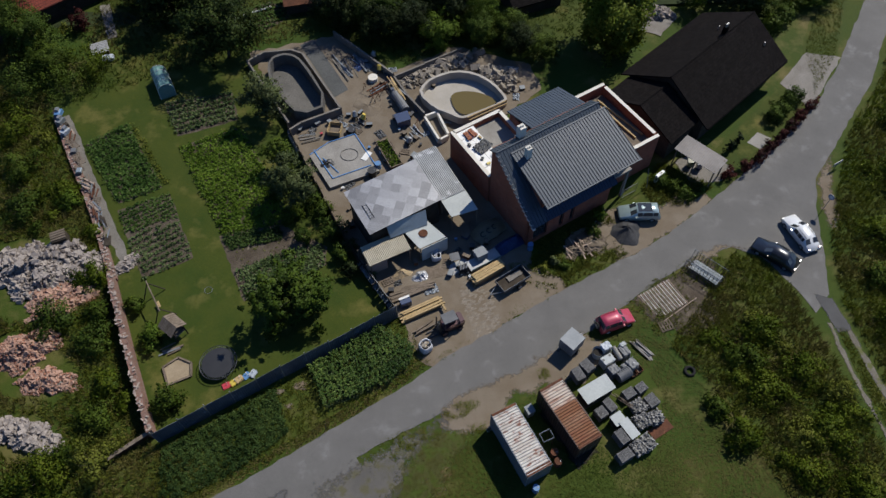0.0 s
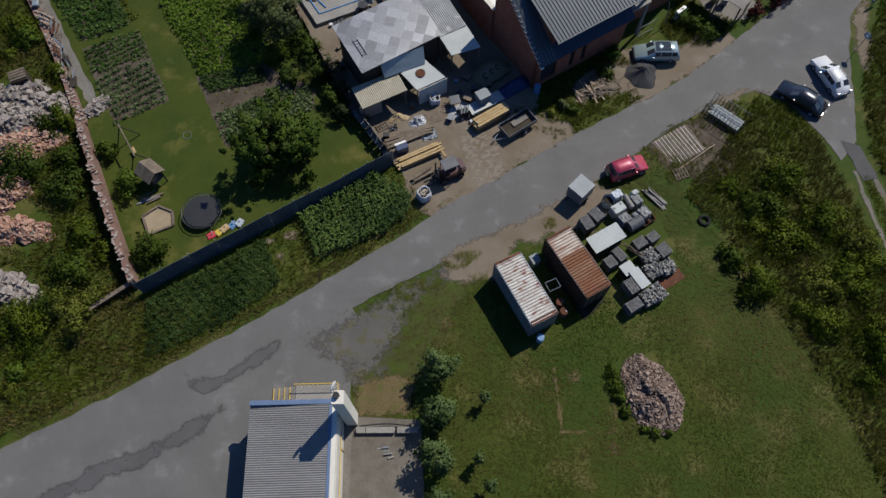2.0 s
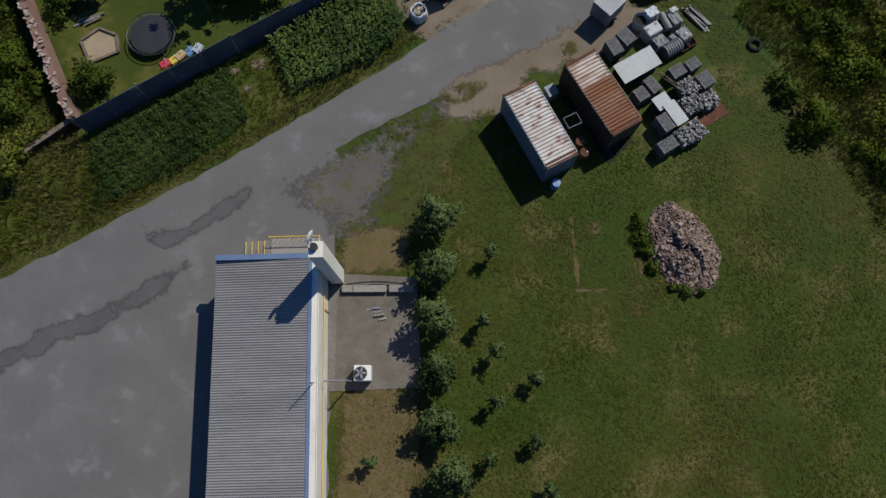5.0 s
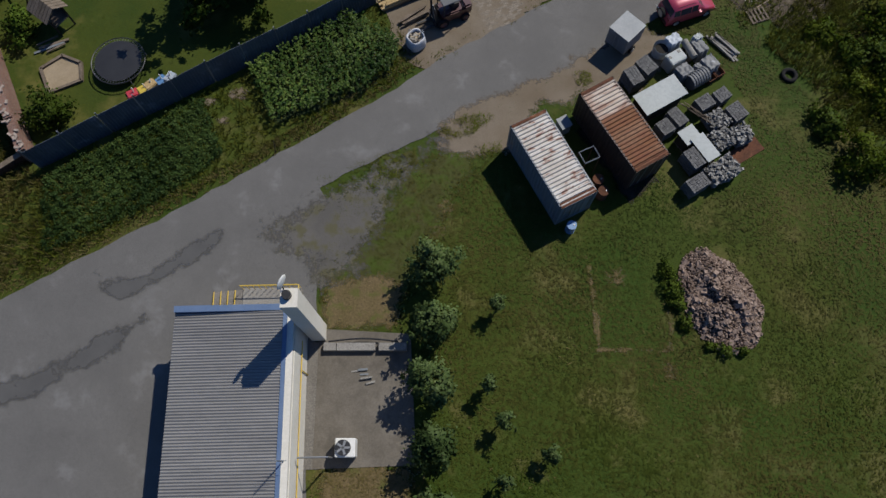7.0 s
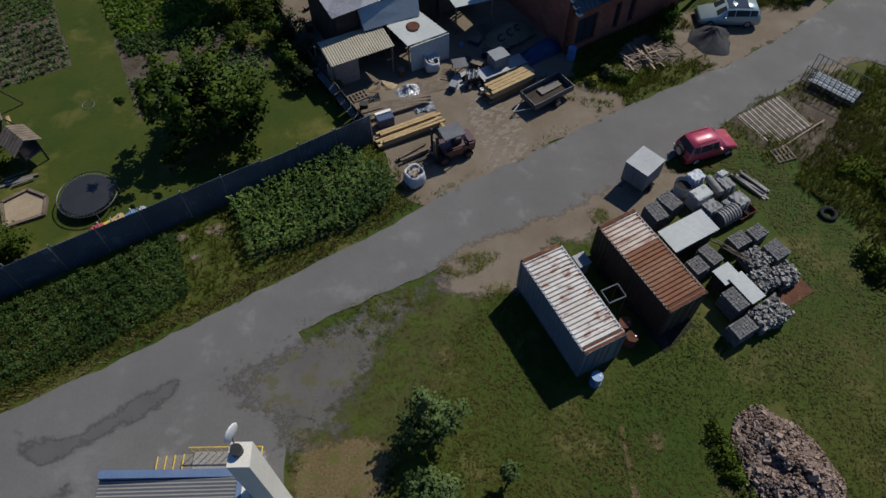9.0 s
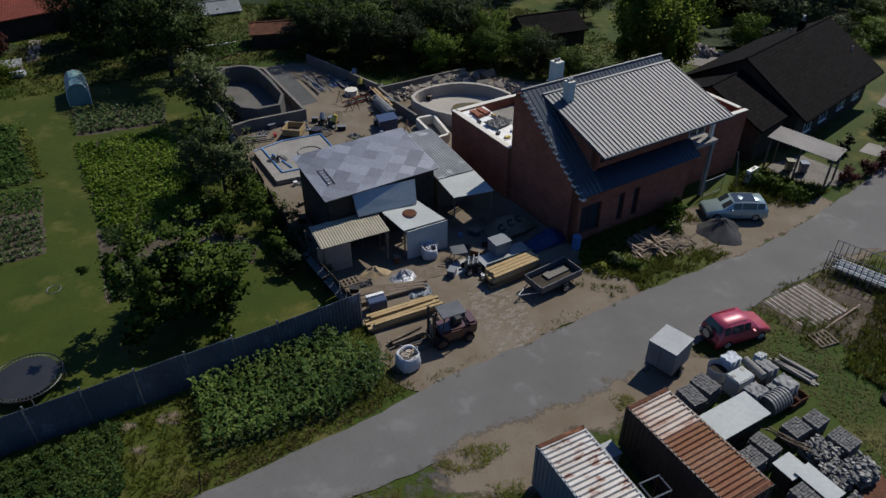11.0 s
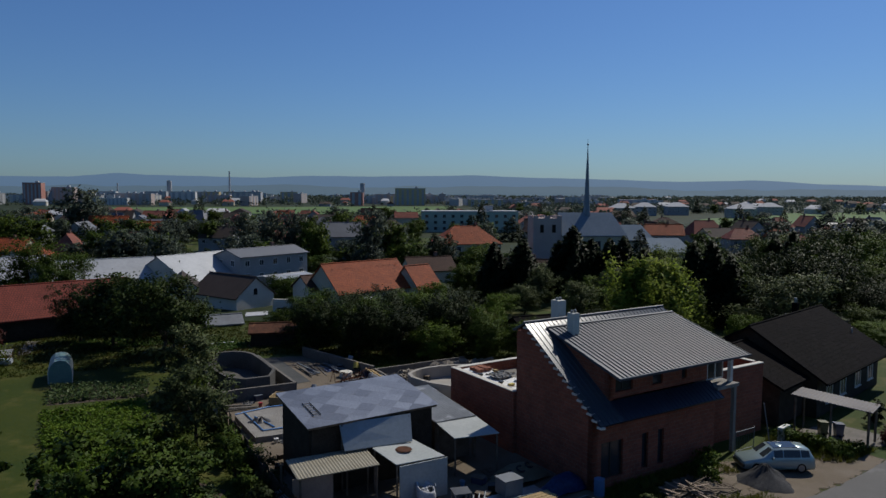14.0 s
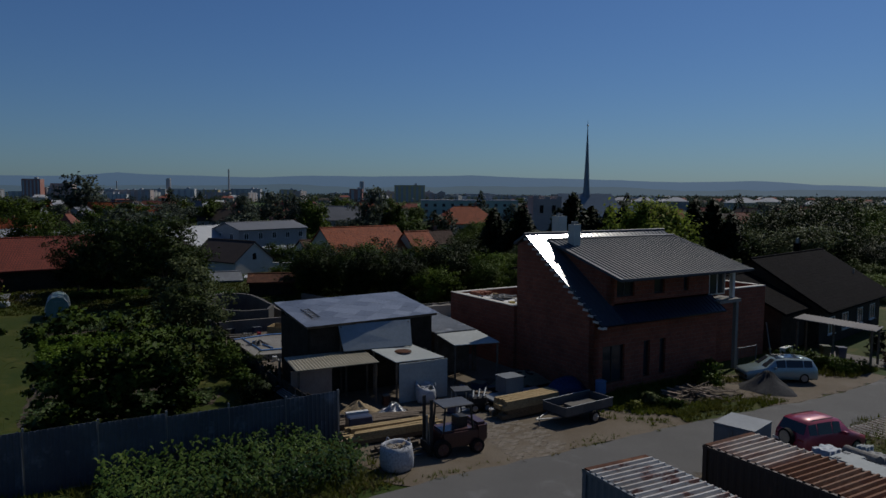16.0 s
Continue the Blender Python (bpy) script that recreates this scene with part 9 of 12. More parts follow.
# ---- pools and walls of the building yard ----
M_basin = stuff_mat("bare_pool_concrete", (0.36, 0.335, 0.295), (0.44, 0.41, 0.37), (0.28, 0.265, 0.24), big=0.4, fine=10, bump=0.1, third=(0.56, 0.75))
# weathered concrete, with wet floor and basin shade darkened into its colour
M_basin_shaded = stuff_mat("weathered_shaded_concrete", (0.135, 0.130, 0.122), (0.18, 0.172, 0.16), (0.08, 0.076, 0.07), big=0.4, fine=10, bump=0.15)
M_strip = stuff_mat("dark_gritty_concrete", (0.10, 0.105, 0.105), (0.13, 0.135, 0.135), (0.075, 0.08, 0.07), big=0.5, fine=12, bump=0.3)
M_pond = shader("brown_water")[0]
_p = M_pond.node_tree.nodes["Principled BSDF"]
_p.inputs["Base Color"].default_value, _p.inputs["Roughness"].default_value = (0.10, 0.075, 0.02, 1), 0.08


def rounded(pts, times=2):
    for _ in range(times):
        pts = [q for a, b in zip(pts, pts[1:] + pts[:1]) for q in ((a[0] * 0.75 + b[0] * 0.25, a[1] * 0.75 + b[1] * 0.25), (a[0] * 0.25 + b[0] * 0.75, a[1] * 0.25 + b[1] * 0.75))]
    return pts


def shell(t, pts, wall_w, h, material, floor_m, cx, cy):
    """Standing basin walls round a plan outline, and its floor."""
    c = (sum(p[0] for p in pts) / len(pts), sum(p[1] for p in pts) / len(pts))
    out = []
    for p in pts:
        d = Vector((p[0] - c[0], p[1] - c[1])).normalized() * wall_w
        out.append((p[0] + d.x, p[1] + d.y))
    bm = B()
    n = len(pts)
    A = [[bm.verts.new((p[0] - cx, p[1] - cy, z)) for p in ps] for ps, z in ((out, -0.1), (out, h), (pts, h), (pts, -0.1))]
    for a, b in ((0, 1), (1, 2), (2, 3)):
        for k in range(n):
            bm.faces.new((A[a][k], A[a][(k + 1) % n], A[b][(k + 1) % n], A[b][k]))
    part("basin_wall", bm, material, t)
    bm = B()
    bm.faces.new([bm.verts.new((p[0] - cx, p[1] - cy, 0.05)) for p in pts])
    part("basin_floor", bm, floor_m, t)


IN1 = rounded([(-21.9, 69.9), (-20.6, 70.9), (-19.2, 70.7), (-18.0, 69.6), (-13.9, 62.4), (-17.3, 60.7), (-19.8, 63.9), (-21.6, 67.4)], 1)
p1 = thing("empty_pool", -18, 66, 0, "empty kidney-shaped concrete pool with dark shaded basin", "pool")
shell(p1, IN1, 0.35, 1.7, M_basin_shaded, M_basin_shaded, -18, 66)
bm = B()
for (xa, ya), (xb, yb) in zip([(-25.0, 70.6), (-23.2, 72.2), (-19.7, 72.6), (-18.2, 71.9), (-12.5, 62.2), (-17.0, 59.9)], [(-23.2, 72.2), (-19.7, 72.6), (-18.2, 71.9), (-12.5, 62.2), (-17.0, 59.9), (-18.4, 58.6)]):
    d = math.dist((xa, ya), (xb, yb))
    box(bm, d, 0.25, 1.1, (xa + xb) / 2 + 18, (ya + yb) / 2 - 66, -0.05, rz=math.degrees(math.atan2(yb - ya, xb - xa)))
part("surround_wall", bm, M_old_concrete, p1)
bm = B()
box(bm, 0.9, 0.6, 0.04, 2.2, -4.4, 0.06, rz=20)
part("white_board", bm, M_white_paint, p1, "white board lying on the floor")
IN2 = rounded([(-2.9, 64.4), (-2.2, 66.2), (-0.8, 67.3), (1.3, 68.1), (3.7, 67.7), (5.8, 66.0), (7.1, 63.9), (7.2, 63.1), (2.9, 60.8), (1.9, 60.5), (0.6, 61.4), (-0.9, 62.1)], 1)
p2 = thing("round_pool", 2, 64.5, 0, "half-round raw concrete pool with brown rainwater", "pool")
shell(p2, IN2, 0.35, 1.15, M_basin, M_basin, 2, 64.5)
bm = B()
bm.faces.new([bm.verts.new((x - 2, y - 64.5, 0.22)) for x, y in rounded([(0.5, 65.4), (3.5, 65.8), (6.2, 64.4), (6.4, 63.4), (2.6, 61.4), (1.2, 62.4)], 2)])
part("water", bm, M_pond, p2, "shallow brown rainwater")
for k, (xa, ya, xb, yb) in enumerate(((7.4, 62.9, 2.7, 60.2), (7.5, 62.5, 2.9, 59.8))):
    bm = B()
    rod(bm, (xa - 2, ya - 64.5, 1.25), (xb - 2, yb - 64.5, 1.25), 0.08, 5)
    part("plank", bm, M_wood, p2)
foundation = thing("foundation", 0, 0, 0, "small white concrete foundation frame", "foundation", z=gz(0, 60))
fpts = [(-2.4, 61.0), (-0.9, 61.7), (0.5, 58.0), (-0.6, 57.2)]
for a, b in zip(fpts, fpts[1:] + fpts[:1]):
    bm = B()
    box(bm, math.dist(a, b) - 0.26, 0.25, 0.8, (a[0] + b[0]) / 2, (a[1] + b[1]) / 2, 0, rz=math.degrees(math.atan2(b[1] - a[1], b[0] - a[0])))
    part("side", bm, M_white_wall, foundation)
walls = thing("retaining_wall", 0, 0, 0, "low grey concrete retaining walls of the yard", "wall", z=gz(0, 66))
for a, b, h in (((-6.2, 67.9), (-2.6, 70.0), 0.8), ((-2.6, 70.1), (2.2, 72.9), 0.8), ((-6.3, 67.7), (-4.6, 64.6), 0.9), ((-4.6, 64.5), (-2.4, 61.4), 0.9), ((-14.6, 76.2), (-6.4, 68.1), 1.0), ((-18.4, 58.5), (-16.8, 55.4), 0.9), ((-25.2, 70.9), (-18.5, 60.0), 0.9)):
    bm = B()
    box(bm, math.dist(a, b), 0.22, h, (a[0] + b[0]) / 2, (a[1] + b[1]) / 2, 0, rz=math.degrees(math.atan2(b[1] - a[1], b[0] - a[0])))
    part("wall_section", bm, M_old_concrete, walls)
drape("concrete_pad", [(-19.0, 74.6), (-17.3, 75.7), (-12.0, 66.3), (-13.6, 65.0)], 0.03, M_strip, "long grey concrete strip beside the pool", category="pad")
plinth = thing("concrete_plinth", -11.6, 54.4, 0, "raised raw concrete floor slab with blue pipes", "slab")
bm = B()
prism(bm, [(x + 11.6, y - 54.4) for x, y in ((-15.6, 55.2), (-13.7, 57.2), (-10.5, 58.5), (-7.4, 52.9), (-12.8, 50.5))], -0.1, 0.4)
part("slab", bm, M_concrete, plinth)
M_pipe_blue = paint("blue_pipe", (0.10, 0.28, 0.62), 0.0, 0.4)
rg = random.Random(12)
for k, (a, b) in enumerate((((-4.0, 0.9), (-2.0, 2.8)), ((-2.0, 2.8), (1.0, 4.1)), ((1.0, 4.1), (4.0, -1.2)), ((-3.6, 1.6), (-1.0, -2.6)), ((-1.0, -2.6), (3.2, -0.7)), ((-2.4, 0.4), (-0.4, -1.8)))):
    bm = B()
    rod(bm, (*a, 0.46), (*b, 0.46), 0.055, 6)
    part("pipe", bm, M_pipe_blue, plinth, "blue plastic pipe")
bm = B()
for k in range(24):
    a, b = k * math.pi / 12, (k + 1) * math.pi / 12
    rod(bm, (0.6 + 1.0 * math.cos(a), 0.9 + 0.9 * math.sin(a), 0.44), (0.6 + 1.0 * math.cos(b), 0.9 + 0.9 * math.sin(b), 0.44), 0.03, 5)
part("hose", bm, M_black, plinth, "coil of black hose")
bm = B()
box(bm, 0.7, 1.4, 0.05, 2.6, 0.7, 0.41, rz=-28)
part("white_board", bm, M_white_paint, plinth)
heap("crumpled_netting", -13.4, 54.0, 1.1, 0.7, 0.3, M_black, "dark crumpled netting on the slab", "netting", 14, rough=0.5).location.z += 0.36

# loose things about the yard
def lumber_bits(name, x, y, rz, n, L, m, label, category, seed, spread=0.5, z=None):
    rg = random.Random(seed)
    t = thing(name, x, y, rz, label, category, z=z)
    for k in range(n):
        bm = B()
        box(bm, L * rg.uniform(0.6, 1.0), rg.uniform(0.08, 0.2), 0.07, rg.uniform(-0.4, 0.4), rg.uniform(-spread, spread), 0.075 * (k % 3), 0, 0, rg.uniform(-9, 9))
        part("piece", bm, m if k % 4 else M_galv, t)
    return t


lumber_bits("plank_pile", -12.6, 70.4, -58, 9, 5.0, M_old_concrete, "long grey concrete beams and planks", "planks", 1, 0.9)
lumber_bits("plank_pile", -10.6, 71.2, -50, 8, 4.0, M_galv, "pale boards and profiles on the ground", "planks", 2, 0.7)
lumber_bits("steel_bars", -8.4, 66.4, 40, 9, 2.6, M_rust, "rusty steel stands and bars", "steel", 3, 0.8)
lumber_bits("plank_pile", -6.0, 65.8, -58, 6, 4.6, M_wood, "orange-yellow planks leaning on the wall", "planks", 4, 0.25, gz(-6, 66) + 0.75)
lumber_bits("scrap_metal", -3.9, 58.6, -50, 14, 1.8, M_steel, "scattered scrap metal and machine parts", "scrap", 5, 1.1)
lumber_bits("scrap_metal", -10.6, 60.3, -40, 10, 1.2, M_black, "dark tools and machine parts", "scrap", 6, 0.7)
lumber_bits("scrap_metal", -9.2, 48.2, 60, 12, 1.5, M_rust, "rusty odds and ends behind the hut", "scrap", 7, 0.9)
lumber_bits("plank_pile", -15.9, 58.0, 15, 7, 2.6, M_old_concrete, "grey kerb stones and slabs", "kerbs", 8, 0.8)
lumber_bits("scrap_metal", 0.4, 60.2, 0, 6, 1.2, M_wood_old, "broken boards by the pool", "scrap", 9, 0.6)
# insulation deck and stacks on the roof terrace
HMx = pose(HX, HY, HG, 0, 0, HT)
deck = thing("insulation_deck", HX, HY, HT, "white insulation boards covering half of the roof terrace", "insulation", z=HG)
rg = random.Random(44)
for i in range(2):
    for j in range(6):
        bm = B()
        box(bm, 1.12, 1.13, Z(3.0) - Z(2.45), 0.82 + i * 1.15, 1.75 + j * 1.16, Z(2.45) + 0.002 + rg.uniform(-0.02, 0.04), 0, 0, rg.uniform(-1, 1))
        part("board", bm, M_foam, deck)


def on_deck(name, lx, ly, rz, label, category, group=""):
    p = HMx @ Vector((lx, ly, Z(3.0) + 0.045))
    return thing(name, p.x, p.y, HT + rz, label, category, group, z=p.z)


for k, (lx, ly) in enumerate(((1.0, 7.2), (1.7, 7.3))):
    t = on_deck("block_stack", lx, ly, 4 * k, "short stack of clay blocks on the terrace", "blocks", "terrace stacks")
    bm = B()
    box(bm, 0.24, 0.36, 0.22, 0, -0.55, 0)
    first = part("block", bm, M_block_loose, t)
    for q in range(1, 6):
        shared("block", first, t, pose(0.26 * (q % 2), 0.4 * (q // 2), 0, 0, 0, rg.uniform(-4, 4)))
t = on_deck("film_sheet", 1.7, 4.9, 15, "grey-green plastic film over loose boards", "film")
bm = B()
V = [[bm.verts.new(((i / 10 - 0.5) * 1.9 + rg.gauss(0, 0.03), (j / 8 - 0.5) * 1.4 + rg.gauss(0, 0.03), 0.1 + abs(rg.gauss(0.04, 0.05)))) for j in range(9)] for i in range(11)]
for i in range(10):
    for j in range(8):
        bm.faces.new((V[i][j], V[i + 1][j], V[i + 1][j + 1], V[i][j + 1]))
bmesh.ops.solidify(bm, geom=bm.faces[:], thickness=0.02)
part("skin", bm, M_grey_tarp, t)
for k, (lx, ly, m) in enumerate(((0.9, 2.6, M_toy_yellow2), (1.4, 2.2, M_toy_yellow2), (0.7, 3.5, M_black), (1.9, 3.3, M_foam), (0.6, 5.9, M_black), (2.2, 6.2, M_wood))):
    t = on_deck("bagged_material", lx, ly, 20 * k, "small bag or pack of building material on the terrace", "pack", "terrace packs")
    bm = B()
    box(bm, 0.5, 0.32, 0.14, 0, 0, 0)
    bmesh.ops.bevel(bm, geom=bm.edges[:], offset=0.05, segments=2, affect="EDGES")
    part("pack", bm, m, t)
bx = thing("cement_mixer_box", -5.0, 60.6, -70, "dark blue plastic-lidded tool chest", "chest")
bm = B()
box(bm, 1.4, 1.6, 1.0, 0, 0, 0)
bmesh.ops.bevel(bm, geom=bm.edges[:], offset=0.05, segments=1, affect="EDGES")
part("body", bm, M_bin, bx)
bm = B()
box(bm, 1.5, 1.7, 0.08, 0, 0, 1.0, rx=3)
part("lid", bm, M_bin, bx)
bx = thing("yellow_trough", -13.0, 59.2, -8, "cream-yellow mortar trough on legs", "trough")
for sx, sy, x, y in ((1.5, 0.06, 0, -0.8), (1.5, 0.06, 0, 0.8), (0.06, 1.54, -0.75, 0), (0.06, 1.54, 0.75, 0)):
    bm = B()
    box(bm, sx, sy, 0.6, x, y, 0.25)
    part("side", bm, M_wood, bx)
bm = B()
box(bm, 1.44, 1.54, 0.05, 0, 0, 0.3)
part("bottom", bm, M_wood_old, bx)
for sx in (-0.6, 0.6):
    bm = B()
    box(bm, 0.1, 1.5, 0.25, sx, 0, 0)
    part("leg", bm, M_wood_old, bx)
pl = thing("planter", -6.4, 55.4, -63, "long wooden planter full of weeds", "planter")
for s in (-1, 1):
    bm = B()
    box(bm, 4.2, 0.1, 0.6, 0, s * 0.7, 0)
    part("side", bm, M_wood_old, pl)
    bm = B()
    box(bm, 0.1, 1.3, 0.6, s * 2.1, 0, 0)
    part("end", bm, M_wood_old, pl)
v, f = leaf_cards(np.column_stack([nr.uniform(-2, 2, 500), nr.uniform(-0.6, 0.6, 500), nr.uniform(0.2, 0.9, 500)]), 0.15, nr, 0.3)
raw("weeds", v, f, M_leaf_fresh, pl)["kind"] = "stuff"
tank = thing("tarp_roll", -5.4, 63.6, -62, "dull purple-grey roll of tarpaulin by the wall", "roll")
bm = B()
rod(bm, (-1.6, 0, 0.5), (1.6, 0, 0.5), 0.55, 14)
part("roll", bm, M_grey_tarp, tank)
barrel(-11.0, 59.0, 0.45, 0.7, M_black, "black plastic tub standing in the yard")
barrel(-9.0, 68.0, 0.6, 0.5, M_white_wall, "round pale concrete ring")
barrel(-7.6, 53.7, 0.35, 0.8, M_blue_plastic, "turquoise plastic barrel beside the slab")
barrel(-8.2, 52.6, 0.5, 0.9, M_black, "black round water butt beside the hut")
pilefence = thing("pipe_bundle", -7.0, 37.6, -56, "grey scaffold pipes lying along the fence", "pipes")
for k in range(6):
    bm = B()
    rod(bm, (-3.2, 0.1 * k - 0.3, 0.9 + 0.05 * k), (3.2, 0.1 * k - 0.3, 0.9 + 0.05 * k), 0.035, 6)
    part("pipe", bm, M_galv, pilefence)
for sx in (-2.6, 0, 2.6):
    bm = B()
    box(bm, 0.1, 0.7, 1.2, sx, 0, -0.05)
    part("support", bm, M_wood_dark, pilefence)
ply = thing("plywood_sheet", 0.2, 39.6, 20, "pale plywood sheets lying before the shed", "plywood")
bm = B()
box(bm, 2.2, 1.3, 0.05, -0.8, 0.3, 0)
part("sheet", bm, M_wood_old, ply)
bm = B()
box(bm, 2.4, 1.25, 0.04, 1.5, 0.2, 0, rz=12)
part("sheet", bm, M_grey_wall, ply)

# ---- garden things ----
tr = thing("trampoline", -21.3, 29.0, 10, "round black trampoline with silver springs", "trampoline")
bm = B()
N_ = 40
for k in range(N_):
    a, b = 2 * math.pi * k / N_, 2 * math.pi * (k + 1) / N_
    rod(bm, (1.75 * math.cos(a), 1.75 * math.sin(a), 0.75), (1.75 * math.cos(b), 1.75 * math.sin(b), 0.75), 0.035, 5)
part("frame", bm, M_black, tr)
bm = B()
bmesh.ops.create_cone(bm, cap_ends=True, segments=40, radius1=1.52, radius2=1.52, depth=0.015, matrix=pose(0, 0, 0.75))
part("mat", bm, M_black, tr, "black jumping mat")
bm = B()
for k in range(56):
    a = 2 * math.pi * k / 56
    rod(bm, (1.5 * math.cos(a), 1.5 * math.sin(a), 0.75), (1.74 * math.cos(a), 1.74 * math.sin(a), 0.75), 0.011, 4)
tagged(part("springs", bm, M_galv, tr), kind="stuff")
for k in range(4):
    a = k * math.pi / 2 + 0.4
    bm = B()
    rod(bm, (1.7 * math.cos(a), 1.7 * math.sin(a), 0.72), (1.7 * math.cos(a), 1.7 * math.sin(a), 0), 0.03, 5)
    part("leg", bm, M_galv, tr)
M_sand = stuff_mat("garden_sand", (0.30, 0.235, 0.155), (0.36, 0.29, 0.20), (0.20, 0.15, 0.10), soft=True, big=1.2, fine=14, bump=0.4)
sb = thing("sandbox", -25.2, 28.4, 28, "wooden sandbox filled with pale sand", "sandbox")
bm = B()
spts = [(-1.2, -1.0), (1.0, -1.1), (1.4, 0.2), (0.5, 1.3), (-1.1, 1.0)]
for a, b in zip(spts, spts[1:] + spts[:1]):
    bm = B()
    box(bm, math.dist(a, b) + 0.05, 0.18, 0.25, (a[0] + b[0]) / 2, (a[1] + b[1]) / 2, 0, rz=math.degrees(math.atan2(b[1] - a[1], b[0] - a[0])))
    part("beam", bm, M_wood_old, sb)
bm = B()
prism(bm, [(x * 0.92, y * 0.92) for x, y in spts], 0, 0.1)
part("sand", bm, M_sand, sb)
M_toy_red, M_toy_yellow = paint("red_plastic", (0.5, 0.05, 0.06), 0, 0.4), paint("yellow_plastic", (0.6, 0.45, 0.06), 0, 0.4)
for k, (x, y, m) in enumerate(((-20.3, 26.9, M_toy_red), (-19.6, 27.2, M_toy_yellow), (-19.2, 27.5, M_wood), (-18.6, 27.9, M_blue_plastic), (-18.0, 28.1, M_pale_tarp))):
    o = thing("toy_box", x, y, 31 + 7 * k, "bright plastic toy pieces stacked against the fence", "toy", "toys by the fence")
    bm = B()
    box(bm, 0.8, 0.62, 0.16 + 0.08 * (k % 3), 0, 0, 0)
    bmesh.ops.bevel(bm, geom=bm.edges[:], offset=0.06, segments=2, affect="EDGES")
    part("body", bm, m, o)
    bm = B()
    rod(bm, (0.1, 0, 0.15), (0.15, 0.1, 0.5), 0.04, 8)
    part("handle", bm, M_white_paint, o)
sw = thing("swing_frame", -28.6, 35.6, -58, "dark wooden swing frame on the lawn", "swing")
for sx in (-1.7, 1.7):
    for s in (-1, 1):
        bm = B()
        rod(bm, (sx, s * 1.1, 0), (sx, 0, 2.2), 0.06, 6)
        part("leg", bm, M_wood_dark, sw)
bm = B()
rod(bm, (-2.0, 0, 2.2), (2.0, 0, 2.2), 0.07, 6)
part("beam", bm, M_wood_old, sw)
for sx in (-0.3, 0.3):
    bm = B()
    rod(bm, (sx, 0, 2.2), (sx, 0, 0.5), 0.012, 4)
    part("rope", bm, M_wood_old, sw)
bm = B()
box(bm, 0.75, 0.25, 0.04, 0, 0, 0.48)
part("seat", bm, M_wood, sw)
ph = thing("playhouse", -26.1, 32.5, -38, "small raised wooden playhouse with slatted roof", "playhouse")
for sx in (-0.75, 0.75):
    for sy in (-0.6, 0.6):
        bm = B()
        box(bm, 0.1, 0.1, 1.9, sx, sy, 0)
        part("post", bm, M_wood_dark, ph)
bm = B()
box(bm, 1.6, 1.3, 0.06, 0, 0, 0.9)
part("deck", bm, M_wood_old, ph)
for k in range(7):
    for s in (-1, 1):
        bm = B()
        slab(bm, [(-1.0 + 0.29 * k, 0, 2.45), (-0.74 + 0.29 * k, 0, 2.45), (-0.74 + 0.29 * k, s * 0.95, 1.8), (-1.0 + 0.29 * k, s * 0.95, 1.8)], 0.04)
        part("roof_board", bm, M_wood_old, ph)
for s in (-1, 1):
    bm = B()
    box(bm, 1.5, 0.05, 0.6, 0, s * 0.62, 0.96)
    part("side", bm, M_wood_dark, ph)
lumber_bits("log_edging", -26.2, 30.8, 25, 5, 2.2, M_wood_old, "old boards edging the play corner", "boards", 21, 0.5)
hoop = thing("hose_ring", -24.1, 37.5, 0, "thin pale hose ring lying on the lawn", "hose")
bm = B()
for k in range(20):
    a, b = k * math.pi / 10, (k + 1) * math.pi / 10
    rod(bm, (0.4 * math.cos(a), 0.4 * math.sin(a), 0.06), (0.4 * math.cos(b), 0.4 * math.sin(b), 0.06), 0.02, 4)
part("ring", bm, M_galv, hoop)
gh = thing("greenhouse", -35.05, 66.95, -63, "small arched greenhouse of pale green film", "greenhouse")
M_pool_film = stuff_mat("blue_pool_film", (0.16, 0.30, 0.42), (0.22, 0.36, 0.48), (0.40, 0.50, 0.56), big=1.0, fine=6, rough=0.3, bump=0.1)
M_film = stuff_mat("green_film", (0.11, 0.22, 0.21), (0.15, 0.27, 0.25), (0.26, 0.36, 0.35), big=1.0, fine=6, rough=0.35, bump=0.1)
bm = B()
prof = [(-0.95, 0.0), (-0.95, 1.1), (-0.8, 1.65), (-0.45, 2.0), (0, 2.1), (0.45, 2.0), (0.8, 1.65), (0.95, 1.1), (0.95, 0.0)]
A = [bm.verts.new((-1.9, y, z)) for y, z in prof]
C = [bm.verts.new((1.9, y, z)) for y, z in prof]
for k in range(8):
    bm.faces.new((A[k], A[k + 1], C[k + 1], C[k]))
bm.faces.new(A), bm.faces.new(C[::-1])
part("film", bm, M_film, gh)
for k in range(5):
    bm = B()
    for a, b in zip(prof, prof[1:]):
        rod(bm, (-1.9 + 0.95 * k, a[0] * 1.01, a[1] * 1.01), (-1.9 + 0.95 * k, b[0] * 1.01, b[1] * 1.01), 0.025, 4)
    part("hoop", bm, M_white_paint, gh)
bm = B()
box(bm, 0.04, 0.8, 1.7, 1.92, 0, 0)
part("door", bm, M_film, gh)
crate2 = thing("old_crate", -40.9, 43.6, 25, "dark weathered wooden crate in the rubble", "crate")
bm = B()
box(bm, 1.5, 1.2, 1.4, 0, 0, 0, rx=6)
part("body", bm, M_wood_dark, crate2)
for k in range(4):
    bm = B()
    box(bm, 1.55, 0.2, 0.05, 0, -0.5 + 0.33 * k, 1.42, rx=6)
    part("slat", bm, M_wood_old, crate2)
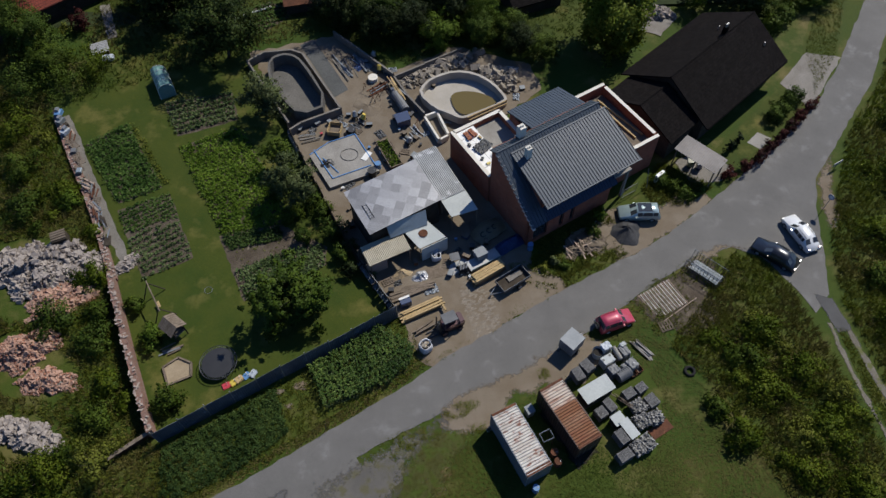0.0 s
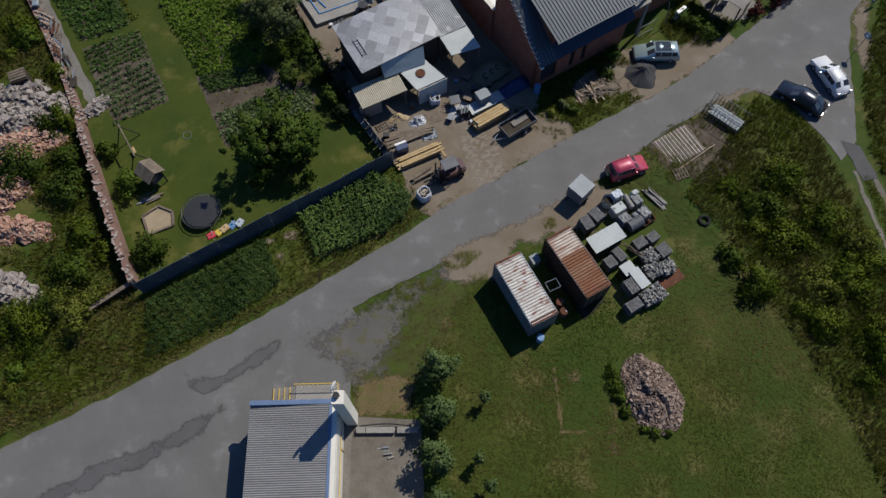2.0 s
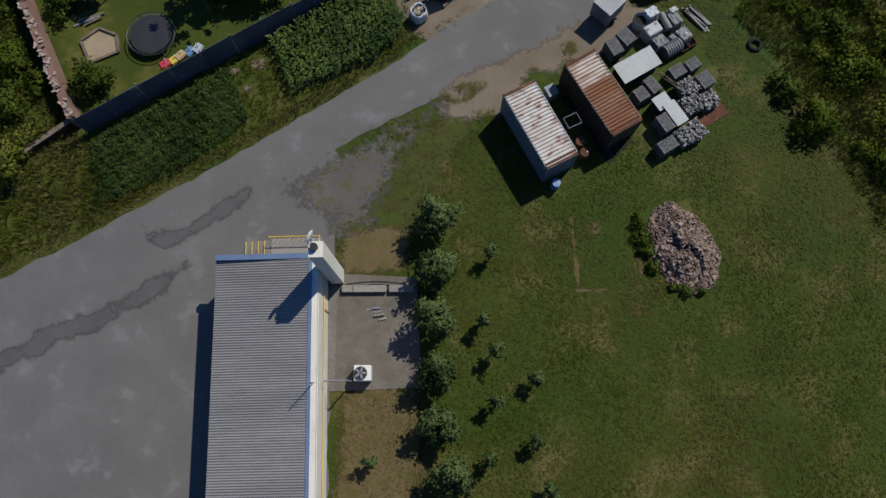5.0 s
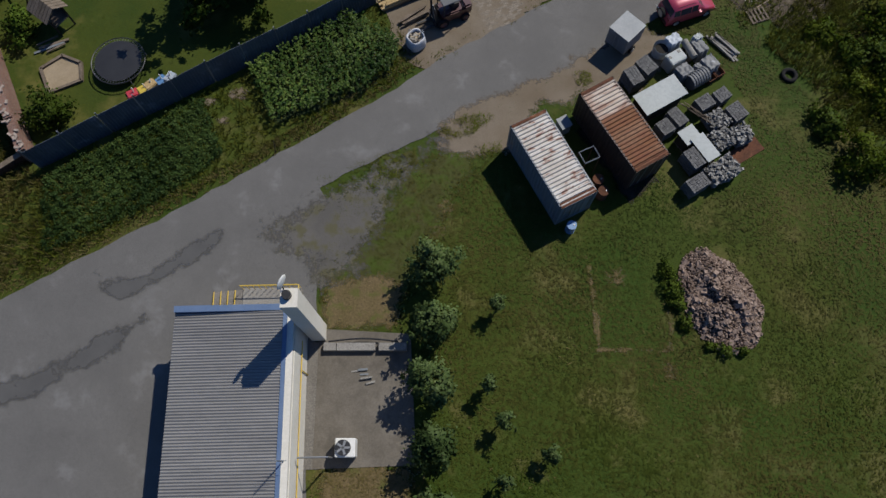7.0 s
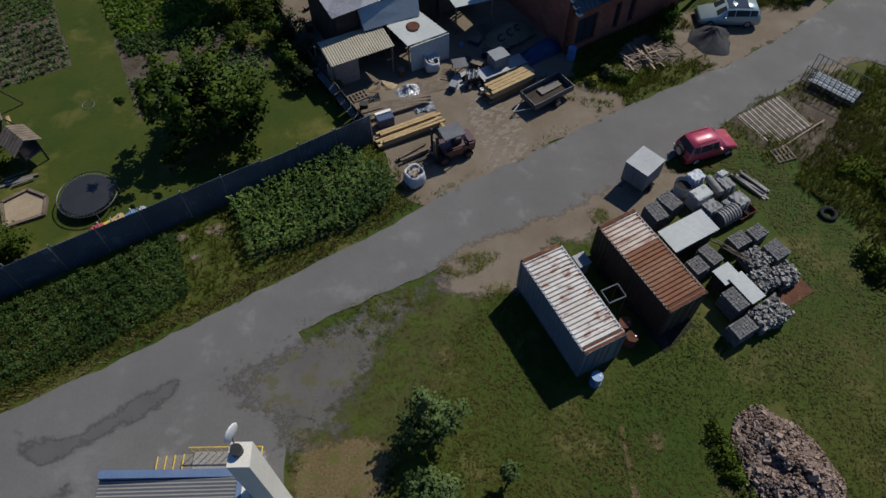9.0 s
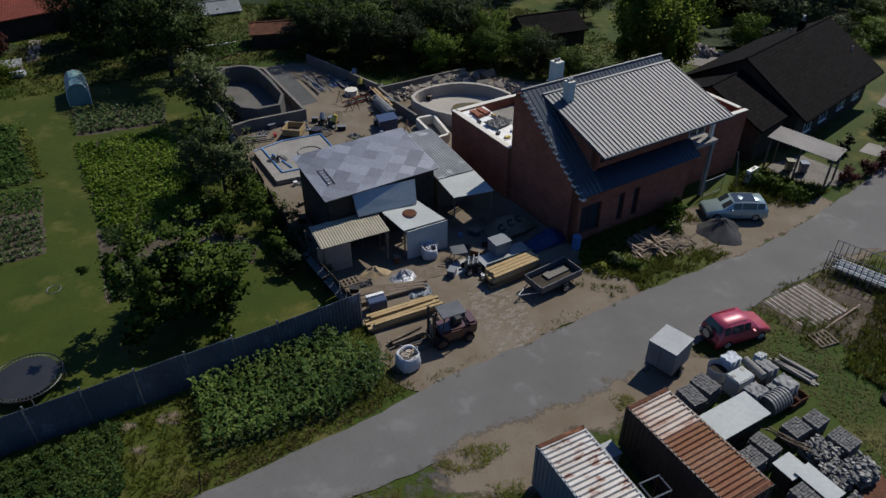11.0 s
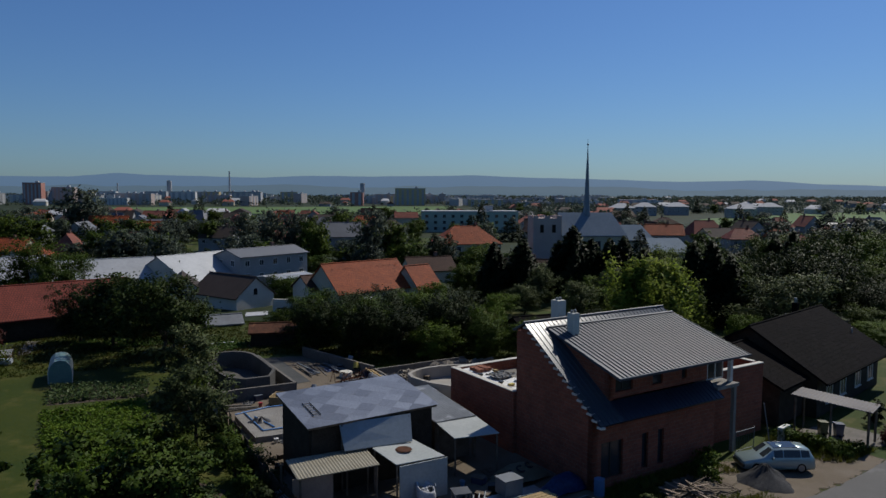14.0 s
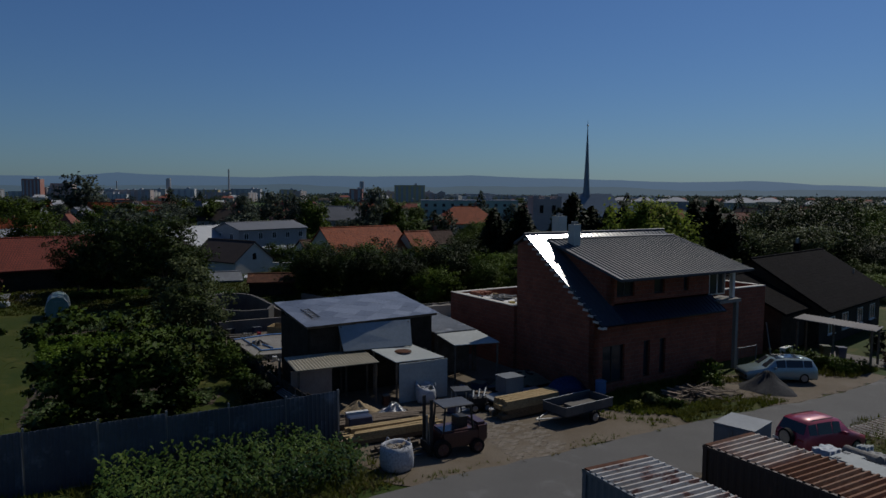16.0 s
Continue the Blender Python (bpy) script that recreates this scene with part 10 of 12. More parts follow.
for k, (x, y) in enumerate([(-44.9, 58.9), (-46.0, 60.6), (-46.6, 61.9)]):
    o = thing("junk_crate", x, y, 60 + 13 * k, "pale old household junk on the wall", "junk", "junk on the wall", z=gz(x, y) + 0.6)
    bm = B()
    box(bm, 1.0, 0.7, 0.5, 0, 0, 0)
    part("body", bm, (M_pale_tarp, M_galv, M_blue_plastic)[k], o)
    bm = B()
    box(bm, 0.5, 0.4, 0.3, 0.2, 0.1, 0.5)
    part("lid", bm, M_steel, o)
pool = thing("covered_pool", 24.2, 84.0, 38, "round-topped blue film cover over a garden pool", "pool")
bm = B()
for k in range(8):
    a0, a1 = math.pi * k / 8, math.pi * (k + 1) / 8
    slab(bm, [(-3.0, 2.0 * math.cos(a0), 0.9 * math.sin(a0)), (-3.0, 2.0 * math.cos(a1), 0.9 * math.sin(a1)), (3.0, 2.0 * math.cos(a1), 0.9 * math.sin(a1)), (3.0, 2.0 * math.cos(a0), 0.9 * math.sin(a0))], 0.02)
part("cover", bm, M_pool_film, pool)
for x in (-3.05, -1.0, 1.0, 3.05):
    for k in range(8):
        a0, a1 = math.pi * k / 8, math.pi * (k + 1) / 8
        bm = B() if k == 0 else bm
        rod(bm, (x, 2.04 * math.cos(a0), 0.94 * math.sin(a0)), (x, 2.04 * math.cos(a1), 0.94 * math.sin(a1)), 0.05, 5)
    part("hoop", bm, M_white_paint, pool)
stub = thing("rusty_fence", -25.9, 22.3, 216, "low rusty sheet fence running on from the wall's corner", "fence")
for k in range(4):
    bm = B()
    box(bm, 1.02, 0.05, 0.85 - 0.08 * k, 0.55 + 1.06 * k, 0.03 * (k % 2), 0, rx=6 - 5 * k)
    part("panel", bm, M_rust, stub)
for k in range(5):
    bm = B()
    box(bm, 0.09, 0.09, 1.0 - 0.1 * (k % 2), 0.02 + 1.06 * k, 0, 0, rx=3 * (k % 3) - 3)
    part("post", bm, M_wood_dark, stub)
bm = B()
box(bm, 4.1, 0.35, 0.05, 2.1, 0.05, 0.86, ry=3)
part("capping", bm, M_wood_old, stub, "weathered board laid along the top")
gs = thing("slatted_panel", -44.8, 73.5, 25, "grey slatted boards laid on low supports in the garden", "slat table")
for k in range(7):
    bm = B()
    box(bm, 2.2, 0.26, 0.04, 0, 0.28 * k - 0.8, 0.75 + 0.03 * k)
    part("slat", bm, M_eternit, gs)
for x in (-0.9, 0.9):
    bm = B()
    box(bm, 0.1, 1.7, 0.72, x, 0.05, 0)
    part("batten", bm, M_wood_old, gs)
hs = thing("blue_cover", -43.6, 72.2, 15, "small blue plastic cover over garden gear", "cover")
bm = B()
box(bm, 1.5, 1.0, 0.55, 0, 0, 0)
bmesh.ops.bevel(bm, geom=bm.edges[:], offset=0.12, segments=2, affect="EDGES")
part("sheet", bm, M_pale_tarp, hs)
bush("flowering_shrub", -48.6, 78.4, 1.3, 2.4, M_leaf_red, "dark red-leaved shrub among garden trees", seed=581, leaves=1500, leaf=0.16)
bush("garden_shrub", -50.5, 77.3, 0.9, 1.4, M_leaf_yellow, "small yellow-green shrub in the garden", seed=582, leaves=900, leaf=0.14, group="garden shrubs")
ed = thing("bed_edging", -28.5, 80.0, 26.6, "row of whitewashed stones edging a vegetable bed", "edging")
for k in range(13):
    bm = B()
    box(bm, 0.34, 0.2, 0.28, 0.43 * k, 0.03 * math.sin(k * 2.3), 0, rz=8 * math.sin(k * 1.7))
    bmesh.ops.bevel(bm, geom=bm.edges[:], offset=0.05, segments=1, affect="EDGES")
    part("stone", bm, M_white_paint, ed)

# ---- beside the white building ----
ac = thing("air_unit", -5.3, 4.5, 0, "white air-handling unit with a round fan on top", "air unit")
bm = B()
box(bm, 1.1, 1.0, 1.0, 0, 0, 0.15)
bmesh.ops.bevel(bm, geom=bm.edges[:], offset=0.04, segments=1, affect="EDGES")
part("casing", bm, M_white_paint, ac)
bm = B()
rod(bm, (-0.1, 0, 1.15), (-0.1, 0, 1.28), 0.42, 20)
fan = part("fan_ring", bm, M_black, ac)
for k in range(5):
    bm = B()
    box(bm, 0.36, 0.12, 0.02, -0.1 + 0.2 * math.cos(k * 1.257), 0.2 * math.sin(k * 1.257), 1.285, 0, 0, math.degrees(k * 1.257))
    part("blade", bm, M_steel, fan)
for s in (-1, 1):
    bm = B()
    box(bm, 1.1, 0.14, 0.15, 0, s * 0.35, 0)
    part("foot", bm, M_concrete, ac)
ben = thing("concrete_trough", -4.6, 10.1, 0, "long low concrete trough on the pad", "trough")
for sx, x in ((0.7, -1.9), (2.2, -0.4), (1.6, 1.7)):
    bm = B()
    box(bm, sx, 0.45, 0.4, x, 0, 0)
    part("block", bm, M_concrete, ben)
bm = B()
for k in range(10):
    a, b = k / 10 * 4 - 2, (k + 1) / 10 * 4 - 2
    rod(bm, (a, 0.35 + 0.12 * math.cos(a), 0.3), (b, 0.35 + 0.12 * math.cos(b), 0.3), 0.05, 5)
part("hose", bm, M_black, ben)
lumber_bits("pad_scraps", -4.4, 8.4, 10, 5, 0.8, M_concrete, "pale board scraps lying on the pad", "scraps", 31, 0.5)

# ---- road sign ----
sg = thing("road_sign", 41.4, 47.6, 215, "round blue road sign on a thin post seen from behind", "road sign")
bm = B()
rod(bm, (0, 0, 0), (0, 0, 2.7), 0.035, 8)
part("post", bm, M_galv, sg)
bm = B()
rod(bm, (0.03, 0, 2.4), (0.06, 0, 2.4), 0.35, 24)
d = part("disc", bm, M_blue, sg, "round blue sign disc")
bm = B()
rod(bm, (0.062, 0, 2.4), (0.066, 0, 2.4), 0.2, 24)
part("symbol", bm, M_white_paint, d)
sg2 = thing("marker_board", 44.6, 53.6, 30, "pale board on a short post in the grass", "board")
bm = B()
rod(bm, (0, 0, 0), (0, 0, 0.9), 0.04, 6)
part("post", bm, M_wood_old, sg2)
bm = B()
box(bm, 1.3, 0.06, 0.5, 0, 0, 0.6)
part("board", bm, M_galv, sg2)
pole = thing("wooden_stake", -10.6, 22.6, 0, "thin dark stake at the road's edge", "stake")
bm = B()
rod(bm, (0, 0, 0), (0.15, 0.1, 1.3), 0.03, 5)
part("shaft", bm, M_wood_dark, pole)


# more loose things of the building yard: machines, boxes, pipes and sheets lying about
def clutter(spots, seed):
    """Single small yard things, each of one of a few kinds."""
    rg = random.Random(seed)
    for x, y, kind in spots:
        rz = rg.uniform(0, 180)
        z = gz(x, y)
        if kind == "box":
            t = thing("tool_box", x, y, rz, "dark scuffed tool box lying in the yard", "box", "yard clutter")
            bm = B()
            w, d, h = rg.uniform(0.4, 0.8), rg.uniform(0.3, 0.6), rg.uniform(0.25, 0.55)
            box(bm, w, d, h, 0, 0, 0)
            bmesh.ops.bevel(bm, geom=bm.edges[:], offset=0.03, segments=1, affect="EDGES")
            part("body", bm, rg.choice((M_black, M_bin, M_wood_dark, M_rust)), t)
            bm = B()
            box(bm, w + 0.03, d + 0.03, 0.04, 0, 0, h, rg.uniform(-4, 4))
            part("lid", bm, rg.choice((M_black, M_galv, M_wood_old)), t)
        elif kind == "machine":
            t = thing("mixer_machine", x, y, rz, "small dirty building machine on wheels", "machine", "yard clutter")
            bm = B()
            rod(bm, (0, 0, 0.45), (0.25, 0, 1.0), 0.34, 12, 0.22)
            part("drum", bm, rg.choice((M_rust, M_toy_yellow, M_steel)), t)
            bm = B()
            box(bm, 0.8, 0.5, 0.12, 0, 0, 0.3)
            part("chassis", bm, M_black, t)
            for s in (-1, 1):
                wheel(t, -0.2, s * 0.34, 0.2, 0.1)
                bm = B()
                rod(bm, (0.3, s * 0.2, 0.35), (0.4, s * 0.25, 0), 0.03, 5)
                part("leg", bm, M_black, t)
        elif kind == "trestle":
            t = thing("steel_trestle", x, y, rz, "thin rusty steel trestle", "trestle", "yard clutter")
            for p, q in (((-0.7, -0.35, 0), (-0.6, 0, 1.0)), ((-0.7, 0.35, 0), (-0.6, 0, 1.0)), ((0.7, -0.35, 0), (0.6, 0, 1.0)), ((0.7, 0.35, 0), (0.6, 0, 1.0)), ((-0.8, 0, 1.0), (0.8, 0, 1.0))):
                bm = B()
                rod(bm, p, q, 0.03, 5)
                part("tube", bm, M_rust, t)
        elif kind == "sheet":
            t = thing("crumpled_sheet", x, y, rz, "crumpled plastic sheet on bare earth", "sheet", "yard clutter")
            n, bm = 9, B()
            w = rg.uniform(0.8, 1.5)
            V = [[bm.verts.new(((i / (n - 1) - 0.5) * w + rg.gauss(0, 0.04), (j / (n - 1) - 0.5) * w * 0.7 + rg.gauss(0, 0.04), abs(rg.gauss(0.06, 0.07)))) for j in range(n)] for i in range(n)]
            for i in range(n - 1):
                for j in range(n - 1):
                    bm.faces.new((V[i][j], V[i + 1][j], V[i + 1][j + 1], V[i][j + 1]))
            bmesh.ops.solidify(bm, geom=bm.faces[:], thickness=0.01)
            part("skin", bm, rg.choice((M_grey_tarp, M_pale_tarp, M_tarp, M_grey_tarp)), t)
        elif kind == "bucket":
            t = thing("bucket", x, y, rz, "plastic mortar bucket with dried rim", "bucket", "yard clutter")
            bm = B()
            rod(bm, (0, 0, 0), (0, 0, 0.32), 0.13, 12, 0.17)
            part("pail", bm, rg.choice((M_black, M_white_paint, M_toy_red, M_blue_plastic)), t)
            bm = B()
            rod(bm, (-0.17, 0, 0.32), (0, 0.05, 0.42), 0.01, 4)
            rod(bm, (0, 0.05, 0.42), (0.17, 0, 0.32), 0.01, 4)
            part("bail", bm, M_steel, t)
        else:
            t = thing("pallet", x, y, rz, "grey wooden pallet lying flat", "pallet", "yard clutter")
            pallet(t, 1.2, 0.8)


clutter([(-10.8, 61.4, "machine"), (-9.8, 61.0, "machine"), (-10.2, 62.2, "box"), (-11.6, 61.8, "box"), (-9.0, 60.2, "box"), (-8.6, 64.6, "trestle"), (-7.8, 65.2, "trestle"), (-7.0, 66.8, "trestle"), (-9.4, 66.0, "trestle"), (-7.2, 68.6, "box"), (-8.2, 69.4, "machine"), (-6.6, 69.8, "sheet"), (-9.8, 69.8, "sheet"), (-12.2, 72.4, "pallet"), (-13.4, 71.0, "sheet"), (-11.2, 73.2, "box"),
         (-15.8, 59.4, "sheet"), (-14.6, 58.8, "bucket"), (-16.6, 58.6, "pallet"), (-13.8, 60.6, "box"), (-12.2, 60.4, "sheet"), (-12.6, 61.6, "sheet"), (-4.2, 57.2, "machine"), (-3.4, 58.0, "box"), (-4.8, 58.6, "box"), (-2.8, 57.0, "bucket"), (-3.2, 59.6, "trestle"), (-2.2, 58.8, "sheet"), (-5.4, 59.4, "bucket"), (-4.0, 61.8, "box"), (-3.4, 63.0, "sheet"), (-4.6, 56.0, "pallet"), (-8.0, 57.6, "box"), (-8.8, 56.6, "bucket"), (-7.6, 58.8, "sheet"),
         (-9.6, 50.2, "box"), (-10.2, 49.2, "bucket"), (-9.0, 49.4, "machine"), (-10.4, 47.8, "box"), (-9.8, 46.6, "bucket"), (-10.0, 45.4, "box"), (-11.4, 50.6, "bucket"), (-10.8, 51.2, "sheet"), (8.6, 69.6, "sheet"), (9.6, 66.2, "box"), (8.8, 64.8, "sheet"), (-1.4, 66.6, "box"), (-1.0, 70.4, "sheet"), (9.0, 62.0, "bucket"),
         (0.6, 39.2, "box"), (2.6, 38.9, "bucket"), (2.3, 41.4, "box"), (1.4, 42.2, "sheet"), (2.9, 42.6, "box"), (-3.0, 40.6, "box"), (-2.2, 41.4, "bucket"), (-4.8, 38.2, "sheet"), (-1.4, 37.4, "sheet"), (-5.4, 37.2, "box"), (-5.8, 38.4, "pallet"),
         (-10.0, 71.2, "box"), (-9.2, 72.0, "machine"), (-8.8, 70.6, "bucket"), (-10.8, 70.4, "sheet"), (-7.8, 67.4, "box"), (-6.2, 65.4, "machine"), (-5.8, 64.2, "box"), (-6.6, 63.4, "bucket"), (-5.2, 62.6, "box"), (-5.0, 60.6, "sheet"), (-6.0, 61.2, "box"), (-12.8, 59.6, "bucket"), (-11.4, 59.2, "box"), (-10.4, 59.4, "pallet"), (-15.2, 60.4, "box"), (-17.2, 59.6, "box"), (-6.4, 57.0, "pallet"), (-5.6, 55.2, "sheet"), (-6.8, 54.6, "box"), (-3.6, 55.2, "box"), (-7.4, 55.8, "bucket"),
         (3.4, 44.2, "sheet"), (2.2, 44.0, "box"), (3.0, 45.4, "pallet"), (1.2, 43.6, "bucket"), (-0.8, 42.4, "sheet"), (-1.2, 43.6, "box"), (4.4, 43.2, "box"), (0.2, 40.6, "pallet")], 61)


# household and building junk lying along the low end of the old wall
rg = random.Random(91)
JUNK = [(-46.6, 62.0), (-44.4, 58.7), (-42.2, 54.7), (-39.7, 50.5), (-36.9, 45.9), (-35.2, 43.0)]
for (xa, ya), (xb, yb) in zip(JUNK, JUNK[1:]):
    n = int(math.dist((xa, ya), (xb, yb)) / 0.85)
    for k in range(n):
        f = (k + rg.random() * 0.7) / n
        x, y = xa + (xb - xa) * f + rg.uniform(-0.5, 0.4), ya + (yb - ya) * f
        rz = math.degrees(math.atan2(yb - ya, xb - xa)) + rg.uniform(-30, 30)
        what = rg.choice(("plank", "plank", "plank", "sheet", "pallet", "box", "pale"))
        z = gz(x, y) + 0.62
        if what == "plank":
            lumber_bits("junk_boards", x, y, rz, rg.randrange(4, 8), rg.uniform(1.0, 1.9), rg.choice((M_rust, M_wood_old, M_pink_board, M_wood_dark)), "old boards and rusty strips lying on the wall", "boards", rg.randrange(999), 0.4, z)
        elif what == "pallet":
            t = thing("old_pallet", x, y, rz, "broken grey pallet lying on the wall", "pallet", "junk on the wall", z=z)
            pallet(t, 1.2, 0.8)
        else:
            t = thing("junk_sheet" if what == "sheet" else "junk_box", x, y, rz, "faded household junk lying on the wall", "junk", "junk on the wall", z=z)
            bm = B()
            w, d, h = (rg.uniform(0.8, 1.3), rg.uniform(0.5, 0.8), 0.06) if what == "sheet" else (rg.uniform(0.4, 0.7), rg.uniform(0.35, 0.6), rg.uniform(0.25, 0.5))
            box(bm, w, d, h, 0, 0, 0.02, rg.uniform(-5, 5), rg.uniform(-5, 5))
            bmesh.ops.bevel(bm, geom=bm.edges[:], offset=0.02, segments=1, affect="EDGES")
            part("body", bm, rg.choice((M_plate_blue, M_grey_tarp, M_plate_white, M_rust, M_old_concrete, M_wood_dark)), t)
stone_heap("rubble_heap", 28.4, 80.6, 10, 2.4, 1.5, 0.8, 0.4, M_rubble_grey, "pale rubble heap behind the dark house", 33, 120, 300, 1.0)

# ---- far hills behind the town ----
RIDGE_X = (-4600, -2170, -2040, -1880, -1710, -1250, -1020, -760, -430, 0, 160, 390, 710, 1040, 1370, 1670, 1800, 1960, 2200, 2580, 4600)
RIDGE_H = (96, 102, 112, 123, 111, 100, 98, 110, 108, 110, 114, 106, 98, 93, 82, 86, 90, 85, 70, 62, 56)


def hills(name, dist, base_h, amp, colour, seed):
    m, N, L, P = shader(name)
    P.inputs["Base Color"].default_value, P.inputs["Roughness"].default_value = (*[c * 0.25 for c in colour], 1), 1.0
    # distance haze is put in as a blue tint and a glow of the hills
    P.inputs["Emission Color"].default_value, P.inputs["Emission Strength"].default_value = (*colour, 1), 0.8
    xs = np.linspace(-4600, 4600, 420)
    nr2 = np.random.default_rng(seed)
    h = base_h * np.interp(xs, RIDGE_X, RIDGE_H) + sum(amp / (k + 1) * np.sin(xs / (260 / (k + 1)) + nr2.uniform(0, 6.3)) for k in range(12))
    y = np.full_like(xs, dist)
    verts = np.concatenate([np.column_stack([xs, y, np.full_like(xs, -8)]), np.column_stack([xs, y + 200, h]), np.column_stack([xs, y + 400, np.full_like(xs, -8)])])
    n = len(xs)
    i = np.arange(n - 1)
    ob = raw(name, verts, np.concatenate([np.column_stack([i, i + 1, i + n + 1, i + n]), np.column_stack([i + n, i + n + 1, i + 2 * n + 1, i + 2 * n])]), m, smooth=True)
    tagged(ob, "long low hills on the horizon, tinted and glowing haze blue", "hills", "", "structure")


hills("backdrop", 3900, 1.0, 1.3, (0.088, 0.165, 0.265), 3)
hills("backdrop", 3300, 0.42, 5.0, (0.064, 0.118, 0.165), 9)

# ---- village houses ----
M_tin_pale = stuff_mat("pale_tin_roof", (0.42, 0.435, 0.45), (0.52, 0.535, 0.55), (0.34, 0.345, 0.35), big=0.2, fine=2, rough=0.45, metal=0.3, bump=0.05)
M_tin_grey = stuff_mat("slate_grey_roof", (0.10, 0.11, 0.13), (0.13, 0.14, 0.16), big=0.2, fine=3, rough=0.6, bump=0.1)
M_tin_blue = stuff_mat("blue_grey_copper", (0.20, 0.26, 0.32), (0.25, 0.31, 0.36), big=0.15, fine=2, rough=0.85, bump=0.05)
M_pink_wall = stuff_mat("pale_pink_render", (0.50, 0.40, 0.37), (0.56, 0.46, 0.42), (0.42, 0.34, 0.31), big=0.3, fine=6, bump=0.1)
M_green_wall = stuff_mat("pale_green_panels", (0.38, 0.52, 0.45), (0.44, 0.56, 0.50), big=0.2, fine=3, bump=0.05)
# ochre, red, pink and grey panel colours are lightened to stand in for haze
M_ochre_wall = stuff_mat("ochre_panels", (0.68, 0.54, 0.30), (0.73, 0.59, 0.36), big=0.1, fine=1, bump=0.0)
M_brick_panel = stuff_mat("red_panels", (0.50, 0.24, 0.20), (0.55, 0.30, 0.25), big=0.1, fine=1, bump=0.0)
M_pink_far = stuff_mat("hazed_pink_panels", (0.56, 0.45, 0.41), (0.60, 0.50, 0.46), big=0.05, fine=0.6, bump=0.0)
M_far_red = stuff_mat("far_red_roofs", (0.30, 0.10, 0.07), (0.22, 0.085, 0.065), big=0.05, fine=0.7, bump=0.0)
M_far_brown = stuff_mat("far_brown_roofs", (0.085, 0.062, 0.053), (0.06, 0.048, 0.042), big=0.05, fine=0.7, bump=0.0)
M_hazy = stuff_mat("hazed_grey_panels", (0.47, 0.48, 0.50), (0.54, 0.55, 0.57), big=0.05, fine=0.6, bump=0.0)


def village_house(x, y, rz, L, W, wall_h, ridge_h, roof_m, wall_m, label, hip=0.0, name="village_house", windows=True, chimney=True, storeys=1):
    t = thing(name, x, y, rz, label, "house", "village houses")
    gable_roof_house(t, L, W, wall_h, ridge_h, wall_m, roof_m, over=0.4, hip=hip)
    if windows:
        n = max(2, int(L / 3.2))
        for s in range(storeys):
            z = wall_h - 2.1 - (storeys - 1 - s) * 2.8
            if z < 0.3:
                continue
            for k in range(n):
                wall_window(t, (k + 0.5) / n * L - L / 2, -W / 2, z, 1.1, 1.25, -90, sill=False)
            for k in (-1, 1):
                wall_window(t, L / 2, k * W * 0.22, z, 1.1, 1.25, 0, sill=False)
                wall_window(t, -L / 2, k * W * 0.22, z, 1.1, 1.25, 180, sill=False)
    if chimney:
        bm = B()
        box(bm, 0.6, 0.6, 1.6, L * 0.18, 0.5, ridge_h - 0.6)
        part("chimney", bm, M_brick_wall, t, uv=True)
    return t


barn = village_house(-53.0, 86.6, 41.0, 29, 9.6, 2.7, 5.9, M_tile_red, M_wood_dark, "long barn under a red tiled roof", name="red_barn", windows=False, chimney=False)
oh = village_house(-13.3, 116.6, 41.6, 14.5, 9.4, 2.9, 6.8, M_tile_orange, M_cream_wall, "cream house under a bright orange tiled roof", name="orange_house", chimney=False)
for k in range(11):
    bm = B()
    box(bm, 0.1, 0.1, 0.12, -6.2 + k * 1.24, -1.2, 6.0)
    part("roof_vent", bm, M_tile_orange, oh, uv=True)
village_house(-4.3, 119.8, 41.6, 4.8, 6.8, 2.8, 6.0, M_tile_orange, M_cream_wall, "lower annexe under orange tiles", name="orange_annexe", chimney=False)
village_house(-67.8, 139.4, 37, 22, 12.2, 3.6, 8.0, M_tin_pale, M_white_wall, "long white farm building with pale sheet roof", name="farm_building", chimney=False)
village_house(-51.8, 149.6, 60, 18, 18, 3.9, 8.6, M_tin_pale, M_white_wall, "white farm building with pale sheet roof", name="farm_building", chimney=False)
village_house(-90, 146, 40, 16, 11, 4.1, 7.9, M_tin_pale, M_white_wall, "long white farm building with pale sheet roof", name="farm_building", chimney=False)
village_house(-39.6, 157.0, 52, 18, 9, 8.2, 9.5, M_tin_grey, M_grey_wall, "grey two-storey building with a flat slate roof", name="grey_building", storeys=2)
village_house(-31.5, 143, 50, 10, 7, 4.6, 5.0, M_tin_pale, M_grey_wall, "low grey flat-roofed annexe", name="grey_building", chimney=False)
wb = village_house(-34.4, 117.8, -36, 11.5, 7.4, 4.4, 7.2, M_far_brown, M_white_wall, "small white barn under dark brown tiles", name="white_barn", windows=False, chimney=False)
village_house(-44.0, 121.5, -70, 8.5, 7, 4.4, 7.0, M_far_brown, M_white_wall, "small white barn under dark brown tiles", name="white_barn", windows=False, chimney=False)
for side in (-1, 1):
    bm = B()
    box(bm, 0.12, 0.7, 0.7, side * 5.75, 0, 4.4)
    rod(bm, (side * 5.69, 0, 5.1), (side * 5.81, 0, 5.1), 0.35, 12)
    part("attic_window", bm, M_dark, wb, "small dark arched window")
wl = thing("white_garden_wall", -20.7, 109.0, -6, "white garden wall with an arched gate", "wall")
bm = B()
wall_panel(bm, -5.2, 4.6, 0, -1.4, 3.2, [(-4.6, -1.7, -1.4, 1.9)], 0.4)
part("wall", bm, M_white_wall, wl)
bm = B()
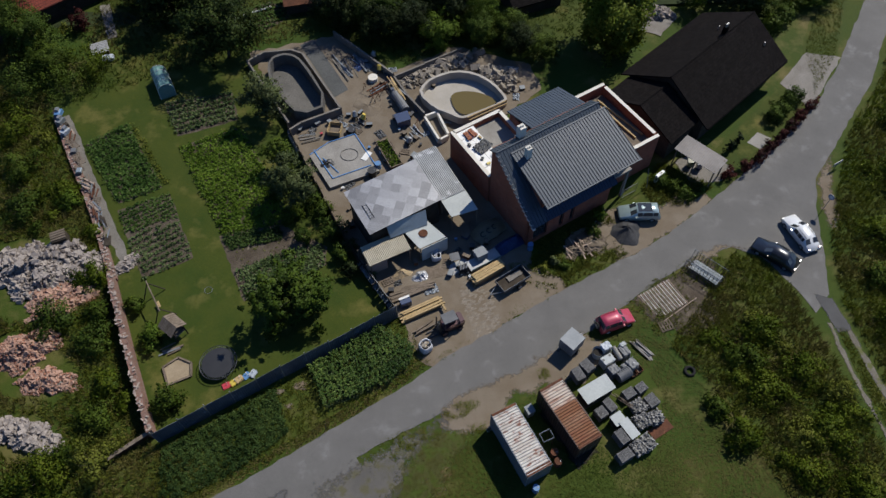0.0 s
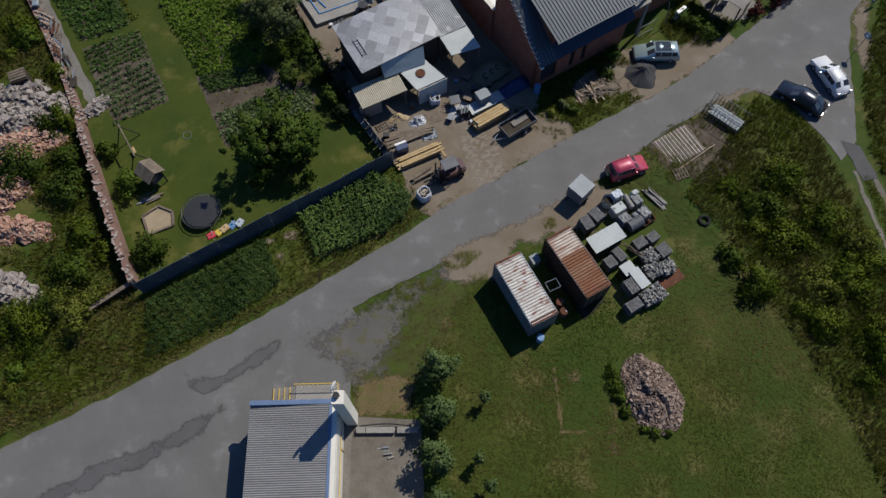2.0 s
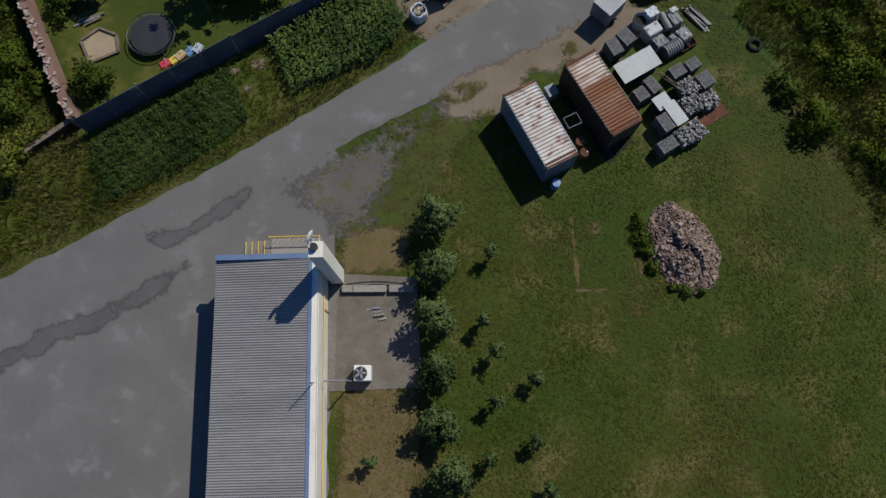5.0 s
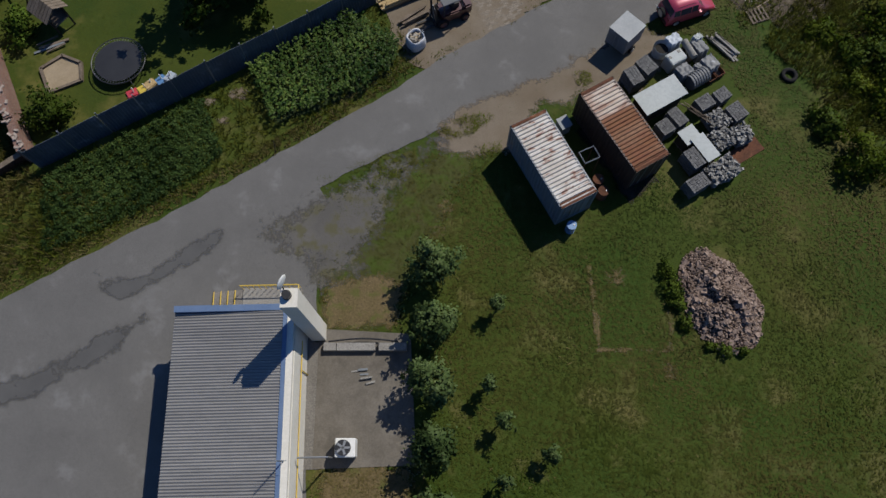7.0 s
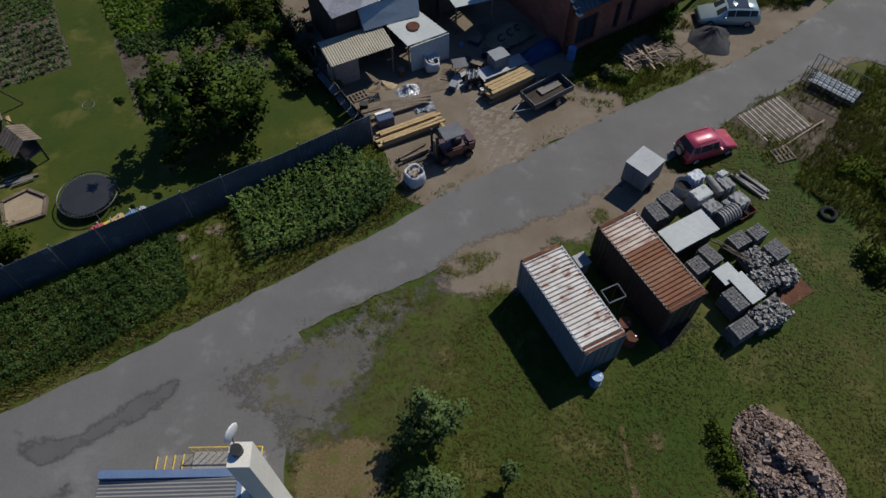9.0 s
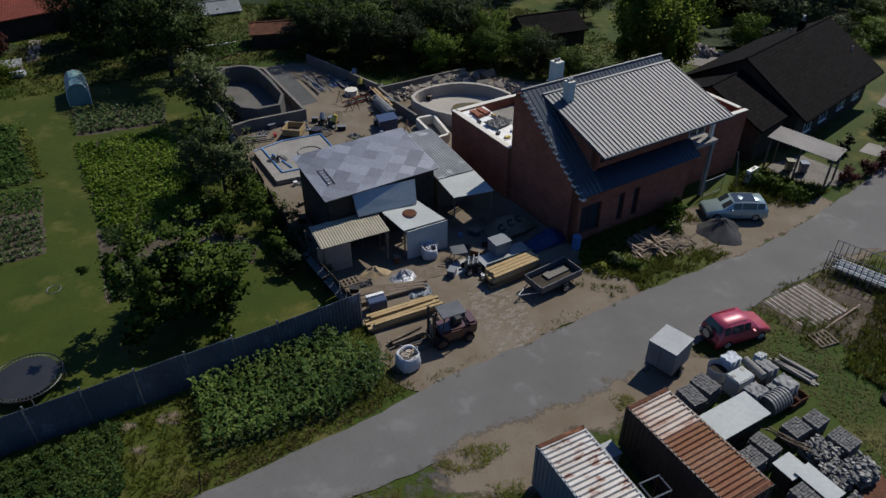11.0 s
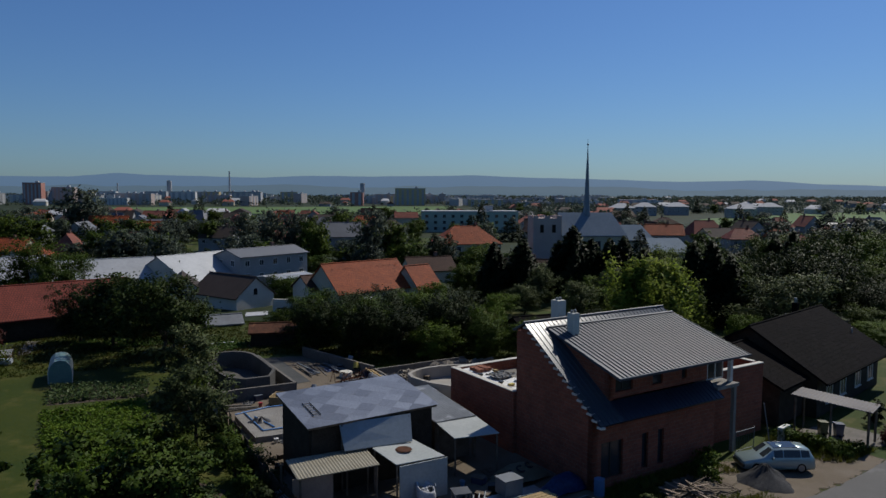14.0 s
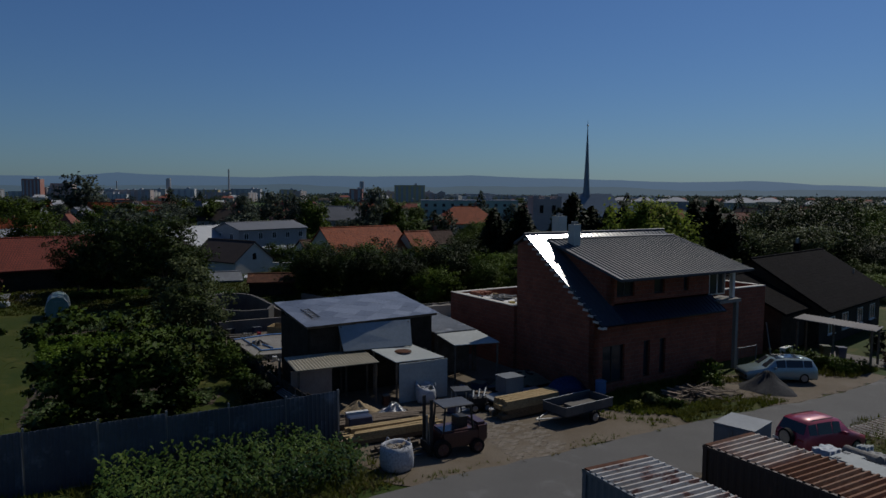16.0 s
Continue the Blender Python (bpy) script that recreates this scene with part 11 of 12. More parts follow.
box(bm, 2.9, 0.2, 2.9, -3.15, 0.35, -1.0)
part("gate", bm, M_wood_dark, wl)
village_house(6.5, 201, 12, 17, 13, 5.2, 9.6, M_tile_orange, M_cream_wall, "large house with hipped orange-brown roof", hip=5.5, name="hipped_house", storeys=2)
village_house(-3, 152, 20, 10, 7, 2.8, 5.2, M_tile_brown, M_cream_wall, "low outbuilding under brown tiles")
village_house(17, 150, -15, 12, 7, 2.6, 5.0, M_tile_brown, M_grey_wall, "low outbuilding under brown tiles")
village_house(-111, 262, 12, 18, 9, 4.0, 8.0, M_tile_orange, M_cream_wall, "village house under orange tiles", storeys=1)
village_house(-123, 268, 100, 12, 9, 4.0, 7.6, M_tile_red, M_cream_wall, "village house under red tiles")
village_house(-19.2, 116.5, 38, 8, 6, 4.2, 6.0, M_tile_brown, M_white_wall, "low outbuilding under dark tiles behind the garden wall", name="outbuilding", windows=False, chimney=False)
ps = thing("parasol", -11.0, 108, 0, "small white parasol in a garden", "parasol")
bm = B()
rod(bm, (0, 0, 0), (0, 0, 2.3), 0.03, 6)
part("pole", bm, M_steel, ps)
bm = B()
rod(bm, (0, 0, 1.85), (0, 0, 2.35), 1.15, 8, 0.03)
part("canopy", bm, M_bag, ps, "white cloth canopy")
ss = thing("sunshade", -27.5, 106.5, 12, "white cloth sunshade on thin posts in a garden", "sunshade")
for x, y in ((-1.4, -1), (1.4, -1), (-1.4, 1), (1.4, 1)):
    bm = B()
    rod(bm, (x, y, -0.3), (x, y, 2.0), 0.04, 6)
    part("post", bm, M_steel, ss)
bm = B()
slab(bm, [(-1.6, -1.2, 1.9), (1.6, -1.2, 2.0), (1.6, 1.2, 2.15), (-1.6, 1.2, 2.05)], 0.04)
part("cloth", bm, M_bag, ss, "white cloth roof")
bush("garden_shrub", -2.5, 114.5, 1.5, 3.0, M_leaf_yellow, "yellow-green shrub before the orange house", seed=571, leaves=1200, leaf=0.2, group="garden shrubs")
village_house(-29.0, 95.0, 25, 4.6, 3.4, 0.5, 1.3, M_shed_roof, M_wood_old, "old glass and sheet cold frame", name="cold_frame", windows=False, chimney=False)
village_house(11.5, 83.5, 22, 7.2, 5.4, 2.0, 3.2, M_tile_dark, M_wood_dark, "dark garden shed among trees", name="garden_shed", windows=False, chimney=False)
village_house(-19.2, 83.0, 12, 5.2, 3.2, 1.7, 2.3, M_rust, M_wood_dark, "small garden shed with red-brown roof", name="garden_shed", windows=False, chimney=False)
rg = random.Random(31)
MIX = [(M_tile_red, "red tiles"), (M_far_red, "dull red tiles"), (M_tile_brown, "brown tiles"), (M_tin_grey, "dark grey slate"), (M_far_red, "dull red tiles"), (M_far_brown, "dull brown tiles"), (M_tile_orange, "orange tiles")]
SPOTS = []
for row, (y0, y1, x0, x1, n) in enumerate(((225, 262, -96, -30, 6), (238, 285, -190, -128, 5), (270, 330, -150, -22, 12), (335, 410, -230, -20, 14), (300, 400, 40, 100, 6), (230, 300, 70, 160, 10), (300, 360, 100, 300, 12), (410, 485, -300, 60, 16), (180, 215, -160, -100, 4), (150, 200, 95, 150, 4))):
    for _ in range(n):
        for _try in range(12):
            x, y = rg.uniform(x0, x1), rg.uniform(y0, y1)
            if all(math.dist((x, y), s) > 17 for s in SPOTS):
                SPOTS.append((x, y))
                break
for k, (x, y) in enumerate(SPOTS):
    m, w = MIX[rg.randrange(len(MIX))]
    village_house(x, y, rg.choice((8, 98, 12, 100, -5)) + rg.uniform(-6, 6), rg.uniform(10, 16), rg.uniform(8, 10), rg.uniform(3.0, 5.6), rg.uniform(6.6, 9.0), m, rg.choice((M_cream_wall, M_grey_wall, M_grey_wall)), "village house under " + w, hip=rg.choice((0, 0, 3.2)), windows=y < 300)

# ---- church ----
ch = thing("church", 29.0, 203, 4, "pale pink village church with slate-blue roof and thin spire", "church")
bm = B()
box(bm, 8.0, 8.2, 12.4, 0, 0, 0)
tw = part("tower", bm, M_pink_wall, ch, "square pale pink tower")
bm = B()
for sx in (-1, 0, 1):
    for sy in (-1, 0, 1):
        if sx or sy:
            box(bm, 1.4, 1.4, 0.7, sx * 3.3, sy * 3.4, 12.4)
part("battlement", bm, M_pink_wall, tw)
for x in (-1.6, 1.8):
    bm = B()
    box(bm, 1.0, 0.3, 2.2, x, -4.1, 8.4)
    part("belfry_opening", bm, M_dark, tw)
bm = B()
box(bm, 0.3, 1.0, 2.2, 4.0, 0.5, 8.4)
part("belfry_opening", bm, M_dark, tw)
bm = B()
box(bm, 18, 10, 8.0, 13.0, 1.0, 0)
part("nave", bm, M_cream_wall, ch)
bm = B()
slab(bm, [(4.0, -4.6, 7.6), (22.6, -4.6, 7.6), (19.6, 1.0, 13.9), (4.0, 1.0, 13.9)], 0.3)
part("roof", bm, M_tin_blue, ch, "steep slate-blue nave roof")
bm = B()
slab(bm, [(22.6, 6.6, 7.6), (4.0, 6.6, 7.6), (4.0, 1.0, 13.9), (19.6, 1.0, 13.9)], 0.3)
part("roof", bm, M_tin_blue, ch)
bm = B()
slab(bm, [(22.6, -4.6, 7.6), (22.6, 6.6, 7.6), (19.6, 1.0, 13.9)], 0.3)
part("roof", bm, M_tin_blue, ch)
bm = B()
box(bm, 9, 8, 6.4, 26.0, 1.0, 0)
part("chancel", bm, M_cream_wall, ch)
bm = B()
slab(bm, [(21.5, -3.6, 6.2), (31, -3.6, 6.2), (28.4, 1.0, 10.4), (21.5, 1.0, 10.4)], 0.25)
slab(bm, [(31, 5.6, 6.2), (21.5, 5.6, 6.2), (21.5, 1.0, 10.4), (28.4, 1.0, 10.4)], 0.25)
part("roof", bm, M_tin_blue, ch)
bm = B()
slab(bm, [(28, -9, 3.2), (40, -9, 3.2), (38, -3, 6.8), (28, -3, 6.8)], 0.25)
part("side_roof", bm, M_tin_blue, ch)
bm = B()
box(bm, 11, 5.6, 3.2, 34, -5.8, 0)
part("sacristy", bm, M_cream_wall, ch)
bm = B()
rod(bm, (12.4, 1.0, 12.8), (12.4, 1.0, 16.0), 1.15, 8, 0.85)
rod(bm, (12.4, 1.0, 16.0), (12.4, 1.0, 33.5), 0.85, 8, 0.05)
part("spire", bm, M_tin_blue, ch, "thin needle spire")
bm = B()
bmesh.ops.create_uvsphere(bm, u_segments=8, v_segments=6, radius=0.3, matrix=pose(12.4, 1.0, 33.2))
rod(bm, (12.4, 1.0, 33.4), (12.4, 1.0, 34.6), 0.06, 5)
part("finial", bm, M_steel, ch)
for k in range(4):
    bm = B()
    box(bm, 1.2, 0.3, 3.4, 6.5 + 4.0 * k, -4.1, 2.6)
    part("window", bm, M_glass, ch)


# ---- apartment blocks ----
def block(x, y, rz, L, W, floors, m, label, name="apartment_block", bays=None, detail=True):
    t = thing(name, x, y, rz, label, "apartment block", "apartment blocks")
    H = floors * 2.9 + 1.0
    bm = B()
    box(bm, L, W, H, 0, 0, 0)
    part("wall", bm, m, t)
    bm = B()
    box(bm, L + 0.4, W + 0.4, 0.5, 0, 0, H)
    part("parapet", bm, M_hazy, t)
    n = bays or (max(3, int(L / 4.0)) if detail else max(2, int(L / 9)))
    if detail:
        for f in range(floors):
            for k in range(n):
                bm = B()
                box(bm, L / n * 0.34, 0.16, 1.35, (k + 0.5) / n * L - L / 2, -W / 2, 1.2 + f * 2.9)
                part("window", bm, M_glass, t)
    else:
        for k in range(n):
            bm = B()
            box(bm, L / n * 0.42, 0.8, H * 0.9, (k + 0.5) / n * L - L / 2, -W / 2, H * 0.04)
            part("balcony_column", bm, M_hazy if m is not M_hazy else M_white_wall, t)
    for k in range(1):
        bm = B()
        box(bm, 4, 4, 2.4, 0.2 * L, 0, H + 0.5)
        part("lift_house", bm, M_hazy, t)
    return t


block(13, 345, 4, 46, 12, 3, M_green_wall, "pale green apartment block among trees")
block(-46, 1010, 2, 43, 14, 8, M_ochre_wall, "tall ochre apartment block on the skyline", detail=False, bays=6)
block(-121, 1000, 0, 18, 12, 6, M_brick_panel, "dark red apartment block on the skyline", detail=False)
block(-566, 980, 8, 24, 14, 10, M_brick_panel, "tall pinkish-red apartment block on the skyline", detail=False, bays=5)
block(-540, 1010, 8, 30, 14, 8, M_pink_far, "tall pinkish-red apartment block on the skyline", detail=False, bays=6)
block(-450, 960, 5, 46, 12, 3, M_white_paint, "long low white building at the town's edge", detail=False, bays=9)
for k in range(100):
    y = rg.uniform(960, 1700)
    x = rg.uniform(-0.64, 0.1) * y if k % 4 else rg.uniform(0.0, 0.3) * y
    fl_ = rg.choice((3, 4, 4, 5, 6)) if x < 0 else rg.choice((2, 3, 3, 4))
    block(x, y, rg.choice((0, 4, 8, 86)) + rg.uniform(-5, 5), rg.uniform(18, 52), 13, fl_, rg.choice((M_hazy, M_hazy, M_hazy, M_grey_wall, M_pink_far, M_pink_far, M_ochre_wall, M_white_paint)), "muted apartment block in the distant town", detail=False)
for k in range(6):
    x, y = 146 + 30 * k + rg.uniform(-9, 9), 560 + 40 * (k % 3) + rg.uniform(-14, 14)
    village_house(x, y, rg.uniform(-10, 10), 18, 15, 8.0, 11.5, M_hazy, M_grey_wall, "small apartment house under a pale hipped roof", hip=7.0, windows=True, chimney=False, storeys=2)
for x, y, h, r in ((-452, 1500, 60, 2.4), (-580, 1500, 40, 5), (-170, 1500, 36, 5), (-690, 1500, 34, 2)):
    t = thing("factory_chimney" if r < 5 else "tower_block", x, y, 0, "tall thin chimney on the skyline" if r < 5 else "slim tower on the skyline", "chimney" if r < 5 else "tower")
    bm = B()
    rod(bm, (0, 0, 0), (0, 0, h), r, 10, r * 0.6 if r < 5 else r)
    part("shaft", bm, M_hazy, t)
    bm = B()
    rod(bm, (0, 0, h), (0, 0, h + 2), r * 0.65 if r < 5 else r * 0.9, 10)
    part("top", bm, M_white_wall, t)

# ---- trees of gardens and village, from a few grown patterns ----
def pattern(kind, seed, leaves, leaf, m, far=False):
    if kind == "conifer":
        return conifer("conifer_tree", 0, -600, 10, 2.4, "tall dark conifer among village houses", seed, leaves, m)
    return tree("broadleaf_tree", 0, -600, 10, 5.0, m, "leafy green garden tree with round crown", leaves=leaves, leaf=leaf, lumps=46, seed=seed, low=0.06, group="garden trees")


PAT = {"a": pattern("b", 201, 13000, 0.215, M_leaf_dark), "b": pattern("b", 202, 13000, 0.215, M_leaf_mid), "c": pattern("b", 203, 13000, 0.205, M_leaf_grey), "d": pattern("b", 204, 12000, 0.215, M_leaf_fresh), "n": pattern("conifer", 205, 6500, 0.2, None), "m": pattern("conifer", 206, 6500, 0.2, None), "e": pattern("b", 207, 13000, 0.205, M_leaf_deep)}
# aerial haze is mixed into these lighter, bluish leaf colours
M_leaf_hazed = leaf_mat("hazed_far_leaves", (0.080, 0.108, 0.090), (0.118, 0.150, 0.118))
FAR = {"a": pattern("b", 211, 2600, 0.5, M_leaf_hazed), "b": pattern("b", 212, 2600, 0.5, M_leaf_mid), "d": pattern("b", 214, 2600, 0.5, M_leaf_dark), "n": pattern("conifer", 213, 1500, 0.5, None)}


def plant(kind, x, y, h, r, seed=0, far=False, label=""):
    if y > 168:
        far, kind = True, {"m": "n", "c": "b", "e": "d"}.get(kind, kind)
    src = (FAR if far else PAT)[kind]
    base = 2.0 if kind in "nm" else 5.6
    m = pose(x, y, gz(x, y), 0, 0, (seed * 47) % 360) @ Matrix.Diagonal((r / base, r / base, h / 10, 1))
    o = copy_thing(src, m)
    if label:
        o["label"] = label
    return o


NEAR = [("a", -16, 87, 5.6, 3.4), ("b", -11, 85.5, 5.2, 3.2), ("c", -6.5, 84, 6.0, 3.4), ("b", -2, 82.5, 6.0, 3.4), ("b", -4.6, 76.0, 5.2, 3.4), ("d", -0.6, 74.8, 4.0, 2.8), ("a", -9.5, 79, 6.0, 3.8), ("a", 0.2, 79.5, 6.2, 3.8), ("b", 12.4, 71.6, 3.4, 2.2), ("a", -14.5, 80.5, 5.6, 3.6), ("d", -4, 96, 4.4, 3.0), ("e", -28.8, 78, 7.4, 3.8),
        ("e", -41.5, 83, 6.5, 3.4), ("b", -38, 90, 6.5, 4.0), ("b", -14, 100, 2.4, 2.2), ("c", -7, 105, 3.6, 2.6), ("b", -20.5, 92, 2.6, 2.2), ("c", -10.5, 91.5, 4.6, 2.8), ("a", 70, 128, 11, 6.5), ("a", 82, 140, 12, 7), ("n", 47.6, 172, 11, 3.0), ("b", -75, 132, 9.5, 6.2), ("b", -83, 126, 9.0, 6.0), ("a", -66, 124, 7.0, 4.6),
        ("a", -17, 178, 13.6, 4.6), ("b", -12.5, 181, 11, 4.2), ("a", -51, 214, 12.5, 5.2), ("a", -43, 210, 12.0, 5.0), ("b", -37, 204, 11.0, 4.6), ("a", -62, 222, 11.5, 5.2), ("b", -33, 187, 10, 4.4), ("b", -76, 232, 9.5, 4.6), ("a", -90, 228, 8.6, 4.6), ("b", -130, 224, 10.0, 7.0), ("b", -143, 232, 10.5, 7.0), ("a", -152, 300, 19, 10),
        ("n", -2, 178, 9.0, 2.8), ("m", 1.5, 170, 9.5, 2.8), ("b", 9, 165, 7.0, 4.0), ("b", 66, 112, 8, 5.0), ("a", 76, 118, 9, 5.5), ("a", 70, 152, 10, 5.6), ("b", 84, 156, 10, 5.6), ("n", 100, 190, 13, 3.6), ("m", 106, 196, 12, 3.4), ("n", 112, 192, 13.5, 3.6), ("a", 92, 176, 10, 5.4), ("a", 120, 205, 11, 6.4),
        ("a", 132, 215, 11, 6.4), ("a", 100, 160, 11, 6.4), ("b", 72, 196, 8.6, 4.8), ("n", 64, 176, 9, 2.8), ("a", 78, 168, 10, 5.6), ("b", 88, 112, 7, 5), ("a", 96, 126, 9, 6), ("d", -1, 113.6, 4.0, 1.8)]
NEAR += [("a", -53, 73, 7.0, 3.4), ("b", -56.5, 77, 7.0, 3.2), ("b", -50, 69.5, 4.0, 2.6), ("c", 41.0, 86, 8.6, 6.6), ("e", 49.1, 98, 10.8, 5.4), ("e", 43.3, 96, 9.6, 3.7), ("d", 38.1, 104, 9.6, 4.6), ("n", 33.6, 97, 11.8, 2.3), ("m", 36.4, 98, 11.9, 2.4), ("n", 38.2, 96, 10.1, 2.2), ("n", 8.5, 118, 10.0, 2.6), ("m", 13.2, 119, 10.6, 2.8), ("n", 21.9, 121, 12.8, 3.0), ("m", 25.2, 122, 10.8, 2.8), ("n", 28.6, 123, 10.9, 2.8), ("m", 31.3, 124, 11.5, 2.7), ("n", 33.5, 120, 9.6, 2.4), ("m", 20.0, 123, 10.2, 2.7), ("e", 11.3, 121, 6.8, 3.8), ("e", 24.5, 124, 8.0, 4.3), ("c", 25.7, 110, 6.7, 2.9), ("c", 15.3, 112, 6.3, 2.6), ("c", 17.5, 92, 6.1, 2.8), ("a", -8.6, 75.4, 5.6, 3.0), ("b", -13.4, 78.0, 5.6, 3.0), ("a", 4.6, 74.4, 4.6, 2.4), ("e", 9.6, 72.6, 4.4, 2.4), ("d", 5.1, 78, 5.4, 2.2), ("b", 8.6, 75.5, 4.1, 2.7), ("e", 2.4, 84, 5.9, 2.0), ("d", 50.6, 84, 3.2, 3.3), ("b", 52.2, 90, 4.0, 3.0), ("e", 69.4, 130, 12.0, 4.4), ("n", 73.4, 150, 11.7, 3.0), ("m", 69.5, 150, 10.6, 2.8), ("c", 29.7, 92, 7.4, 2.0), ("b", 30.0, 88, 6.3, 2.8), ("e", 30.6, 100, 8.7, 3.3), ("d", 33.9, 82, 4.4, 2.0), ("b", 4.0, 76.5, 3.2, 2.5),
         ("c", 2.6, 81, 5.0, 2.6), ("e", 56, 104, 9.0, 4.6), ("e", 57, 95, 6.0, 4.0), ("e", 60, 99, 6.6, 4.2), ("d", 63.5, 92, 4.6, 3.0), ("b", 18, 99, 4.4, 2.8), ("d", 8.0, 100, 3.8, 2.6), ("c", 12, 105, 4.4, 2.8), ("b", 22, 103, 4.6, 2.8), ("b", 46, 113, 8.0, 4.6), ("c", 40, 128, 7.4, 4.4), ("e", 52, 128, 9.0, 5.0), ("b", 60, 118, 8.0, 4.6), ("a", 54, 146, 9.0, 5.0), ("b", 46, 150, 8.0, 4.4), ("c", 60, 160, 8.0, 4.4), ("b", 4, 126, 5.4, 3.2), ("c", 17, 132, 5.6, 3.4), ("b", 38, 146, 6.4, 3.6)]
for k, (kd, x, y, h, r) in enumerate(NEAR):
    sunk = 2.7 * float(step(96, 110, y) * (1 - step(-26, -13, x)) * (1 - step(180, 250, y)))
    if -18 < x < 1.5 and 74 < y < 89 and kd in "abc" and k % 3:
        kd = "e"
    plant(kd, x, y, h + sunk, r * (1 + 0.04 * sunk), k)
rg = random.Random(55)
HOUSES = [(-53, 86.6, 15), (-13.3, 116.6, 12), (-4.3, 119.8, 8), (-62, 134, 20), (-50, 142, 19), (-88, 142, 13), (-36, 152, 17), (-31.5, 143, 10), (-32, 114, 13), (-43.5, 119, 11), (-20.5, 109, 8), (6.5, 201, 14), (-3, 152, 8), (17, 150, 9), (40, 203, 24)]
for k in range(120):
    x, y = rg.uniform(-120, 110), rg.uniform(118, 235)
    if any(math.dist((x, y), h[:2]) < h[2] for h in HOUSES) or any(abs(x - a) < 9 and -10 < y - b < 12 for a, b in SPOTS) or abs(x) > 0.8 * y:
        continue
    kd = rg.choice("abdbad")
    s = rg.uniform(0.6, 1.15)
    plant(kd, x, y, 6.4 * s, 4.2 * s, k + 11)
rg = random.Random(63)
for k in range(95):
    y = rg.uniform(172, 330)
    x = rg.uniform(-0.66, 0.12) * y
    if any(math.dist((x, y), h[:2]) < h[2] for h in HOUSES) or any(abs(x - a) < 7 and -7 < y - b < 7 for a, b in SPOTS) or (y > 178 and -10 < x < 42 and y < 235):
        continue
    w = rg.uniform(0.75, 1.2)
    plant(rg.choice("aabdn"), x, y, 8.6 * w, 4.4 * w, k + 5, True)
rg = random.Random(77)
for k in range(250):
    y = 190 * (700 / 190) ** rg.random()
    x = rg.uniform(-0.82, 0.82) * y + rg.uniform(-20, 20)
    in_field = (500 < y < 900 and -560 < x < 30) or (365 < y < 620 and 125 < x < 860)
    if (in_field and rg.random() < 0.94) or any(abs(x - a) < 9 and -10 < y - b < 12 for a, b in SPOTS) or (15 < x < 75 and 190 < y < 225) or (-16 < x < 42 and 325 < y < 360) or (y < 300 and abs(x) < 18):
        continue
    kd = rg.choice("aababn")
    s = rg.uniform(0.75, 1.25) * (1.0 if y < 700 else 1.3)
    plant(kd, x, y, (8.5 if kd != "n" else 12) * s, (5.0 if kd != "n" else 2.8) * s * (1.0 if y < 700 else 1.8), k, True)
for p_ in (*PAT.values(), *FAR.values()):
    for o in (*p_.children_recursive, p_):
        bpy.data.objects.remove(o)


# ---- far woods, garden trees and roofs of the distant town ----
def off_field(x, y):
    return ~(((y > 495) & (y < 905) & (x > -625 + 0.2 * (905 - y)) & (x < 34)) | ((y > 355) & (y < 645) & (x > 118) & (x < 905)))


nr = np.random.default_rng(910)
yy = 420 * (3100 / 420) ** nr.random(9000)
xx = nr.uniform(-0.86, 0.86, len(yy)) * yy
wave = np.sin(xx * 0.013 + 2 * np.sin(yy * 0.006)) + np.sin(yy * 0.011 + xx * 0.004) + nr.normal(size=len(yy)) * 0.7
keep = off_field(xx, yy) & (wave > -0.7) & ~((abs(xx - 13) < 30) & (yy < 360))
xx, yy = xx[keep], yy[keep]
hh = nr.uniform(4.5, 9.0, len(xx)) * np.where(yy > 1200, 1.25, 1.0)
ww = nr.uniform(3.0, 6.5, len(xx)) * np.where(yy > 1200, 1.9, 1.0)
per = 22
d = nr.normal(size=(len(xx) * per, 3)) * (0.42, 0.42, 0.24)
c = np.column_stack([np.repeat(xx, per) + d[:, 0] * np.repeat(ww, per), np.repeat(yy, per) + d[:, 1] * np.repeat(ww, per), gnd(np.repeat(xx, per), np.repeat(yy, per)) + np.repeat(hh, per) * np.clip(0.52 + d[:, 2], 0.02, 1.1)])
stuff("far_trees", leaf_cards(c, np.repeat(ww, per) * 0.36, nr, 0.3, 1.3), M_leaf_hazed, "far woods and garden trees of the distant town", "trees")


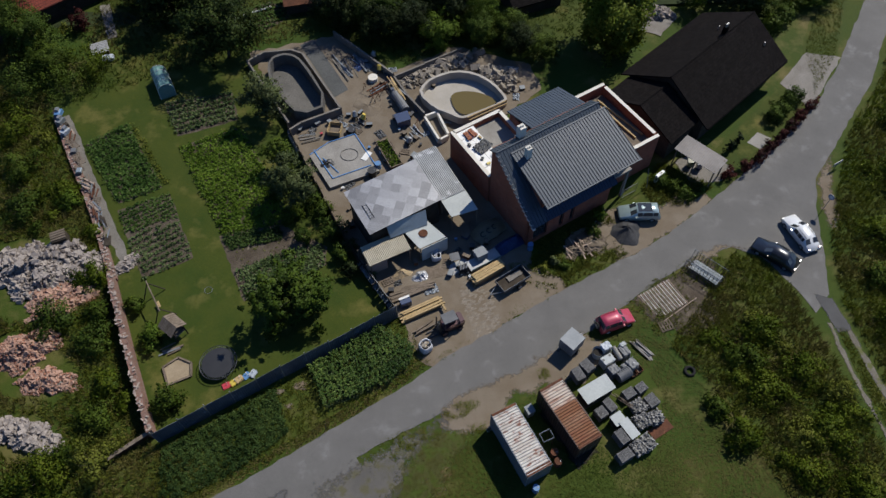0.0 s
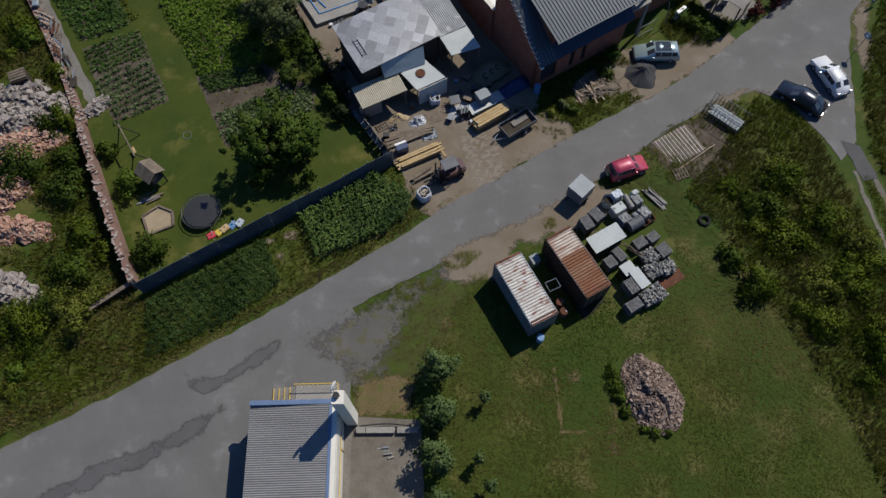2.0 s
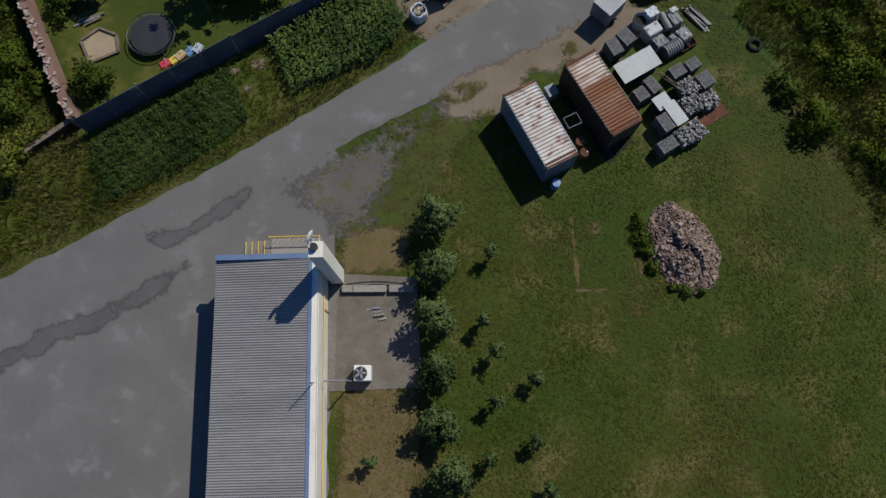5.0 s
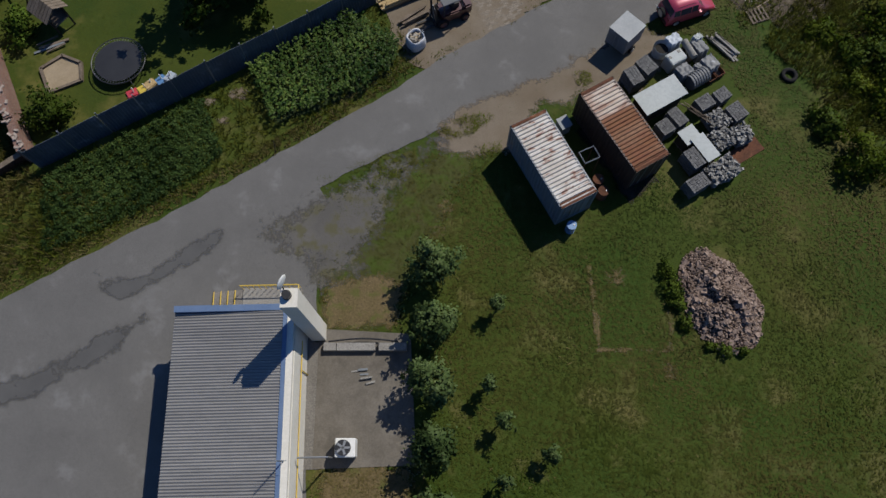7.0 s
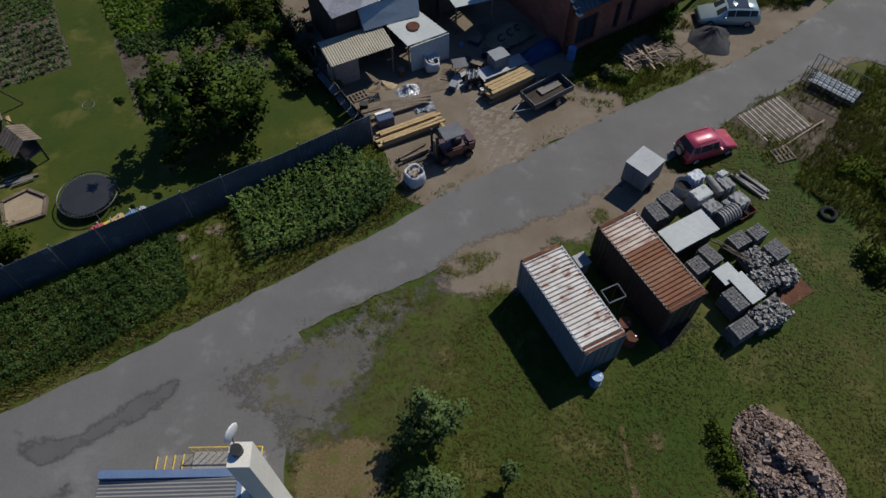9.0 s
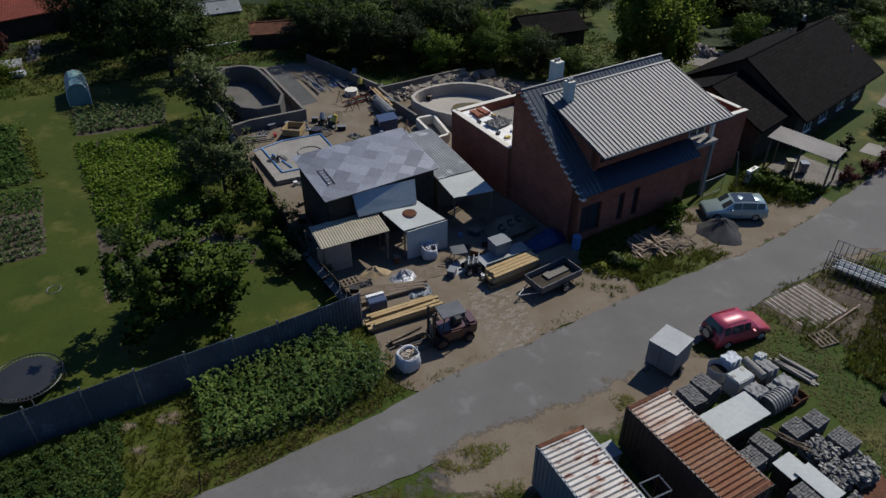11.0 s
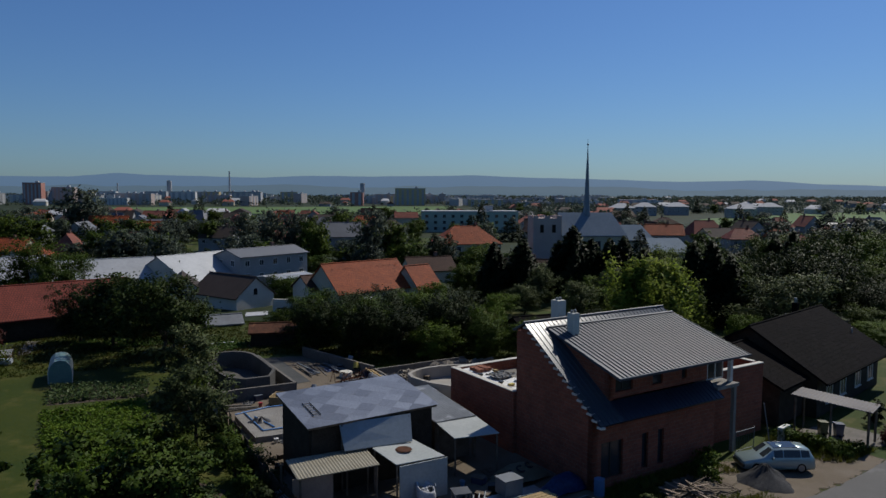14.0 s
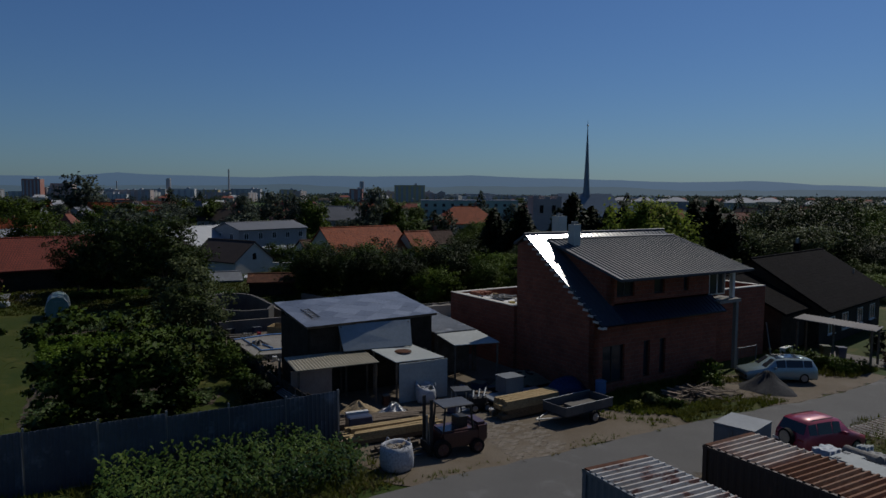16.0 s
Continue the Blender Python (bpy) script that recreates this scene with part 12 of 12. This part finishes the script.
def far_roofs(name, n, y0, y1, wall, roof, label, seed):
    """Distant houses, too small to tell apart: low boxes under pitched roofs, in one mesh a part."""
    nr2 = np.random.default_rng(seed)
    y = y0 * (y1 / y0) ** nr2.random(n)
    x = nr2.uniform(-0.8, 0.8, n) * y
    ok = off_field(x, y) & ~((x > -20) & (x < 80) & (y < 370))
    x, y = x[ok], y[ok]
    n = len(x)
    L, W, H, R = nr2.uniform(5, 9, n), nr2.uniform(4, 6, n), nr2.uniform(3.2, 6, n), nr2.uniform(2.5, 4, n)
    a = np.radians(nr2.choice((5, 95, -8), n) + nr2.uniform(-6, 6, n))
    ca, sa, g = np.cos(a), np.sin(a), gnd(x, y)
    def at(u, v, z):
        return np.column_stack([x + u * ca - v * sa, y + u * sa + v * ca, g + z])
    wv = np.stack([at(sx * L, sy * W, z) for z in (0 * H - 1, H) for sx, sy in ((-1, -1), (1, -1), (1, 1), (-1, 1))], 1).reshape(-1, 3)
    i = np.arange(n)[:, None] * 8
    wf = np.concatenate([i + q for q in ([0, 1, 5, 4], [1, 2, 6, 5], [2, 3, 7, 6], [3, 0, 4, 7])])
    k = 1.06
    rv = np.stack([at(-L * k, -W * k, H), at(L * k, -W * k, H), at(L * k * 0.7, 0 * W, H + R), at(-L * k * 0.7, 0 * W, H + R), at(L * k, W * k, H), at(-L * k, W * k, H)], 1).reshape(-1, 3)
    i = np.arange(n)[:, None] * 6
    rf = np.concatenate([i + [0, 1, 2, 3], i + [4, 5, 3, 2]])
    tf = np.concatenate([i + [0, 3, 5], i + [1, 4, 2]])
    t = tagged(raw(name, wv, wf, wall), label, "houses", "", "stuff")
    raw("roof", rv, rf, roof, t)
    raw("roof_end", rv, tf, roof, t)


far_roofs("far_houses", 80, 400, 1500, M_cream_wall, M_far_red, "distant pale houses under red roofs", 41)
far_roofs("far_houses", 90, 400, 2300, M_white_wall, M_hazy, "distant white houses under pale grey roofs", 42)
far_roofs("far_houses", 60, 420, 1600, M_grey_wall, M_far_brown, "distant grey houses under brown roofs", 43)


# ---- paving stones of the drive, in rows across it ----
M_paver = piece_mat("grey_paver", (0.24, 0.205, 0.165), (0.30, 0.26, 0.215), fine=12, island=False)
bm = B()
box(bm, 0.34, 0.17, 0.03, 0, 0, 0)
paver, rg, da = None, random.Random(8), math.radians(28)
for i in range(-16, 17):
    for j in range(-26, 27):
        u, v = i * 0.36 + (0.18 if j % 2 else 0), j * 0.19
        x, y = 3.5 + u * math.cos(da) - v * math.sin(da), 35.0 + u * math.sin(da) + v * math.cos(da)
        if not inside(DRIVE, np.array([x]), np.array([y]))[0] or rg.random() < 0.42 + 0.07 * max(0.0, y - 35.5):
            continue
        m = pose(x, y, gz(x, y) - 0.006, rg.uniform(-1.5, 1.5), rg.uniform(-1.5, 1.5), 28 + rg.uniform(-2, 2))
        if paver is None:
            paver = part("paver", bm, M_paver, drive)
            paver.matrix_basis = m
        else:
            shared("paver", paver, drive, m)
